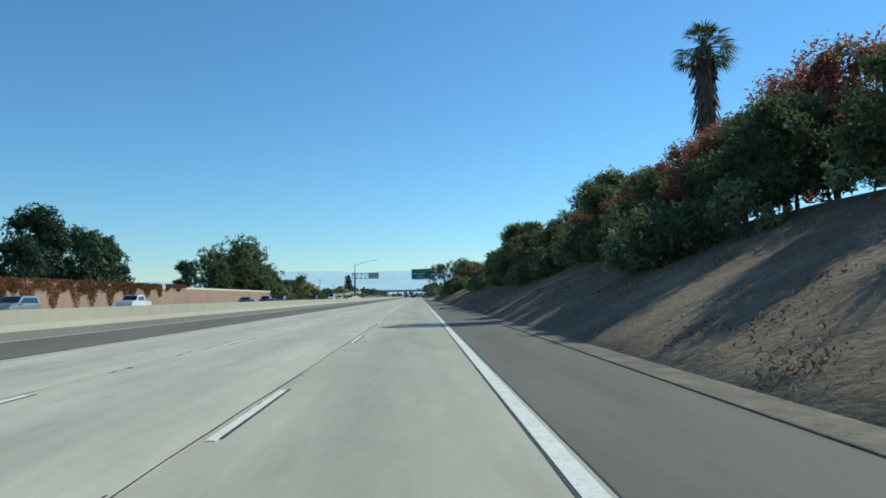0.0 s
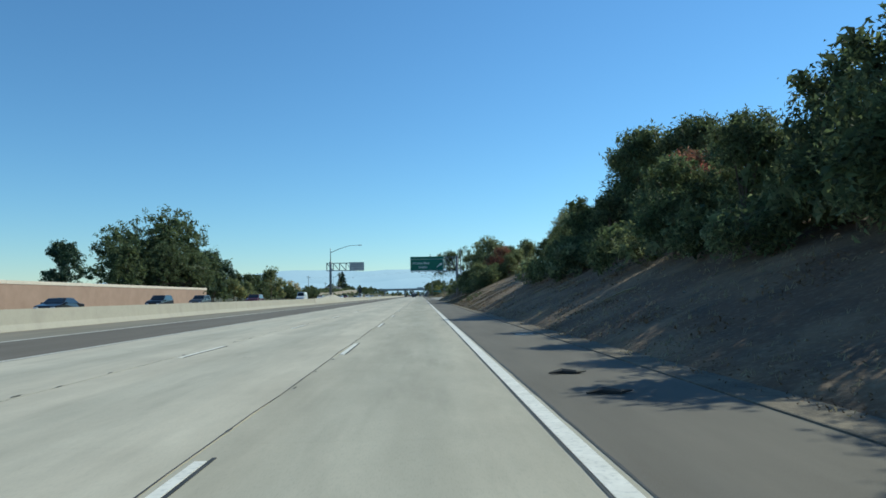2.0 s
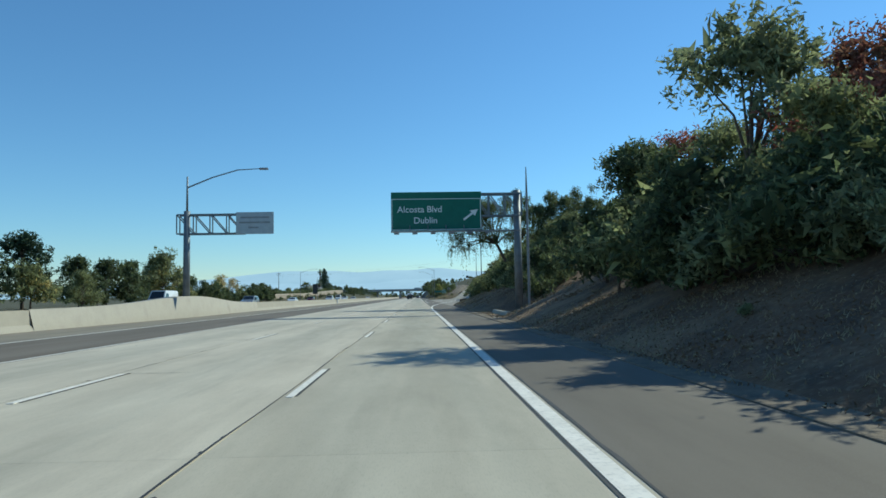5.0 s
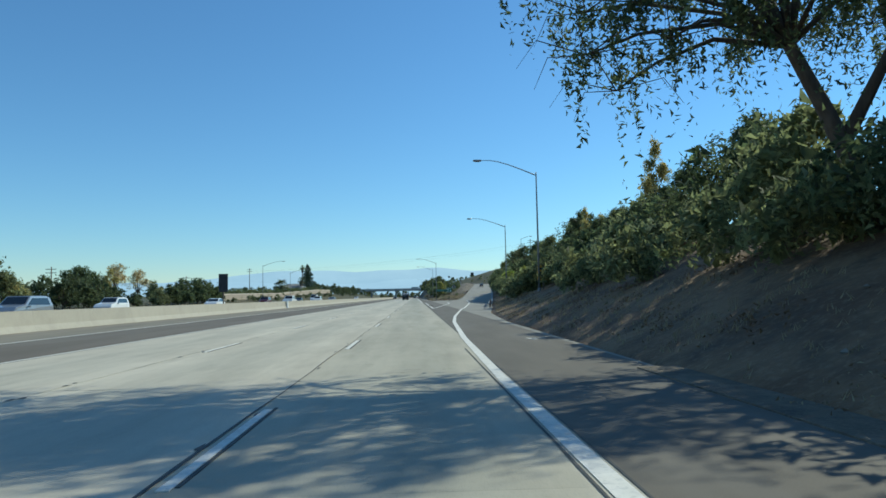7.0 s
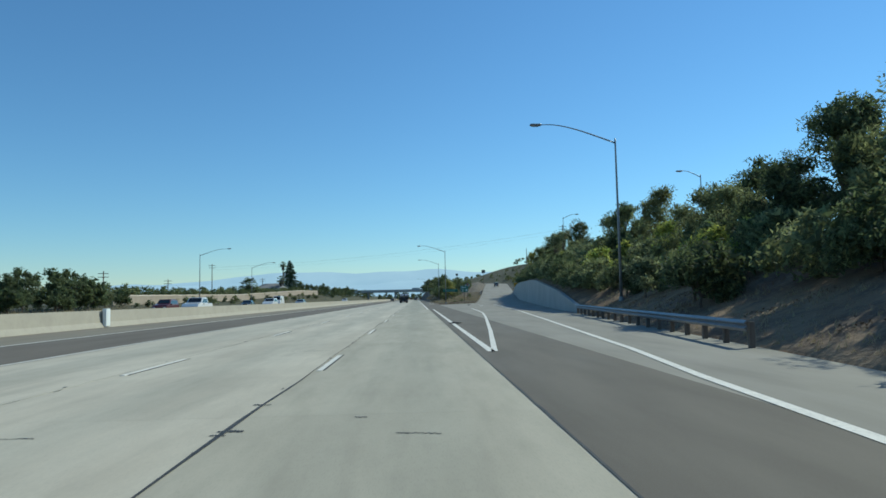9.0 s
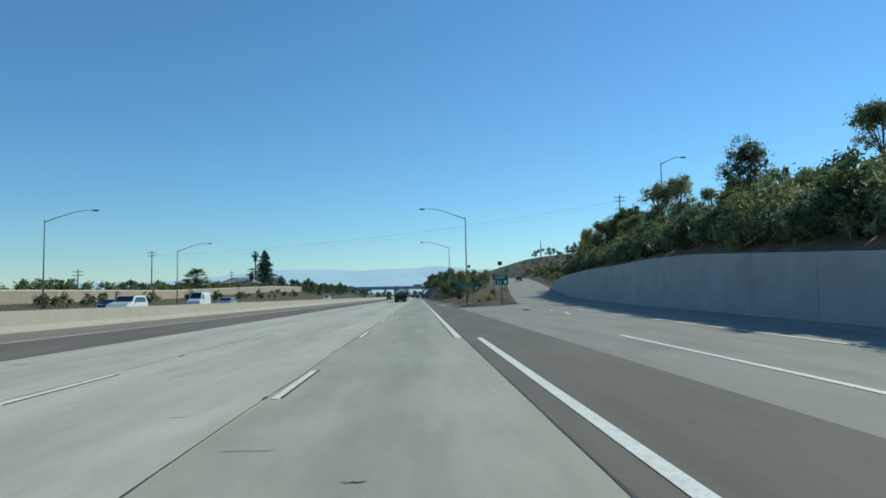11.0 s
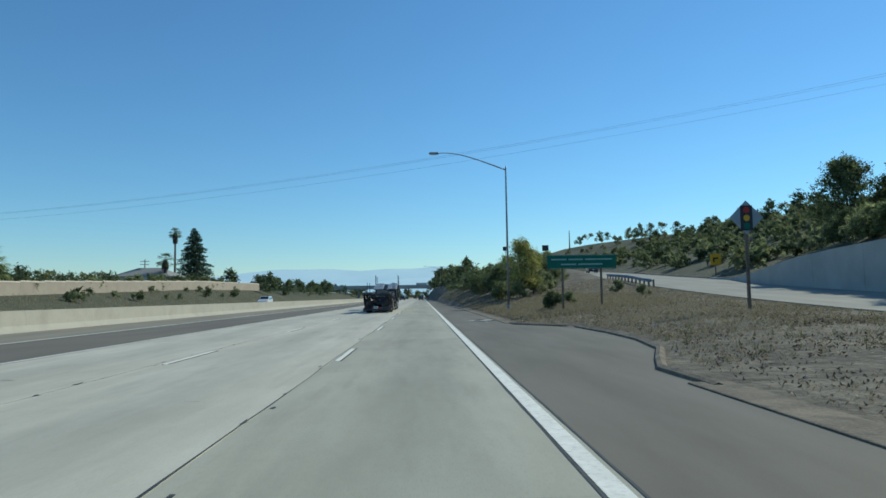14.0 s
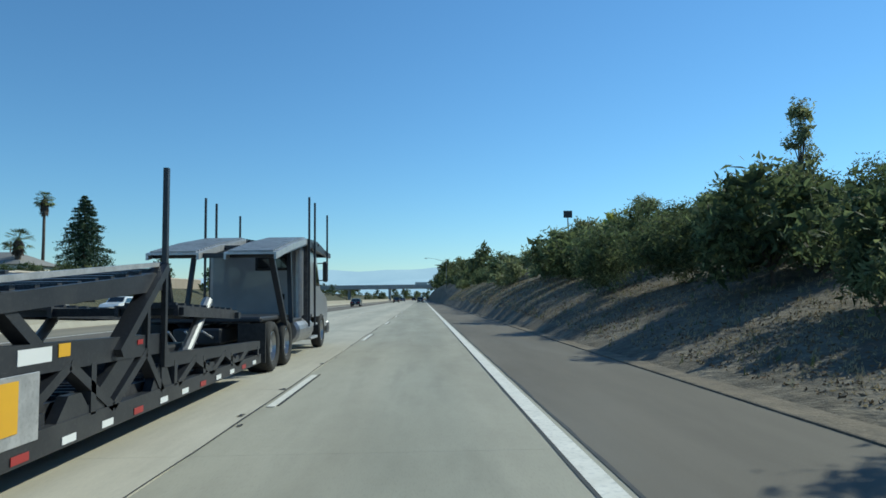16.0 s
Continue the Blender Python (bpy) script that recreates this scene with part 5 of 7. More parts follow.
for y, x, top in ((76, 21.5, 15.2), (70, 21.8, 15.2), (108, 16.6, 13.6), (112.5, 17.0, 13.4), (104.5, 18.5, 13.4), (116, 19.5, 14.6)):
    plant("oak2", x, y, (top - ground_z(x, y)) / 8.0 * 0.97)
UNDER = []
for y0, y1, d0, d1, m in ((26, 60, 4.5, 9.5, 22), (60, 92, 4.0, 8.5, 26), (92, 122, 4.6, 8.5, 20), (163, 186, 2.4, 8.5, 30), (184, 199, 5.5, 10, 8), (208, 236, 3.2, 10, 28), (236, 252, 3.2, 10, 14), (252, 292, 3.4, 9, 34), (292, 325, 3.0, 10, 26), (328, 380, 1.0, 8, 34), (380, 452, 1.0, 9, 40)):
    for i in range(m):
        y = r.uniform(y0, y1)
        q = r.uniform(d0, d1)
        if 255 < y < 282 and q < 6.0:
            continue
        UNDER.append((r.choice(["shrub2", "shrub2", "shrub", "shrub4", "shrub2"] if y < 200 else ["shrub2", "shrub", "shrub4", "shrub"]), bank_x(y) + q, y, r.uniform(0.6, 1.05)))
for i in range(14):
    y = r.uniform(142, 168)
    UNDER.append(("shrub4", r.uniform(5.6, 7.6), y, r.uniform(0.1, 0.2)))
for i in range(120):
    y = 338 + 1.15 * i
    UNDER.append((r.choice(["shrub2", "shrub2", "shrub", "shrub4"]), bank_x(y) + r.uniform(0.9, 2.0), y, r.uniform(0.75, 1.0) * lin(y, (338, 0.8), (350, 1.1), (375, 1.1), (400, 0.85))))
for i in range(24):
    y = 247 + 3.3 * i
    x = bank_x(y) + r.uniform(7.5, 11.5)
    k = r.choice(["oak", "olive", "oak2", "oak", "bare"])
    plant(k, x, y, min(1.2, max(0.5, (1.46 + 0.375 * x * r.uniform(0.8, 1.05) - ground_z(x, y)) / HEIGHT[k] * 0.9)))
ABOVE_CUT = ((152, 20.2, "bare", 1.1), (149, 22.4, "bare", 1.1), (157, 21, "bare", 1.05), (160, 19, "oak", 0.72), (163, 21.5, "oak2", 0.6), (167, 22, "oak", 0.6), (176, 12, "thin", 1.3), (172, 13.5, "red", 0.9), (168, 9.8, "olive", 0.7), (172, 8.6, "shrub2", 1.2), (176, 9, "shrub", 1.2), (180, 10.5, "oak", 0.75), (181, 8.6, "shrub2", 1.1), (186, 9.5, "shrub2", 1.3), (189, 12, "oak2", 0.85), (176, 19, "olive", 0.9), (185, 20, "oak", 0.9), (181, 24, "oak2", 0.8))
BY_GANTRY = ((184, 15, "olive", 0.9), (172, 16.5, "olive", 0.75), (177, 16, "oak", 0.75), (168, 14.5, "olive", 0.6), (188, 12.5, "shrub2", 1.2), (192, 15.5, "red", 1), (196, 14.5, "shrub", 1.2), (206, 19, "olive", 1.2), (216, 14.5, "olive", 0.8), (214, 11.2, "shrub2", 1.2), (219, 13.6, "oak", 0.62), (222, 17.5, "olive", 0.8), (225, 12.2, "shrub2", 1.3), (229, 15.5, "shrub2", 1.5), (233, 12.2, "shrub", 1.3), (240, 14, "shrub2", 1.3), (245, 17, "oak", 0.8), (249, 12.6, "shrub", 1.2))
for y, x, k, sc in ABOVE_CUT + BY_GANTRY:
    plant(k, x, y, sc)
def pepper_tree(x0, y0, z0, seed, size, label):
    """A leaning trunk with two limbs, arching branches, and twigs that hang in curtains."""
    pep = thing("pepper_tree", label, "tree", (x0, y0, z0))
    rp = random.Random(seed)
    upper = [(-2, 0, 8.8, 2.8), (-5, -0.5, 6.9, 1.8), (-6.6, 0.5, 8, 1.6), (-4, 2, 9.4, 1.9), (0, 1, 9.9, 2.2), (3, 0, 8.7, 2), (1.5, -2, 7.2, 1.7), (-1, -2.5, 8.1, 2), (4.5, 1, 7.2, 1.5), (-3.5, -2, 5.6, 1.1), (-5.6, -1.5, 5.2, 1), (2.5, 2.5, 6.4, 1.4)]
    lower = [(-7.6, 0, 7.2, 1.1), (-2.4, -1, 6.8, 1.7), (-0.6, 1.2, 6.2, 1.6), (1.2, 0.2, 8.4, 1.9), (-4.2, 0.4, 8, 1.8), (2.8, -1, 5.4, 1.4), (0.4, -1.4, 5.6, 1.3), (-6.2, 0.6, 5.9, 1), (-6.5, -0.5, 4.4, 0.7), (-4.7, -1, 4.6, 0.8), (-3, -1.2, 5, 0.9), (-1.8, -2, 5.2, 0.9), (-5.4, 0.9, 4, 0.6)]
    lobes = [(x, y, z, a, a, 0.3 + 0.42 * a) for x, y, z, a in upper + lower]
    lobes = [(x * size, y * size, z * size, a * size, b * size, c * size) for x, y, z, a, b, c in lobes]
    s = Shape()
    s.tube([(0.6, 0, -0.4), (0.1, 0, 1.6 * size), (-0.6, 0, 3.2 * size), (-1.4 * size, 0, 4.8 * size), (-2.2 * size, 0, 6.8 * size)], [0.28, 0.23, 0.19, 0.15, 0.08], 10)
    s.tube([(-0.2, 0, 2.4 * size), (0.9 * size, -0.3, 4.6 * size), (2.2 * size, 0, 6.8 * size)], [0.18, 0.13, 0.07], 8)
    for k, (x, y, z, *_) in enumerate(lobes):
        a = Vector((-1.4, 0, 4.8)) * size if x < 0.5 else Vector((1.3, -0.2, 5.2)) * size
        e = Vector((x, y, z))
        s.tube([a, a.lerp(e, 0.35) + Vector((rp.uniform(-0.3, 0.3), rp.uniform(-0.3, 0.3), 0.6)), a.lerp(e, 0.75) + Vector((0, 0, 0.45)), e], [0.085, 0.06, 0.04, 0.018], 6)
        for j in range(6):
            d = Vector((math.cos(j * 1.05 + k), math.sin(j * 1.05 + k), 0.25)) * 1.2 * size
            s.tube([e, e + d, e + d * 1.4 - Vector((0, 0, 0.8))], [0.02, 0.012, 0.005], 4, False)
    part("trunk", s, M_BARK, pep, smooth=True)
    small = [(x + rp.uniform(-0.9, 0.9) * a, y + rp.uniform(-0.9, 0.9) * b, z + rp.uniform(-0.9, 0.8) * c, a * 0.36, b * 0.36, c * 0.5) for x, y, z, a, b, c in lobes for _ in range(5)] + [(x, y, z, a * 0.5, b * 0.5, c * 0.65) for x, y, z, a, b, c in lobes]
    for k, (mat, m, drop) in enumerate(((L_DARK, 20000, 1.0), (L_OLIVE, 8000, 0.6), (L_DARK, 18000, 2.9))):
        ob = new("crown", leaf_mesh("crown", crown_points(m, small, seed + 60 + k, hollow=0.1, droop=drop), 0.068, mat, seed + 60 + k))
        ob.parent = pep
    return pep


pepper_tree(10.5, 228.5, ground_z(10.5, 228.5) - 0.1, 4, 1.0, "leaning pepper tree with drooping branchlets over the exit lane")
pepper_tree(17.4, 222.5, ground_z(17.4, 222.5) - 0.1, 9, 0.72, "second pepper tree with hanging twigs higher on the bank")
for i in range(34):
    y = 252 + i * 2.6 + r.uniform(-1, 1)
    d = r.choice([2.6, 4.5, 6.5, 8.5, 10.5, 12.5])
    if 253 < y < 282:
        d = max(d, 6.5)
    plant(r.choice(["shrub", "shrub2", "shrub2", "shrub4", "shrub2"]) if y < 300 or d < 4 else "shrub3", bank_x(y) + d + r.uniform(-0.6, 0.6), y, r.uniform(0.75, 1.1))
plant("yellow", 17.2, 259, 0.72, tall=1.75)
plant("oak2", 16.8, 252, 0.56)
plant("yellow", 14.6, 268.7, 0.5, tall=1.8)
plant("shrub2", 14.0, 267.5, 1.15)
plant("shrub", 15.6, 269.5, 1.2)
plant("yellow", 18.5, 277.5, 0.8)
for y, d, k, sc in ((292, 11, "oak", 1.0), (300, 12, "olive", 1.1), (309, 13, "oak2", 0.95), (318, 12, "oak", 0.9), (331, 9, "shrub3", 1.35), (335, 3.2, "shrub3", 1.3), (343, 6, "shrub2", 1.2), (346, 12, "olive", 1.1), (356, 10, "oak", 0.85), (366, 12, "thin", 1.0), (376, 12, "thin", 0.9), (391.6, 9.1, "bare", 0.98), (396, 10, "shrub2", 1.2), (402, 9, "thin", 0.6), (414, 6.5, "thin", 1.15), (411, 8, "thin", 1.1), (425, 9, "olive", 0.85), (436, 8, "olive", 0.9), (443, 10, "oak", 0.95), (449, 9, "oak", 1.1), (456, 9, "oak2", 0.9), (487, 8.0, "oak2", 0.95), (483, 11, "oak", 0.8), (464, 4.6, "birch", 1.12), (458, 7, "olive", 1.2), (470, 7.5, "birch", 1.0), (461, 8, "thin", 1.15), (430, 14, "oak", 0.8), (384, 19, "oak2", 0.7), (404, 22, "oak", 0.7)):
    plant(k, bank_x(y) + d, y, sc)
for i in range(70):
    y = 330 + i * 2.2
    plant(r.choice(["shrub4", "shrub", "shrub2", "shrub2", "shrub3"]), bank_x(y) + r.choice([1.6, 2.6, 4.6, 7.0]) + r.uniform(-0.5, 0.5), y, r.uniform(0.55, 0.95))
FAR, BANK, HEDGE = [], [], []
# hill beyond the ramp
for i in range(170):
    y = 452 + r.uniform(0, 230)
    FAR.append((r.choice(["shrub4", "shrub4", "shrub4", "shrub"]), bank_x(y) + r.uniform(2.5, 46), y, r.uniform(0.35, 0.8)))
for i in range(60):
    y = 462 + i * 4.0
    FAR.append((r.choice(["oak", "thin", "olive", "oak2"]), bank_x(y) + lin(y, (430, 15), (520, 36), (700, 40)) + r.uniform(-4, 8), y, r.uniform(0.45, 0.8)))
for i in range(520):
    y = 448 + r.uniform(0, 190)
    FAR.append((r.choice(["shrub4", "shrub4", "shrub2", "shrub"]), bank_x(y) + r.uniform(3, 40), y, r.uniform(0.4, 0.95)))
# gore island and the bank after it
for y, x, k, sc in ((498.2, 11.0, "birch", 0.95), (499.4, 12.3, "birch", 0.72), (498.6, 12.4, "shrub4", 0.85), (497.6, 10.5, "shrub4", 0.7), (500.2, 12.9, "shrub4", 1.1), (503, 9.6, "shrub2", 0.8), (503.5, 14.6, "shrub4", 0.8), (484, 17, "shrub4", 0.45), (476, 16.5, "shrub4", 0.35), (508, 10, "shrub2", 1.1), (436, 9.5, "shrub4", 0.2), (441, 11.5, "shrub4", 0.3), (475.6, 10.9, "shrub4", 0.38), (471.5, 8.9, "shrub2", 0.4), (500.5, 9.0, "shrub", 0.7)):
    plant(k, x, y, sc)
for i in range(70):
    y = 508 + i * 2.4 + r.uniform(-1, 1)
    x = min(ramp_left(y) - 1.0, r.choice([8.5, 9.8, 11.5, 13.5, 16, 19]) + r.uniform(-0.7, 0.7))
    BANK.append((r.choice(["shrub2", "shrub2", "shrub4", "shrub4", "shrub"]), x, y, r.uniform(0.75, 1.2) * lin(y, (545, 1.0), (580, 0.68))))
for i in range(44):
    y = r.uniform(506, 575)
    BANK.append((r.choice(["shrub2", "shrub2", "shrub4", "shrub4"]), r.uniform(8.6, 19), y, r.uniform(0.7, 1.0)))
for y, x, k, sc in ((541, 18, "thin", 0.7), (536, 21, "olive", 0.6), (533, 20, "shrub", 1.1), (512, 13.5, "poplar", 0.84), (540, 15, "shrub3", 1.4), (556, 17, "shrub", 1.4)):
    plant(k, x, y, sc)
for i in range(90):
    y = 640 + i * 2.9
    FAR.append((r.choice(["shrub", "shrub2", "oak", "olive", "shrub4"]), r.choice([8.5, 10, 12, 14, 17]) + r.uniform(-1, 1), y, r.uniform(0.7, 1.2)))
# beyond the far carriageway
SOUND_WALL_TREES = ((86, -60, "oak2", 1.5), (101, -57, "cypress", 1.35), (113, -53.5, "cypress", 1.08), (106, -53, "cypress", 1.1), (110, -60, "cypress", 1.15), (120, -56, "cypress", 0.95), (93, -55, "cypress", 0.9), (128, -57, "cypress", 0.7), (128, -62, "oak", 1.2), (207, -55, "gum", 1.36), (199, -61, "gum", 1.1), (217, -60, "gum", 1.05), (205, -52, "oak2", 1.3), (178, -62, "cypress", 1), (216, -51, "cypress", 0.95), (222, -55, "cypress", 1.1), (229, -53, "cypress", 1.15))
FAR_ROAD_TREES = ((234, -54, "oak", 1.3), (262, -55, "oak2", 1.1), (269, -54, "oak2", 1.1), (229, -52, "oak", 1.2), (203, -49.5, "gum", 0.75), (196, -52, "gum", 0.85), (211, -50, "oak2", 1.5), (189, -56, "oak2", 1.5), (238, -56, "cypress", 0.75), (245, -54, "cypress", 0.95), (240, -50, "autumn", 0.9), (252, -49.5, "olive", 1), (262, -52, "oak", 0.85), (231, -63, "oak2", 1.5), (72, -52, "oak", 1.1), (212, -62, "gum", 0.8), (62, -60, "gum", 0.7))
for y, x, k, sc in SOUND_WALL_TREES + FAR_ROAD_TREES:
    plant(k, x, y, sc)
for y, x, k, sc in ((284, -50, "autumn", 1.5), (276, -53, "oak2", 1.1), (270, -50, "oak", 0.9), (290, -53, "oak", 1.0), (296, -50.5, "autumn", 0.75), (302, -53, "shrub4", 1.5), (309, -50, "oak", 0.72), (313, -51, "oak", 0.85), (318, -50, "oak", 0.85), (323, -51.5, "oak", 0.7), (321, -48.5, "shrub2", 1.1), (312, -48.5, "shrub2", 1.2), (330, -53, "yellow", 1.05), (334, -54, "sycamore", 1.1), (339, -52, "sycamore", 1.0), (329, -48.6, "shrub2", 0.8), (344, -50, "shrub", 1.1), (350, -50, "shrub2", 1.3), (356, -50, "oak", 0.72), (361, -51, "oak", 0.85), (367, -50, "oak", 0.88), (372, -50.5, "oak", 0.9), (376, -50, "shrub2", 1.5), (353, -48, "shrub2", 1.0), (364, -48, "shrub2", 1.1), (381, -52, "shrub2", 1.3), (388, -53, "shrub4", 1.2), (396, -54, "shrub2", 1.0), (345, -66, "oak2", 1.0), (330, -64, "oak", 0.8)):
    plant(k, x, y, sc)
for i in range(120):
    FAR.append((r.choice(["oak", "oak2", "olive", "oak"]), r.uniform(-150, 130), r.uniform(925, 985), r.uniform(0.7, 1.25)))
for i in range(12):
    y = 385 + i * 20 + r.uniform(-2, 2)
    FAR.append((r.choice(["shrub2", "shrub4", "shrub"]), -51 + r.uniform(-3, 2.5), y, r.uniform(0.45, 0.8)))
for i in range(24):
    FAR.append((r.choice(["shrub4", "shrub4", "shrub", "shrub4"]), -54 + r.uniform(-3, 4), r.uniform(380, 640), r.uniform(0.35, 0.7)))
for i in range(60):
    y = 260 + i * 7
    FAR.append((r.choice(["oak", "olive", "shrub", "autumn", "oak2"]), -66 - r.uniform(0, 30), y, r.uniform(0.5, 0.8)))
for i in range(70):
    y = 650 + i * 5
    FAR.append((r.choice(["oak", "olive", "oak2", "shrub"]), -48 - r.uniform(0, 40), y, r.uniform(0.7, 1.1)))
for i in range(60):
    y = 404 + i * 4 + r.uniform(-1, 1)
    HEDGE.append((r.choice(["shrub", "shrub2", "shrub"]), -60.5 + r.uniform(-1, 0.5), y, r.uniform(1.0, 1.3)))
stuff_mesh("wall_hedge", HEDGE, 8, 0.25, 1.5, "green hedge growing behind the far sound wall", "hedge")
stuff_mesh("bank_undergrowth", UNDER, 5, 0.33, 1.15, "dense undergrowth of bank shrubs below the trees", "undergrowth")
stuff_mesh("far_scrub", FAR, 4, 0.045, 3.2, "far scrub and small trees on the hillsides", "scrub")
near = [q for q in BANK if q[2] < 526]
stuff_mesh("roadside_brush", near + [(k, x + 0.3, y + 0.2, sc * 0.97) for k, x, y, sc in near], 6, 1.0, 0.56, "thick fine-leaved brush on the bank past the exit", "brush")
stuff_mesh("roadside_brush", [q for q in BANK if q[2] >= 526], 6, 0.4, 1.2, "thick brush further along the bank", "brush")
plant("redwood", -66, 620, 1.0)
plant("shrub2", -64, 601, 1.0)
p = palm("squat fan palm with a wide green crown", 5.2, 2.8, 3, 1.6, 0.45, 0.07, 30)
p.matrix_basis = pose(-66.5, 600, ground_z(-66, 600) + 2.5)
p = palm("tall slender fan palm behind the wall", 15.5, 2.0, 4, 2.0, 0.26)
p.matrix_basis = pose(-67, 608, ground_z(-67, 608) + 0.2)
p = palm("fan palm with a thick skirt of dead fronds above the bank", 13.7, 2.5, 5, 7.5, 0.62)
p.matrix_basis = pose(21.1, 46.0, ground_z(20, 46))
p = palm("broad spiky palm with a round crown behind the far wall", 4.6, 4.4, 6, 1.4, 0.5, 0.13, 80)
p.matrix_basis = pose(-62, 521, ground_z(-62, 521) + 0.2)

for k, n in used.items():
    if n == 0:
        for ob in [*KINDS[k].children_recursive, KINDS[k]]:
            bpy.data.objects.remove(ob)

# dry grass and weeds on the banks, joined
def tufts(n, region, seed, mat, label, hh=0.3):
    rr = random.Random(seed)
    s = Shape()
    for i in range(n):
        x, y = region(rr)
        if 438 < y < 462 and x < bay_x(y) + 0.5:
            continue
        z = ground_z(x, y) - 0.03
        for j in range(5):
            a, b = rr.uniform(0, 6.283), rr.uniform(0.1, 0.5)
            h = hh * rr.uniform(0.5, 1.4)
            e = Vector((x + math.cos(a) * b * h, y + math.sin(a) * b * h, z + h))
            w = Vector((-math.sin(a), math.cos(a), 0)) * 0.012
            q = Vector((x + rr.uniform(-0.1, 0.1), y + rr.uniform(-0.1, 0.1), z))
            s.add([q - w, q + w, e], [(0, 1, 2)])
    me = bpy.data.meshes.new("grass_tufts")
    me.from_pydata(s.v, [], s.f)
    me.materials.append(mat)
    tagged(new("grass_tufts", me), label, "grass", "", "stuff")


tufts(15000, lambda q: (lambda y: (q.uniform(5.6, ramp_left(y) - 0.4), y))(q.choice([q.uniform(440, 505), q.uniform(446, 505), q.uniform(446, 505), q.uniform(452, 490)])), 1, M_STRAW, "dry straw-coloured grass in the gore", 0.12)
tufts(5200, lambda q: (lambda y, x: (x + q.gauss(0, 0.5), y + q.gauss(0, 0.5)))(465 + 3.1 * q.randrange(11) + 1.2 * q.random(), 6.6 + 1.9 * q.randrange(5) + 0.4 * q.random()), 7, M_STRAW, "tussocks of bleached dry grass in the gore", 0.2)
tufts(9000, lambda q: (lambda y: (bank_x(y) + q.uniform(0.2, 14), y))(q.uniform(5, 225)), 2, M_STRAW, "dry grass tufts on the roadside bank", 0.13)
tufts(5000, lambda q: (lambda y: (q.uniform(5.2, 12), y))(q.uniform(505, 620)), 3, M_STRAW, "dry grass at the foot of the bank", 0.13)
tufts(2200, lambda q: (lambda y: (q.uniform(5.0, 16), y))(q.uniform(440, 620)), 4, M_WEED, "green weeds among the dry grass", 0.18)
tufts(2500, lambda q: (lambda y: (bank_x(y) + q.uniform(0.2, 4), y))(q.uniform(226, 326)), 5, M_STRAW, "dry grass beside the exit lane", 0.16)
tufts(6000, lambda q: (q.uniform(-56, -44.5), q.uniform(240, 640)), 6, M_STRAW, "dry grass on the far verge", 0.5)
# fallen leaves and twigs in drifts on the bank
def litter(n, y0, y1, seed):
    g = np.random.default_rng(seed)
    c = g.uniform(y0, y1, n // 60)
    d = g.uniform(0.3, 9.5, n // 60)
    k = g.integers(0, n // 60, n)
    yy, dd = c[k] + g.normal(size=n) * 0.5, np.abs(d[k] + g.normal(size=n) * 0.35)
    pts = np.array([(bank_x(y) + q, y, ground_z(bank_x(y) + q, y) + 0.03) for y, q in zip(yy, dd)])
    ob = new("leaf_litter", leaf_mesh("leaf_litter", pts, 0.045, M_LITTER, seed))
    tagged(ob, "brown fallen leaves and twigs on the bank", "leaf litter", "", "stuff")


def chips(n, y0, y1, edge0, edge1, size, mat, seed, label):
    """Wood chips, clods and dead leaves lying in patches between two edges."""
    g = np.random.default_rng(seed)
    yy = g.uniform(y0, y1, 4 * n)
    u = g.uniform(0, 1, 4 * n)
    pts = []
    for y, k in zip(yy, u):
        x = edge0(y) + (edge1(y) - edge0(y)) * k
        if noise.noise((x * 0.35, y * 0.35, seed)) + 0.25 * noise.noise((x * 1.7, y * 1.7, seed)) > g.uniform(-0.35, 0.35) and edge1(y) > edge0(y):
            pts.append((x, y, max(ground_z(x, y), 0.035 if x < 5.1 else -1.0) + 0.02))
        if len(pts) >= n:
            break
    tagged(new("ground_debris", leaf_mesh("ground_debris", np.array(pts), size, mat, seed)), label, "debris", "", "stuff")


gore_in = lambda y: max(4.9, bay_x(y) + 0.5 if 438 < y < 462 else 4.9) + 0.3
chips(10000, 411, 448, gore_in, lambda y: ramp_left(y) - 0.3, 0.035, M_LITTER, 31, "dark wood chips and dead leaves on the gore soil")
chips(4200, 413, 450, gore_in, lambda y: ramp_left(y) - 0.3, 0.035, M_STRAW, 32, "bleached wood chips strewn on the gore soil")
chips(16000, 446, 505, gore_in, lambda y: ramp_left(y) - 0.3, 0.04, M_STRAW, 33, "flattened straw and dead leaves in the gore")
chips(9000, 446, 505, gore_in, lambda y: ramp_left(y) - 0.3, 0.04, M_LITTER, 34, "brown leaf litter and clods in the gore")
chips(14000, 462, 560, lambda y: 5.2, lambda y: 9.5, 0.035, M_LITTER, 35, "brown leaf litter at the foot of the bank")
chips(4000, 462, 560, lambda y: 5.2, lambda y: 8.5, 0.03, M_STRAW, 36, "pale dead stalks at the foot of the bank")
chips(15000, 120, 182, lambda y: 4.7, lambda y: 8.6, 0.03, M_LITTER, 38, "heaps of dead brush at the foot of the bank")
chips(6000, 120, 182, lambda y: 4.6, lambda y: 9.5, 0.028, M_STRAW, 39, "pale broken stalks among the dead brush")
chips(7000, 40, 222, lambda y: 4.55, lambda y: 7.0, 0.028, M_LITTER, 40, "dead leaves and dirt along the kerb")
chips(7000, 60, 222, lambda y: 4.6, lambda y: 8.0, 0.03, M_STRAW, 37, "pale twigs and dead stalks low on the bank")
litter(16000, 8, 226, 1)
litter(8000, 226, 325, 2)
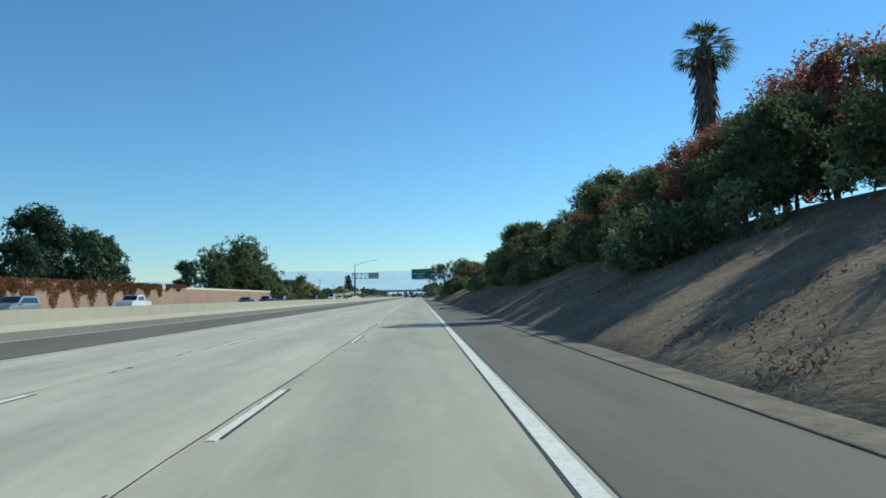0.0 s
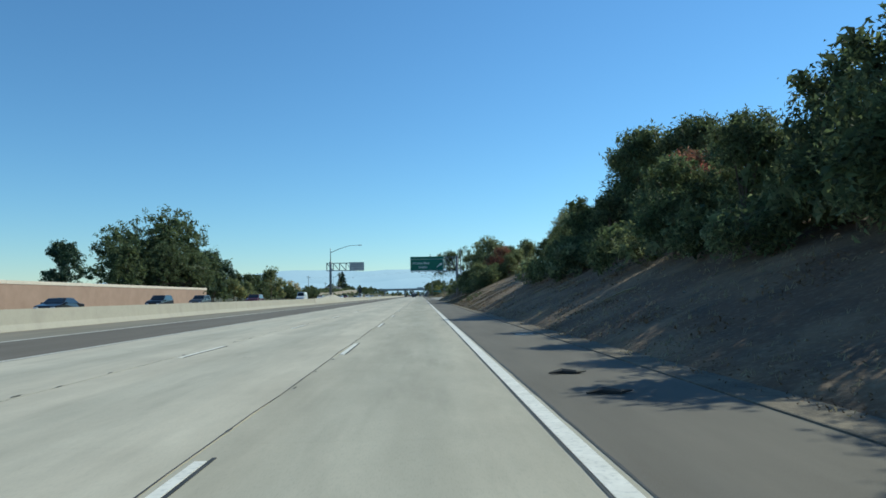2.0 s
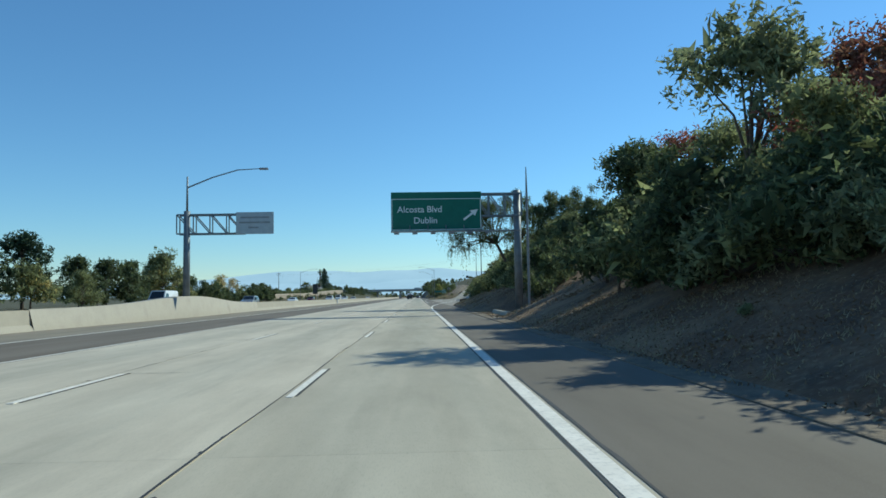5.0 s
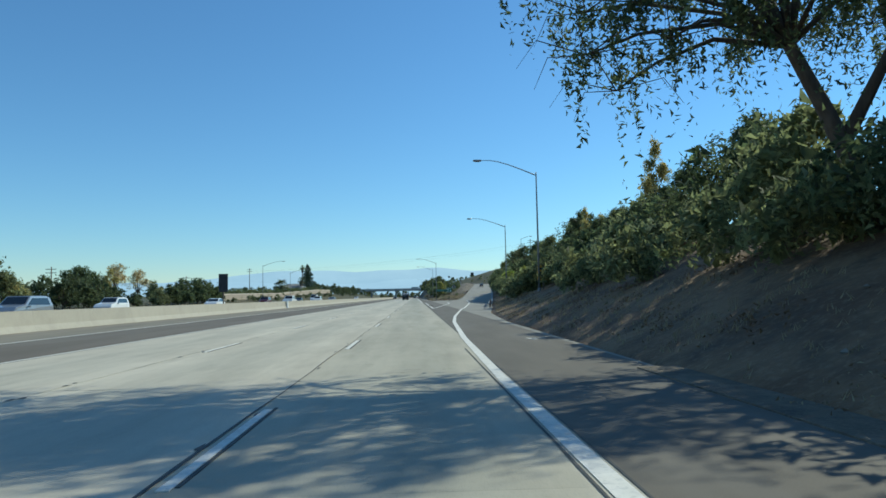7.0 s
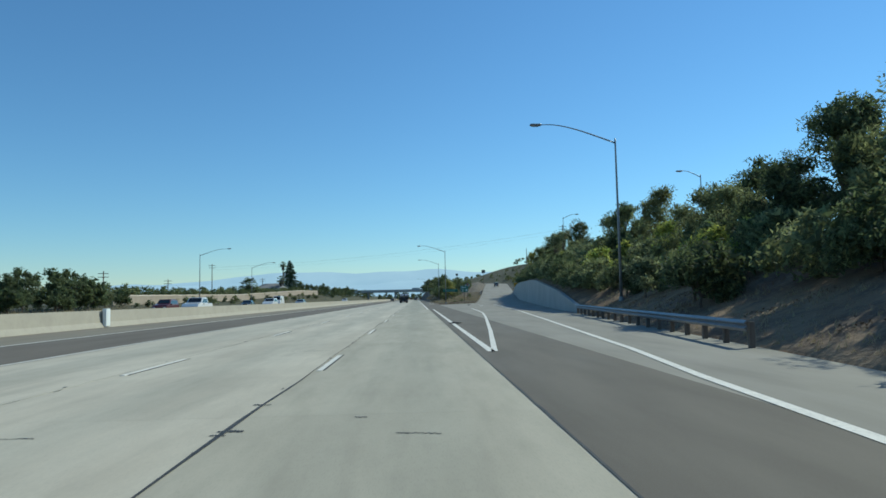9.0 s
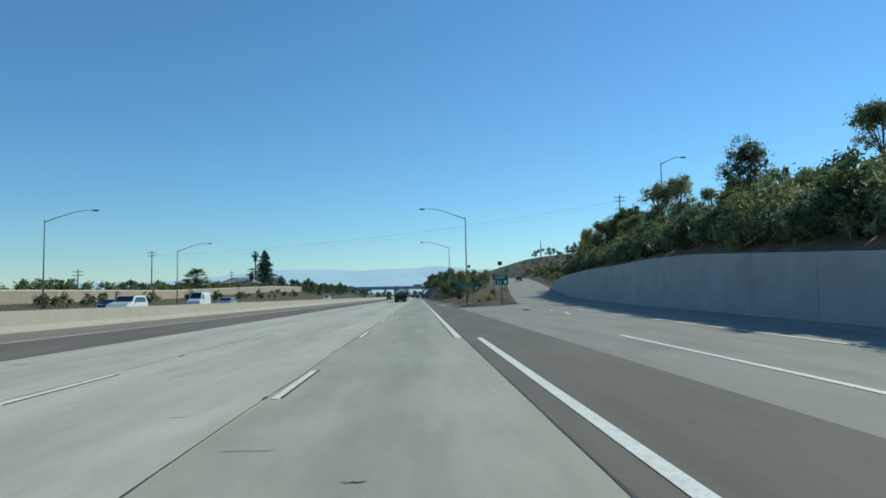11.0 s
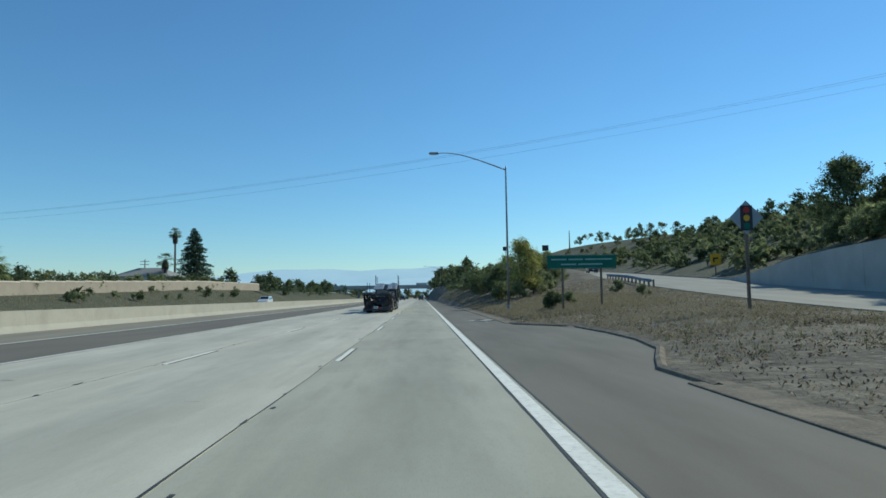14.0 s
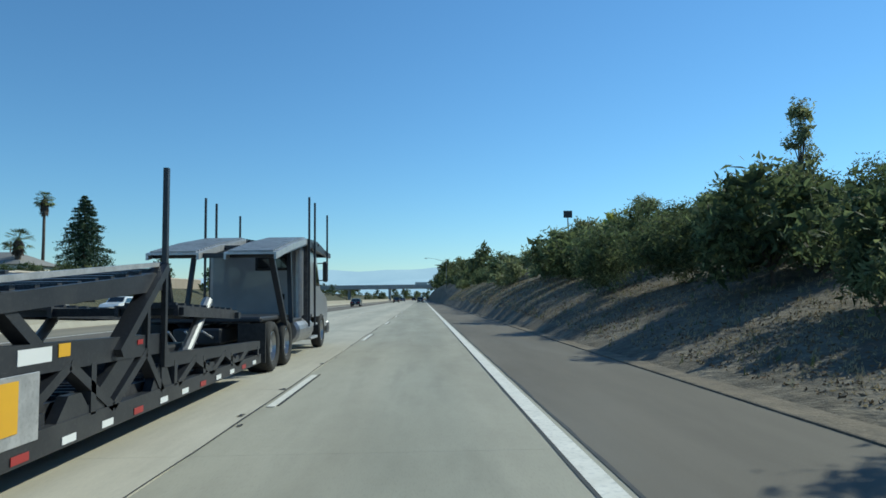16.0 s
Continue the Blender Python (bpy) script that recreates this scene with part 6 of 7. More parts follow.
# dead branches lying on the bank
rb = random.Random(21)
for i in range(34):
    y, d = rb.uniform(22, 222), rb.uniform(0.8, 8.5)
    a, L = rb.uniform(0, 6.283), rb.uniform(0.5, 1.6)
    pts = [(bank_x(y) + d + math.cos(a) * L * u + rb.uniform(-0.1, 0.1), y + math.sin(a) * L * u + rb.uniform(-0.1, 0.1)) for u in (0, 0.35, 0.7, 1)]
    s = Shape().tube([(px, py, ground_z(px, py) + 0.05 + rb.uniform(0, 0.08)) for px, py in pts], [0.04, 0.035, 0.025, 0.01], 6)
    for u in (1, 2):
        px, py = pts[u]
        s.tube([(px, py, ground_z(px, py) + 0.08), (px + rb.uniform(-0.4, 0.4), py + rb.uniform(-0.4, 0.4), ground_z(px, py) + rb.uniform(0.1, 0.3))], [0.02, 0.006], 5)
    tagged(part("fallen_branch", s, M_STRAW), "bleached dead branch lying on the soil bank", "branch", "dead branches on the bank")
# stones and litter on the bank
rr = random.Random(8)
s = Shape()
for i in range(420):
    y = rr.uniform(5, 620)
    if 226 < y < 416:
        continue
    x = (bank_x(y) if y < 226 else 5.0) + rr.uniform(0.1, 5) ** 1.1
    z, q = ground_z(x, y), rr.uniform(0.03, 0.09)
    s.add([(x + q * a * rr.uniform(0.6, 1.2), y + q * b * rr.uniform(0.6, 1.2), z + q * c * 0.7) for a, b, c in ((1, 0, 0), (-1, 0, 0), (0, 1, 0), (0, -1, 0), (0, 0, 1), (0, 0, -1))], [(0, 2, 4), (2, 1, 4), (1, 3, 4), (3, 0, 4), (2, 0, 5), (1, 2, 5), (3, 1, 5), (0, 3, 5)])
tagged(part("loose_stones", s, M_RAMP), "loose pale stones scattered on the bank", "stones", "", "stuff")

# ---- vehicles ----
M_TRK = material("dark_grey_truck_paint", (0.024, 0.0255, 0.031), (0.036, 0.038, 0.045), 1.5, 0.42, metal=0.1, stain=((0.07, 0.07, 0.072), 2.0, 0.5), grain=((0.10, 0.10, 0.10), 30.0, 0.3))
M_TRK2 = material("worn_deck_steel", (0.05, 0.051, 0.058), (0.1, 0.1, 0.107), 6.0, 0.4, metal=0.5, grain=((0.24, 0.23, 0.23), 25.0, 0.5))
M_BRIGHT = material("bright_worn_alloy_deck", (0.56, 0.56, 0.57), (0.4, 0.4, 0.41), 5.0, 0.38, metal=0.45, grain=((0.2, 0.2, 0.2), 30.0, 0.4))
M_CAB = material("grey_cab_paint", (0.24, 0.25, 0.27), (0.28, 0.29, 0.31), 1.5, 0.35, coat=0.4, stain=((0.2, 0.2, 0.21), 0.9, 0.5))
M_CHROME = material("polished_chrome", (0.42, 0.42, 0.44), (0.33, 0.33, 0.35), 5.0, rough=0.42, metal=0.9)
M_RAM = material("grey_hydraulic_steel", (0.26, 0.26, 0.27), (0.34, 0.34, 0.35), 6.0, 0.5, metal=0.35)
M_RIM = material("brushed_alloy_rim", (0.5, 0.5, 0.51), (0.4, 0.4, 0.41), 8.0, 0.3, metal=0.9)
M_TYRE = material("tyre_rubber", (0.018, 0.018, 0.018), (0.035, 0.034, 0.033), 12.0, 0.85)
M_GLASSD = material("dark_tinted_glass", (0.012, 0.014, 0.016), rough=0.06, coat=0.5)
M_TAPER = material("red_reflective_tape", (0.32, 0.03, 0.03), rough=0.4)
M_TAPEW = material("white_reflective_tape", (0.75, 0.75, 0.75), rough=0.4)
M_LAMPR = material("red_tail_lamp_lens", (0.35, 0.015, 0.012), rough=0.2, coat=0.5)
M_LAMPW = material("clear_headlamp_lens", (0.7, 0.72, 0.74), rough=0.1, coat=0.5)


def wheel(parent, x, y, r, width, side, rim_mat=None, dish=0.10):
    """A tyre with a rounded tread, and a dished rim on its outer side."""
    prof = [(0.60, 0.42), (0.86, 0.5), (0.97, 0.42), (1.0, 0.3), (1.0, -0.3), (0.97, -0.42), (0.86, -0.5), (0.60, -0.42)]
    n, vs, fs = 28, [], []
    for i in range(n):
        a = 2 * math.pi * i / n
        vs += [(x + width * w, y + r * q * math.cos(a), r + r * q * math.sin(a)) for q, w in prof]
    m = len(prof)
    for i in range(n):
        k = (i + 1) % n
        fs += [(i * m + j, i * m + (j + 1) % m, k * m + (j + 1) % m, k * m + j) for j in range(m)]
    tyre = part("wheel", Shape().add(vs, fs), M_TYRE, parent, smooth=True)
    o = x + side * width * 0.4
    s, n = Shape(), 24
    rings = [(0.62, 0.0), (0.57, 0.01), (0.52, -dish), (0.28, -dish * 0.9), (0.24, -dish * 0.4), (0.12, -dish * 0.3)]
    vs = []
    for q, d in rings:
        vs += [(o + side * d, y + r * q * math.cos(2 * math.pi * i / n), r + r * q * math.sin(2 * math.pi * i / n)) for i in range(n)]
    fs = [(k * n + i, k * n + (i + 1) % n, (k + 1) * n + (i + 1) % n, (k + 1) * n + i) for k in range(len(rings) - 1) for i in range(n)] + [tuple((len(rings) - 1) * n + i for i in range(n))]
    part("rim", s.add(vs, fs), rim_mat or M_RIM, tyre, "bright dished wheel rim", smooth=False)
    nuts = Shape()
    for i in range(8):
        a = 2 * math.pi * i / 8
        c = (o - side * dish * 0.9, y + r * 0.36 * math.cos(a), r + r * 0.36 * math.sin(a))
        nuts.tube([c, (c[0] + side * 0.03, c[1], c[2])], 0.02 * r / 0.5, 6)
    part("nuts", nuts, M_CHROME, tyre)


def track(parent, x0, x1, pts, rungs=0.22, mat=None, label="ribbed steel wheel track"):
    """A wheel track: a folded channel along (y, z) points with raised rungs."""
    prof = [(x0 - 0.03, -0.14), (x0 - 0.03, 0.0), (x1 + 0.03, 0.0), (x1 + 0.03, -0.14), (x1 - 0.02, -0.14), (x1 - 0.02, -0.04), (x0 + 0.02, -0.04), (x0 + 0.02, -0.14)]
    vs = [(px, py, pz + dz) for py, pz in pts for px, dz in prof]
    fs = [(8 * i + j, 8 * i + (j + 1) % 8, 8 * i + 8 + (j + 1) % 8, 8 * i + 8 + j) for i in range(len(pts) - 1) for j in range(8)]
    fs += [tuple(range(8))[::-1], tuple(range(8 * len(pts) - 8, 8 * len(pts)))]
    t = part("track", Shape().add(vs, fs), mat or M_TRK2, parent, label)
    me = Shape().box(x0 + 0.04, -0.035, 0.002, x1 - 0.04, 0.035, 0.04).mesh("rung", mat or M_TRK2)
    for (ya, za), (yb, zb) in zip(pts, pts[1:]):
        m = max(1, int(abs(yb - ya) / rungs))
        for i in range(m):
            f = (i + 0.5) / m
            ob = new("rung", me)
            ob.parent = t
            ob.matrix_basis = pose(0, ya + (yb - ya) * f, za + (zb - za) * f, math.degrees(math.atan2(zb - za, yb - ya)))
    return t


def car_carrier(x, y):
    ct = thing("car_carrier_truck", "empty dark grey car-carrier truck with raised loading decks on the lane", "truck", (x, y, 0))
    for sd in (-1, 1):
        o = 1.22 * sd
        # lower beam and upper rail of the side frame
        s = Shape().prism([(1.75, 0.24), (9.5, 0.30), (9.5, 0.46), (1.75, 0.46)], "x", o - 0.06, o + 0.06)
        part("lower_beam", s, M_TRK, ct)
        s = Shape().prism([(-3.05, 0.40), (-1.0, 0.98), (-0.75, 1.30), (-0.55, 1.36), (1.55, 1.36), (1.75, 1.2), (2.0, 1.14), (4.95, 1.08), (5.1, 0.84), (9.45, 0.70), (9.45, 0.56), (5.0, 0.68), (4.85, 0.86), (1.95, 0.90), (1.65, 0.98), (1.45, 1.12), (-0.45, 1.12), (-0.75, 0.82), (-2.9, 0.26)], "x", o - 0.055, o + 0.055)
        part("upper_rail", s, M_TRK, ct, "deep grey side rail arching over the wheels")
        for a, za, b, zb in ((2.0, 0.44, 2.9, 0.92), (2.9, 0.92, 3.7, 0.44), (3.7, 0.44, 4.45, 0.9), (4.45, 0.9, 4.9, 0.44), (5.4, 0.44, 6.0, 0.7), (6.0, 0.7, 6.7, 0.44), (6.7, 0.44, 7.3, 0.66), (7.3, 0.66, 8.0, 0.42), (8.0, 0.42, 8.6, 0.62), (4.9, 0.44, 4.9, 0.95), (5.3, 0.44, 5.3, 0.74), (6.35, 0.44, 6.35, 0.7), (7.65, 0.42, 7.65, 0.64), (9.3, 0.42, 9.3, 0.62), (2.0, 0.44, 2.0, 0.95), (3.3, 0.44, 3.3, 0.9)):
            part("frame_strut", Shape().beam((o, a, za), (o, b, zb), 0.09, 0.12, up=(1, 0, 0)), M_TRK, ct)
        part("gusset_plate", Shape().prism([(3.1, 0.44), (3.5, 0.44), (4.2, 0.88), (3.8, 0.88)], "x", o - 0.045, o + 0.045), M_TRK, ct)
        part("gusset_plate", Shape().prism([(1.7, 0.24), (2.1, 0.24), (2.1, 1.0), (1.7, 1.0)], "x", o - 0.05, o + 0.05), M_TRK, ct)
        for a, w, h in ((4.9, 0.32, 0.3), (3.0, 0.3, 0.22), (6.7, 0.22, 0.14), (8.0, 0.2, 0.12)):
            part("gusset_plate", Shape().prism([(a - w, 0.44), (a + w, 0.44), (a + w * 0.35, 0.44 + h), (a - w * 0.35, 0.44 + h)], "x", o - 0.048, o + 0.048), M_TRK, ct)
        # rear: lower rail of the ramp and its struts
        s = Shape().beam((o, -3.05, 0.33), (o, -0.65, 0.36), 0.1, 0.14).beam((o, -2.0, 0.36), (o, -2.0, 0.66), 0.08).beam((o, -1.3, 0.36), (o, -1.3, 0.86), 0.08).beam((o, -2.7, 0.36), (o, -2.0, 0.66), 0.07)
        part("ramp_rail", s, M_TRK, ct)
        track(ct, min(sd * 0.42, sd * 1.1), max(sd * 0.42, sd * 1.1), [(-3.15, 0.40), (-2.3, 0.62), (-1.2, 0.98), (-0.4, 1.12)], 0.17, M_TRK2, "ribbed loading ramp")
        track(ct, min(sd * 0.42, sd * 1.1), max(sd * 0.42, sd * 1.1), [(-0.4, 1.12), (1.6, 1.12), (2.6, 0.62), (6.5, 0.5), (9.2, 0.55)], 0.3, M_TRK2, "ribbed lower deck track")
        part("fender", Shape().prism([(-0.62, 0.62), (-0.55, 1.05), (-0.2, 1.12), (1.4, 1.12), (1.75, 1.05), (1.8, 0.62), (1.86, 0.62), (1.82, 1.09), (1.45, 1.17), (-0.25, 1.17), (-0.62, 1.1), (-0.68, 0.62)], "x", min(sd * 0.7, sd * 1.28), max(sd * 0.7, sd * 1.28)), M_TRK, ct)
        # arms that lift the upper rear deck
        part("lift_arm", Shape().beam((1.26 * sd, -0.85, 0.34), (1.26 * sd, -2.75, 1.85), 0.12, 0.2, up=(1, 0, 0)), M_TRK, ct, "long slanting lift arm")
        part("lift_cylinder", Shape().tube([(1.1 * sd, -1.05, 0.55), (1.1 * sd, -1.6, 0.98)], 0.06, 10), M_RAM, ct, "silver hydraulic ram")
        part("lift_cylinder", Shape().tube([(0.95 * sd, 0.9, 1.2), (0.95 * sd, 0.2, 1.75)], 0.07, 10), M_RAM, ct, "silver hydraulic ram")
        part("lift_cylinder", Shape().tube([(1.05 * sd, 6.2, 0.72), (1.05 * sd, 7.15, 1.45)], 0.075, 10).tube([(1.05 * sd, 5.9, 0.45), (1.05 * sd, 6.25, 0.76)], 0.1, 10), M_RAM, ct, "silver hydraulic ram")
        # upper decks
        track(ct, min(sd * 0.38, sd * 1.24), max(sd * 0.38, sd * 1.24), [(-4.25, 1.86), (-2.6, 1.93), (-0.4, 1.86), (1.55, 1.76)], 0.3, M_TRK2, "ribbed upper deck track")
        track(ct, min(sd * 0.38, sd * 1.24), max(sd * 0.38, sd * 1.24), [(1.7, 1.52), (3.0, 1.58), (4.9, 1.80)], 0.3, M_TRK2, "ribbed upper deck track")
        track(ct, min(sd * 0.42, sd * 1.15), max(sd * 0.42, sd * 1.15), [(5.6, 1.40), (8.3, 1.28)], 0.3, M_TRK2, "short middle deck flap")
        s = Shape().prism([(-4.2, 1.70), (-2.5, 1.62), (1.5, 1.55), (1.5, 1.72), (-2.5, 1.84), (-4.2, 1.80)], "x", sd * 1.26 - 0.03, sd * 1.26 + 0.03).prism([(1.7, 1.36), (4.9, 1.58), (4.9, 1.78), (1.7, 1.5)], "x", sd * 1.26 - 0.03, sd * 1.26 + 0.03)
        part("deck_girder", s, M_TRK, ct)
        part("deck_edge", Shape().beam((1.24 * sd, 1.7, 1.6), (1.24 * sd, 4.9, 1.88), 0.05, 0.05), M_BRIGHT, ct, "worn bright deck edge")
        # posts
        part("post", Shape().beam((1.3 * sd, 1.5, 1.25), (1.3 * sd, 1.62, 2.98), 0.055, 0.06), M_TRK, ct)
        part("post", Shape().beam((1.3 * sd, 4.85, 0.7), (1.3 * sd, 4.85, 3.0), 0.055, 0.065), M_TRK, ct)
        part("post_brace", Shape().beam((1.26 * sd, 3.7, 0.95), (1.26 * sd, 4.85, 1.85), 0.1, 0.18, up=(1, 0, 0)), M_TRK, ct)
        part("post_brace", Shape().beam((1.26 * sd, 4.45, 0.95), (1.26 * sd, 4.45, 1.5), 0.07), M_TRK, ct)
        for p, q in (((0.5, 1.25), (-0.2, 1.8)), ((2.6, 1.0), (1.9, 1.5))):
            part("post_brace", Shape().beam((1.2 * sd, *p), (1.2 * sd, *q), 0.1, 0.14, up=(1, 0, 0)), M_TRK, ct)
        for yy, top in ((14.35, 4.12), (15.25, 4.1), (17.6, 4.05)):
            part("post", Shape().beam((1.34 * sd, yy, 0.75 if yy < 15.5 else 2.5), (1.34 * sd, yy, top), 0.05, 0.055), M_TRK, ct)
        part("post", Shape().box(1.2 * sd - 0.09, 14.5, 0.55, 1.2 * sd + 0.09, 14.8, 2.95, 0.02), M_TRK2, ct, "broad upright beside the sleeper")
        part("post", Shape().beam((1.22 * sd, 11.9, 0.9), (1.1 * sd, 11.0, 2.45), 0.1, 0.12, up=(1, 0, 0)), M_TRK, ct)
        part("post", Shape().beam((1.22 * sd, 12.6, 0.9), (1.1 * sd, 12.9, 2.7), 0.09, 0.1, up=(1, 0, 0)), M_TRK, ct)
        track(ct, min(sd * 0.28, sd * 1.28), max(sd * 0.28, sd * 1.28), [(10.6, 2.42), (12.2, 2.72), (14.2, 3.02)], 0.16, M_BRIGHT, "bright ribbed flap over the cab")
        track(ct, min(sd * 0.38, sd * 1.2), max(sd * 0.38, sd * 1.2), [(14.2, 3.02), (16.4, 3.12), (18.6, 2.92)], 0.3, M_TRK2, "ribbed track over the cab roof")
        part("head_rack_rail", Shape().beam((1.26 * sd, 10.8, 2.40), (1.26 * sd, 14.3, 2.92), 0.09, 0.12).beam((1.26 * sd, 14.3, 2.92), (1.26 * sd, 18.6, 2.84), 0.09, 0.14), M_TRK, ct)
        # reflective tape and plates on the side
        for i, (a, z) in enumerate(((-0.35, 1.22), (0.05, 1.24), (0.5, 1.26), (0.95, 1.26), (1.35, 1.24), (-0.75, 1.02), (-1.3, 0.84))):
            part("reflective_tape", Shape().box(o + sd * 0.056, a, z - 0.05, o + sd * 0.062, a + 0.36, z + 0.05), M_TAPEW if i % 2 else M_TAPER, ct)
        for i in range(11):
            a = 2.1 + i * 0.68
            part("reflective_tape", Shape().box(o + sd * 0.062, a, 0.27 + 0.005 * i, o + sd * 0.068, a + 0.22, 0.335 + 0.005 * i), M_TAPEW if i % 3 else M_TAPER, ct)
        part("side_marker", Shape().box(o + sd * 0.056, 0.1, 1.14, o + sd * 0.064, 0.42, 1.24, 0.003), M_TAPEW, ct)
        part("side_marker", Shape().box(o + sd * 0.056, 4.2, 1.0, o + sd * 0.064, 4.33, 1.05), M_TAPER, ct)
        part("placard", Shape().box(o + sd * 0.063, 1.72, 0.40, o + sd * 0.075, 2.42, 0.92, 0.004), M_BRIGHT, ct, "white placard holder")
        part("placard", Shape().box(o + sd * 0.077, 1.84, 0.5, o + sd * 0.083, 2.14, 0.88), M_YEL, ct, "yellow warning placard")
        part("label_plate", Shape().box(o + sd * 0.056, 2.15, 0.98, o + sd * 0.062, 2.6, 1.10), M_TAPEW, ct, "white label plate")
        part("label_plate", Shape().box(o + sd * 0.056, 2.7, 1.0, o + sd * 0.062, 2.88, 1.11), M_YEL, ct)
        part("side_guard", Shape().tube([(1.32 * sd, -0.1, 0.62), (1.32 * sd, 1.75, 0.66)], 0.025, 6), M_STEEL, ct, "thin guard rod across the wheels")
        for yy in (0.0, 1.24):
            wheel(ct, 1.02 * sd, yy, 0.5, 0.5, sd)
        for yy in (10.75, 12.1):
            wheel(ct, 1.0 * sd, yy, 0.51, 0.52, sd)
        wheel(ct, 1.05 * sd, 17.55, 0.51, 0.3, sd)
        part("mud_flap", Shape().box(min(0.72 * sd, 1.25 * sd), 9.98, 0.25, max(0.72 * sd, 1.25 * sd), 10.02, 1.0), M_TYRE, ct)
        part("fuel_tank", Shape().tube([(1.0 * sd, 13.2, 0.68), (1.0 * sd, 13.25, 0.68), (1.0 * sd, 15.2, 0.68), (1.0 * sd, 15.25, 0.68)], [0.24, 0.31, 0.31, 0.24], 20), M_CHROME, ct, "bright cylindrical fuel tank")
        part("mirror", Shape().box(1.42 * sd - 0.06, 16.5, 1.95, 1.42 * sd + 0.09, 16.62, 2.55, 0.04).beam((1.2 * sd, 16.6, 2.5), (1.42 * sd, 16.56, 2.5), 0.03).beam((1.2 * sd, 16.6, 2.0), (1.42 * sd, 16.56, 2.0), 0.03), M_TRK, ct)
        part("steps", Shape().box(min(0.95 * sd, 1.22 * sd), 15.4, 0.35, max(0.95 * sd, 1.22 * sd), 16.5, 0.42, 0.01).box(min(0.95 * sd, 1.22 * sd), 15.45, 0.72, max(0.95 * sd, 1.22 * sd), 16.5, 0.78, 0.01), M_BRIGHT, ct)
        part("tail_lamp", Shape().box(0.3 * sd - 0.11, -3.2, 0.44, 0.3 * sd + 0.11, -3.14, 0.54, 0.01), M_LAMPR, ct)
    for yy, z in ((-2.9, 0.36), (-0.5, 0.9), (1.6, 0.9), (2.6, 0.5), (4.0, 0.4), (5.5, 0.4), (7.0, 0.4), (8.6, 0.4), (9.3, 0.45)):
        part("cross_member", Shape().beam((-1.2, yy, z), (1.2, yy, z), 0.14, 0.12), M_TRK, ct)
    for yy, z in ((-4.1, 1.76), (-2.7, 1.78), (-1.4, 1.76), (0.0, 1.72), (1.5, 1.66), (1.8, 1.44), (3.3, 1.5), (4.85, 1.7), (5.7, 1.32), (8.2, 1.2)):
        part("cross_member", Shape().beam((-1.24, yy, z), (1.24, yy, z), 0.12, 0.1), M_TRK, ct)
    for yy, z in ((10.9, 2.38), (12.4, 2.66), (14.3, 2.94), (16.5, 3.0), (18.5, 2.84)):
        part("cross_member", Shape().beam((-1.26, yy, z), (1.26, yy, z), 0.1, 0.1), M_TRK, ct)
    part("rear_bumper", Shape().box(-1.28, -3.22, 0.24, 1.28, -3.08, 0.42, 0.02).box(0.95, -3.3, 0.16, 1.3, -3.0, 0.46, 0.02).box(-1.3, -3.3, 0.16, -0.95, -3.0, 0.46, 0.02), M_TRK, ct)
    pl = part("number_plate", Shape().box(-0.32, -3.24, 0.43, 0.1, -3.225, 0.64, 0.005), M_TAPEW, ct, "pale plate with unreadable marks")
    part("plate_bar", Shape().box(-0.26, -3.245, 0.5, 0.04, -3.241, 0.57), M_STEEL, pl)
    part("spine", Shape().prism([(-0.4, 0.75), (1.8, 0.75), (2.6, 0.35), (9.3, 0.35), (9.3, 0.5), (2.7, 0.5), (2.0, 0.98), (-0.4, 0.98)], "x", -0.4, 0.4), M_TRK, ct)
    for yy in (0.0, 1.24, 10.75, 12.1, 17.55):
        part("axle", Shape().tube([(-0.95, yy, 0.5), (0.95, yy, 0.5)], 0.09, 8), M_TRK, ct)
    part("toolbox", Shape().box(-0.9, 5.6, 0.52, 0.9, 6.9, 0.86, 0.03), M_TRK, ct)
    for k in range(3):
        hoses = Shape().tube([(-0.3 + 0.3 * k, 9.2, 0.9), (-0.3 + 0.3 * k, 9.8, 0.55 + 0.1 * k), (-0.25 + 0.3 * k, 10.4, 0.9), (-0.2 + 0.3 * k, 11.0, 1.1)], 0.022, 6)
        part("hose", hoses, M_BRIGHT, ct, "looped air hose")
    part("chassis", Shape().box(-0.45, 9.8, 0.62, 0.45, 18.4, 0.92, 0.03).box(-1.15, 10.05, 1.02, 1.15, 12.8, 1.12, 0.03), M_TRK, ct)
    part("deck_plate", Shape().box(-1.2, 12.9, 0.9, 1.2, 14.1, 1.0, 0.02), M_TRK2, ct)
    # sleeper and cab
    sl = part("sleeper", Shape().box(-1.17, 14.15, 0.95, 1.17, 16.0, 2.88, 0.1), M_CAB, ct, "grey sleeper cab with a rounded dark rear window")
    win = Shape().box(0.05, 14.12, 2.25, 0.85, 14.16, 2.62, 0.015)
    part("window", win, M_GLASSD, sl)
    part("window_frame", Shape().box(0.0, 14.13, 2.2, 0.9, 14.152, 2.67, 0.01), M_BLACK, sl)
    part("hatch", Shape().box(0.55, 14.125, 1.45, 0.75, 14.155, 1.6, 0.01), M_BLACK, sl)
    cab = part("cab", Shape().prism([(16.0, 0.95), (16.0, 2.88), (16.7, 2.72), (17.45, 1.75), (18.75, 1.5), (18.95, 1.2), (18.95, 0.6), (18.2, 0.6), (18.1, 0.95), (17.0, 0.95)], "x", -1.15, 1.15), M_CAB, ct, "grey tractor cab and sloping bonnet")
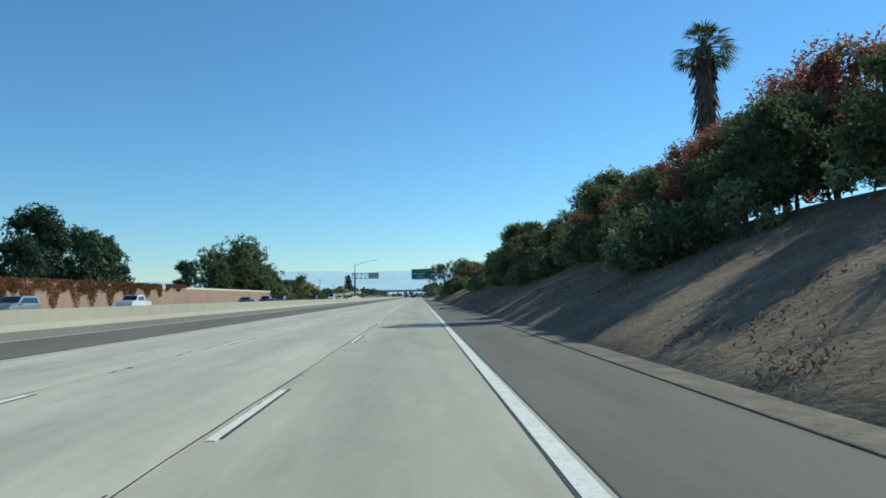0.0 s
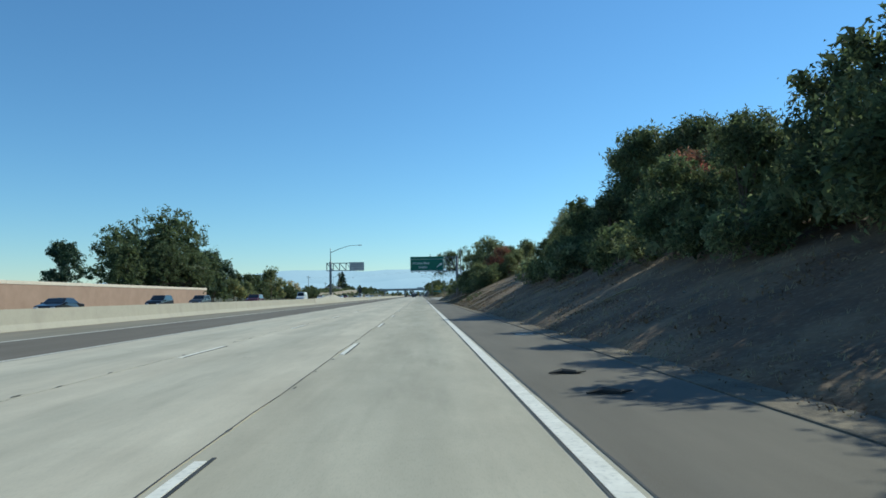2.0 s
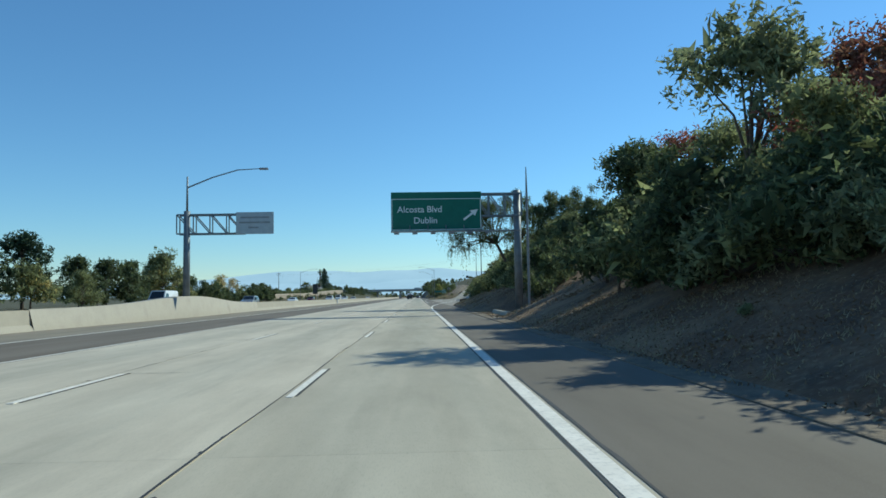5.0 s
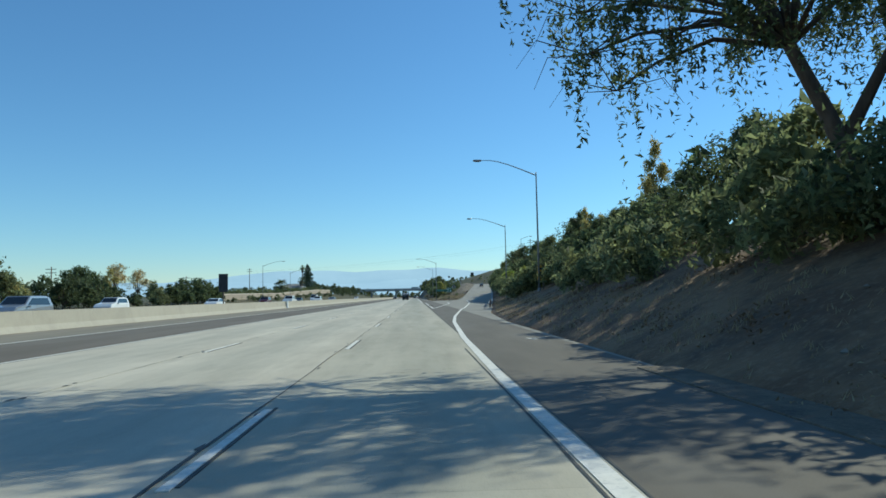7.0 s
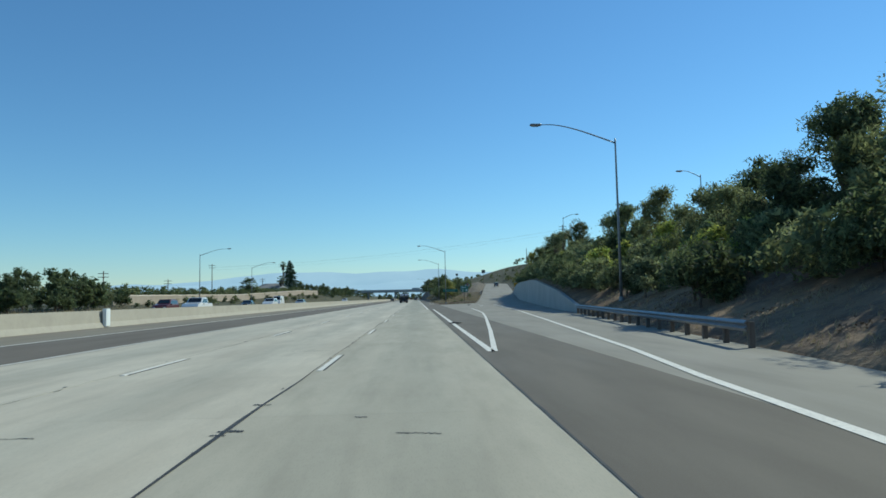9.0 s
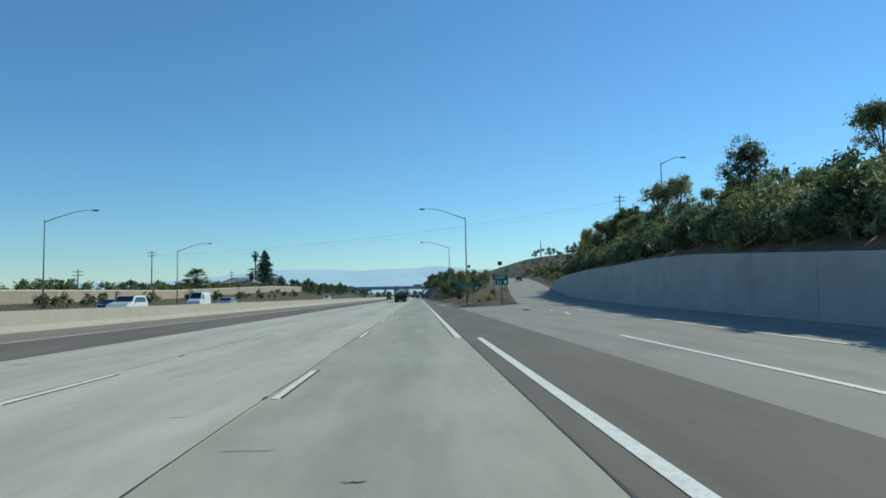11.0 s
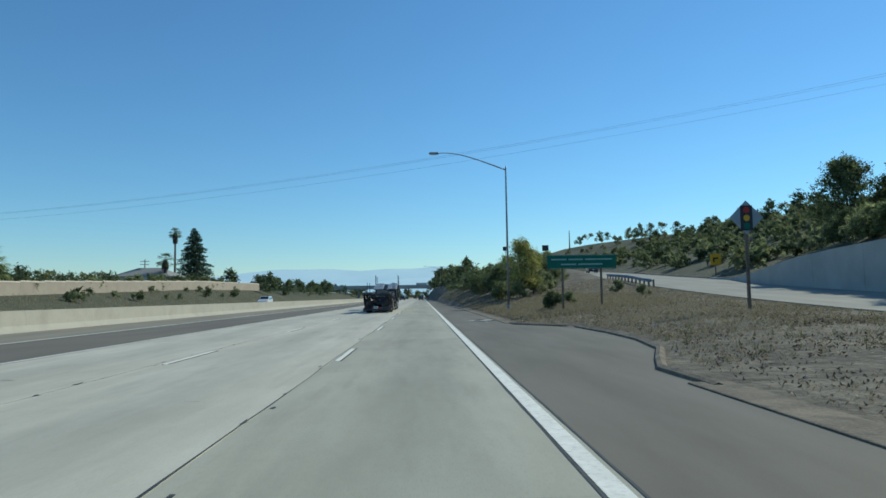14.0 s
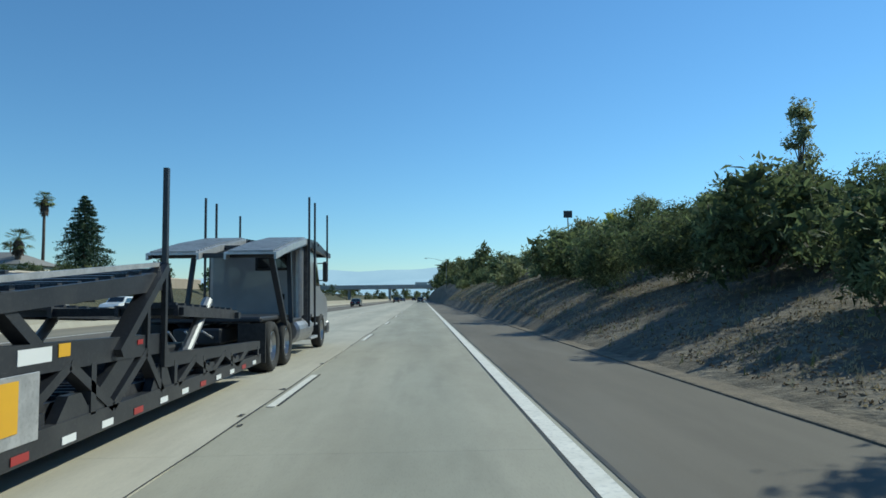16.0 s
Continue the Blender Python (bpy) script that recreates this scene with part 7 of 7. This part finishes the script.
    part("side_window", Shape().prism([(16.2, 1.85), (16.2, 2.5), (16.65, 2.45), (17.15, 1.85)], "x", -1.17, 1.17), M_GLASSD, cab)
    part("windscreen", Shape().add([(-1.0, 16.78, 2.66), (1.0, 16.78, 2.66), (1.05, 17.46, 1.78), (-1.05, 17.46, 1.78)], [(0, 1, 2, 3)]).add([(-1.0, 16.82, 2.7), (1.0, 16.82, 2.7), (1.05, 17.5, 1.82), (-1.05, 17.5, 1.82)], [(0, 3, 2, 1)]), M_GLASSD, cab)
    part("front_bumper", Shape().box(-1.2, 18.85, 0.35, 1.2, 19.1, 0.75, 0.05), M_CHROME, ct)
    part("exhaust_stack", Shape().tube([(1.12, 14.05, 0.9), (1.12, 14.05, 2.7)], 0.075, 10), M_CHROME, ct)
    return ct


car_carrier(-4.2, 492.45)


def paint(name, c, metal=0.3):
    return material(name, c, tuple(min(1.0, v * 1.08) for v in c), 2.0, 0.3, metal=metal, coat=0.6)


PAINTS = {"white": paint("white_car_paint", (0.75, 0.75, 0.74), 0.0), "black": paint("black_car_paint", (0.02, 0.02, 0.024)), "grey": paint("dark_grey_car_paint", (0.09, 0.095, 0.1)), "silver": paint("silver_car_paint", (0.42, 0.43, 0.44), 0.6), "maroon": paint("dark_red_car_paint", (0.12, 0.025, 0.03)), "blue": paint("dark_blue_car_paint", (0.025, 0.035, 0.06))}
BODY = {
    "sedan": (4.75, 1.82, [(0.1, 0.35), (0.0, 0.6), (0.08, 0.92), (0.9, 1.0), (1.55, 1.42), (2.1, 1.46), (2.75, 1.43), (3.45, 1.0), (4.5, 0.82), (4.72, 0.6), (4.7, 0.3)], [(1.0, 1.02), (1.6, 1.38), (2.75, 1.38), (3.38, 1.02)]),
    "suv": (4.75, 1.9, [(0.08, 0.4), (0.0, 0.7), (0.06, 1.05), (0.35, 1.62), (0.7, 1.72), (2.6, 1.72), (3.3, 1.15), (4.45, 0.98), (4.72, 0.75), (4.7, 0.38)], [(0.42, 1.12), (0.62, 1.6), (2.5, 1.6), (3.15, 1.14)]),
    "van": (5.6, 2.0, [(0.05, 0.4), (0.0, 1.0), (0.08, 2.25), (0.3, 2.4), (3.9, 2.4), (4.7, 1.35), (5.4, 1.1), (5.58, 0.8), (5.55, 0.38)], [(3.1, 1.35), (3.2, 2.1), (3.95, 2.1), (4.45, 1.38)]),
    "pickup": (5.7, 1.95, [(0.05, 0.45), (0.0, 0.75), (0.03, 1.1), (1.75, 1.1), (1.85, 1.75), (2.1, 1.82), (3.5, 1.82), (4.1, 1.2), (5.4, 1.08), (5.65, 0.8), (5.65, 0.42)], [(1.98, 1.2), (2.05, 1.7), (3.42, 1.7), (3.95, 1.2)]),
}


def car(kind, colour, x, y, away, label):
    """A car from its side outline, drawn in at the roof; rear end at y = 0 of its own axes."""
    length, width, outline, glass = BODY[kind]
    c = thing("car", label, "car", (x, y, 0.0 if x > -21 else 0.244), 0 if away else 180, group="traffic on the highway")
    hw = width / 2
    top = max(z for _, z in outline)
    narrow = lambda z: hw * (1.0 - 0.16 * max(0.0, (z - 0.95) / (top - 0.95 + 1e-6))) if z > 0.95 else hw * (0.96 + 0.04 * min(1, z / 0.7))
    n = len(outline)
    rings = ((-1.0, 0.0), (-0.93, 0.03), (0.93, 0.03), (1.0, 0.0))
    vs = []
    for f, up in rings:
        vs += [(f * narrow(z), yy, z + (up if z > 0.8 else 0)) for yy, z in outline]
    fs = [tuple(range(n))[::-1], tuple(range(3 * n, 4 * n))] + [(k * n + j, k * n + (j + 1) % n, (k + 1) * n + (j + 1) % n, (k + 1) * n + j) for k in range(3) for j in range(n)]
    body = part("body", Shape().add(vs, fs), PAINTS[colour], c)
    m = len(glass)
    for sd in (-1, 1):
        part("side_window", Shape().add([(sd * (narrow(z) + 0.012), yy, z) for yy, z in glass], [tuple(range(m))]), M_GLASSD, body, "dark side glass")
    if kind in ("sedan", "suv"):
        a, b2 = ((0.95, 1.04), (1.5, 1.41)) if kind == "sedan" else ((0.1, 1.15), (0.31, 1.57))
        part("rear_window", Shape().add([(-narrow(a[1]) * 0.85, a[0] - 0.03, a[1] + 0.03), (narrow(a[1]) * 0.85, a[0] - 0.03, a[1] + 0.03), (narrow(b2[1]) * 0.85, b2[0] - 0.03, b2[1] + 0.03), (-narrow(b2[1]) * 0.85, b2[0] - 0.03, b2[1] + 0.03)], [(0, 1, 2, 3)]), M_GLASSD, body)
    roof_end = max((p for p in outline if p[1] > top - 0.06), key=lambda p: p[0])
    nose = outline[outline.index(roof_end) + 1]
    lerp = lambda t: (roof_end[0] + (nose[0] - roof_end[0]) * t, roof_end[1] + (nose[1] - roof_end[1]) * t)
    a, b2 = lerp(0.1), lerp(0.92)
    part("windscreen", Shape().add([(-narrow(a[1]) * 0.86, a[0] + 0.03, a[1] + 0.035), (narrow(a[1]) * 0.86, a[0] + 0.03, a[1] + 0.035), (narrow(b2[1]) * 0.88, b2[0] + 0.03, b2[1] + 0.035), (-narrow(b2[1]) * 0.88, b2[0] + 0.03, b2[1] + 0.035)], [(0, 3, 2, 1)]), M_GLASSD, body)
    for sd in (-1, 1):
        part("tail_lamp", Shape().box(sd * hw * 0.72 - 0.16, -0.02, 0.72, sd * hw * 0.72 + 0.16, 0.06, 0.88, 0.02), M_LAMPR, c)
        part("headlamp", Shape().box(sd * hw * 0.74 - 0.17, length - 0.2, 0.6, sd * hw * 0.74 + 0.17, length - 0.02, 0.74, 0.02), M_LAMPW, c)
        part("door_mirror", Shape().box(sd * (hw + 0.1) - 0.1, length * 0.66, 0.98, sd * (hw + 0.1) + 0.1, length * 0.66 + 0.12, 1.12, 0.03), PAINTS[colour], c)
        for yy in (length * 0.19, length * 0.81):
            wheel(c, sd * (hw - 0.13), yy, 0.34, 0.24, sd)
    part("bumper", Shape().box(-hw * 0.9, -0.05, 0.36, hw * 0.9, 0.08, 0.6, 0.04).box(-hw * 0.9, length - 0.1, 0.3, hw * 0.9, length + 0.03, 0.52, 0.04), M_BLACK, c)
    part("number_plate", Shape().box(-0.16, -0.07, 0.62, 0.16, -0.055, 0.76), M_TAPEW, c)
    return c


for kind, colour, x, y, label in (("sedan", "black", -12.4, 613, "black sedan driving on in the lane by the barrier"), ("suv", "grey", -0.4, 690, "dark grey car far ahead on the concrete lane"), ("sedan", "blue", -8.0, 768, "dark blue car far ahead near the overpass"), ("suv", "black", -4.2, 838, "black car far ahead in the middle lane"), ("sedan", "grey", -12.6, 880, "grey car far ahead near the overpass"), ("pickup", "black", -8.2, 700, "dark pickup truck far ahead on the concrete lane")):
    car(kind, colour, x, y, True, label)
for kind, colour, x, y, label in (("pickup", "white", -34.4, 84, "white pickup truck on the far carriageway"), ("suv", "silver", -34.4, 60, "silver car on the far carriageway"), ("sedan", "black", -30.7, 121, "dark sedan on the far carriageway"), ("suv", "black", -34.4, 152, "black sport utility car on the far carriageway"), ("suv", "maroon", -27, 172, "dark red car on the far carriageway"), ("suv", "grey", -34.4, 168, "grey sport utility car on the far carriageway"), ("van", "white", -30.7, 236, "white van on the far carriageway"), ("suv", "silver", -27.0, 262, "silver car beyond the median barrier"), ("suv", "white", -34.4, 292, "white car beyond the median barrier"), ("sedan", "white", -30.7, 318, "white sedan beyond the median barrier"), ("pickup", "white", -27, 359, "white pickup beyond the median barrier"), ("suv", "maroon", -34.4, 368, "dark red car beyond the median barrier"), ("suv", "white", -27, 399, "white car beyond the median barrier"), ("sedan", "black", -34.4, 412, "black sedan beyond the median barrier"), ("van", "white", -34.4, 442, "white van beyond the median barrier"), ("sedan", "silver", -27, 431, "silver sedan beyond the median barrier"), ("suv", "white", -30.7, 560, "white car beyond the median barrier")):
    car(kind, colour, x, y, False, label)
car("suv", "grey", 35.0, 560, True, "grey car climbing the exit ramp").matrix_basis = pose(35.0, 560, ramp_z(561), 3.0, 0, -6.7)

# ---- concrete slabs of the three lanes ----
LEN = 4.55
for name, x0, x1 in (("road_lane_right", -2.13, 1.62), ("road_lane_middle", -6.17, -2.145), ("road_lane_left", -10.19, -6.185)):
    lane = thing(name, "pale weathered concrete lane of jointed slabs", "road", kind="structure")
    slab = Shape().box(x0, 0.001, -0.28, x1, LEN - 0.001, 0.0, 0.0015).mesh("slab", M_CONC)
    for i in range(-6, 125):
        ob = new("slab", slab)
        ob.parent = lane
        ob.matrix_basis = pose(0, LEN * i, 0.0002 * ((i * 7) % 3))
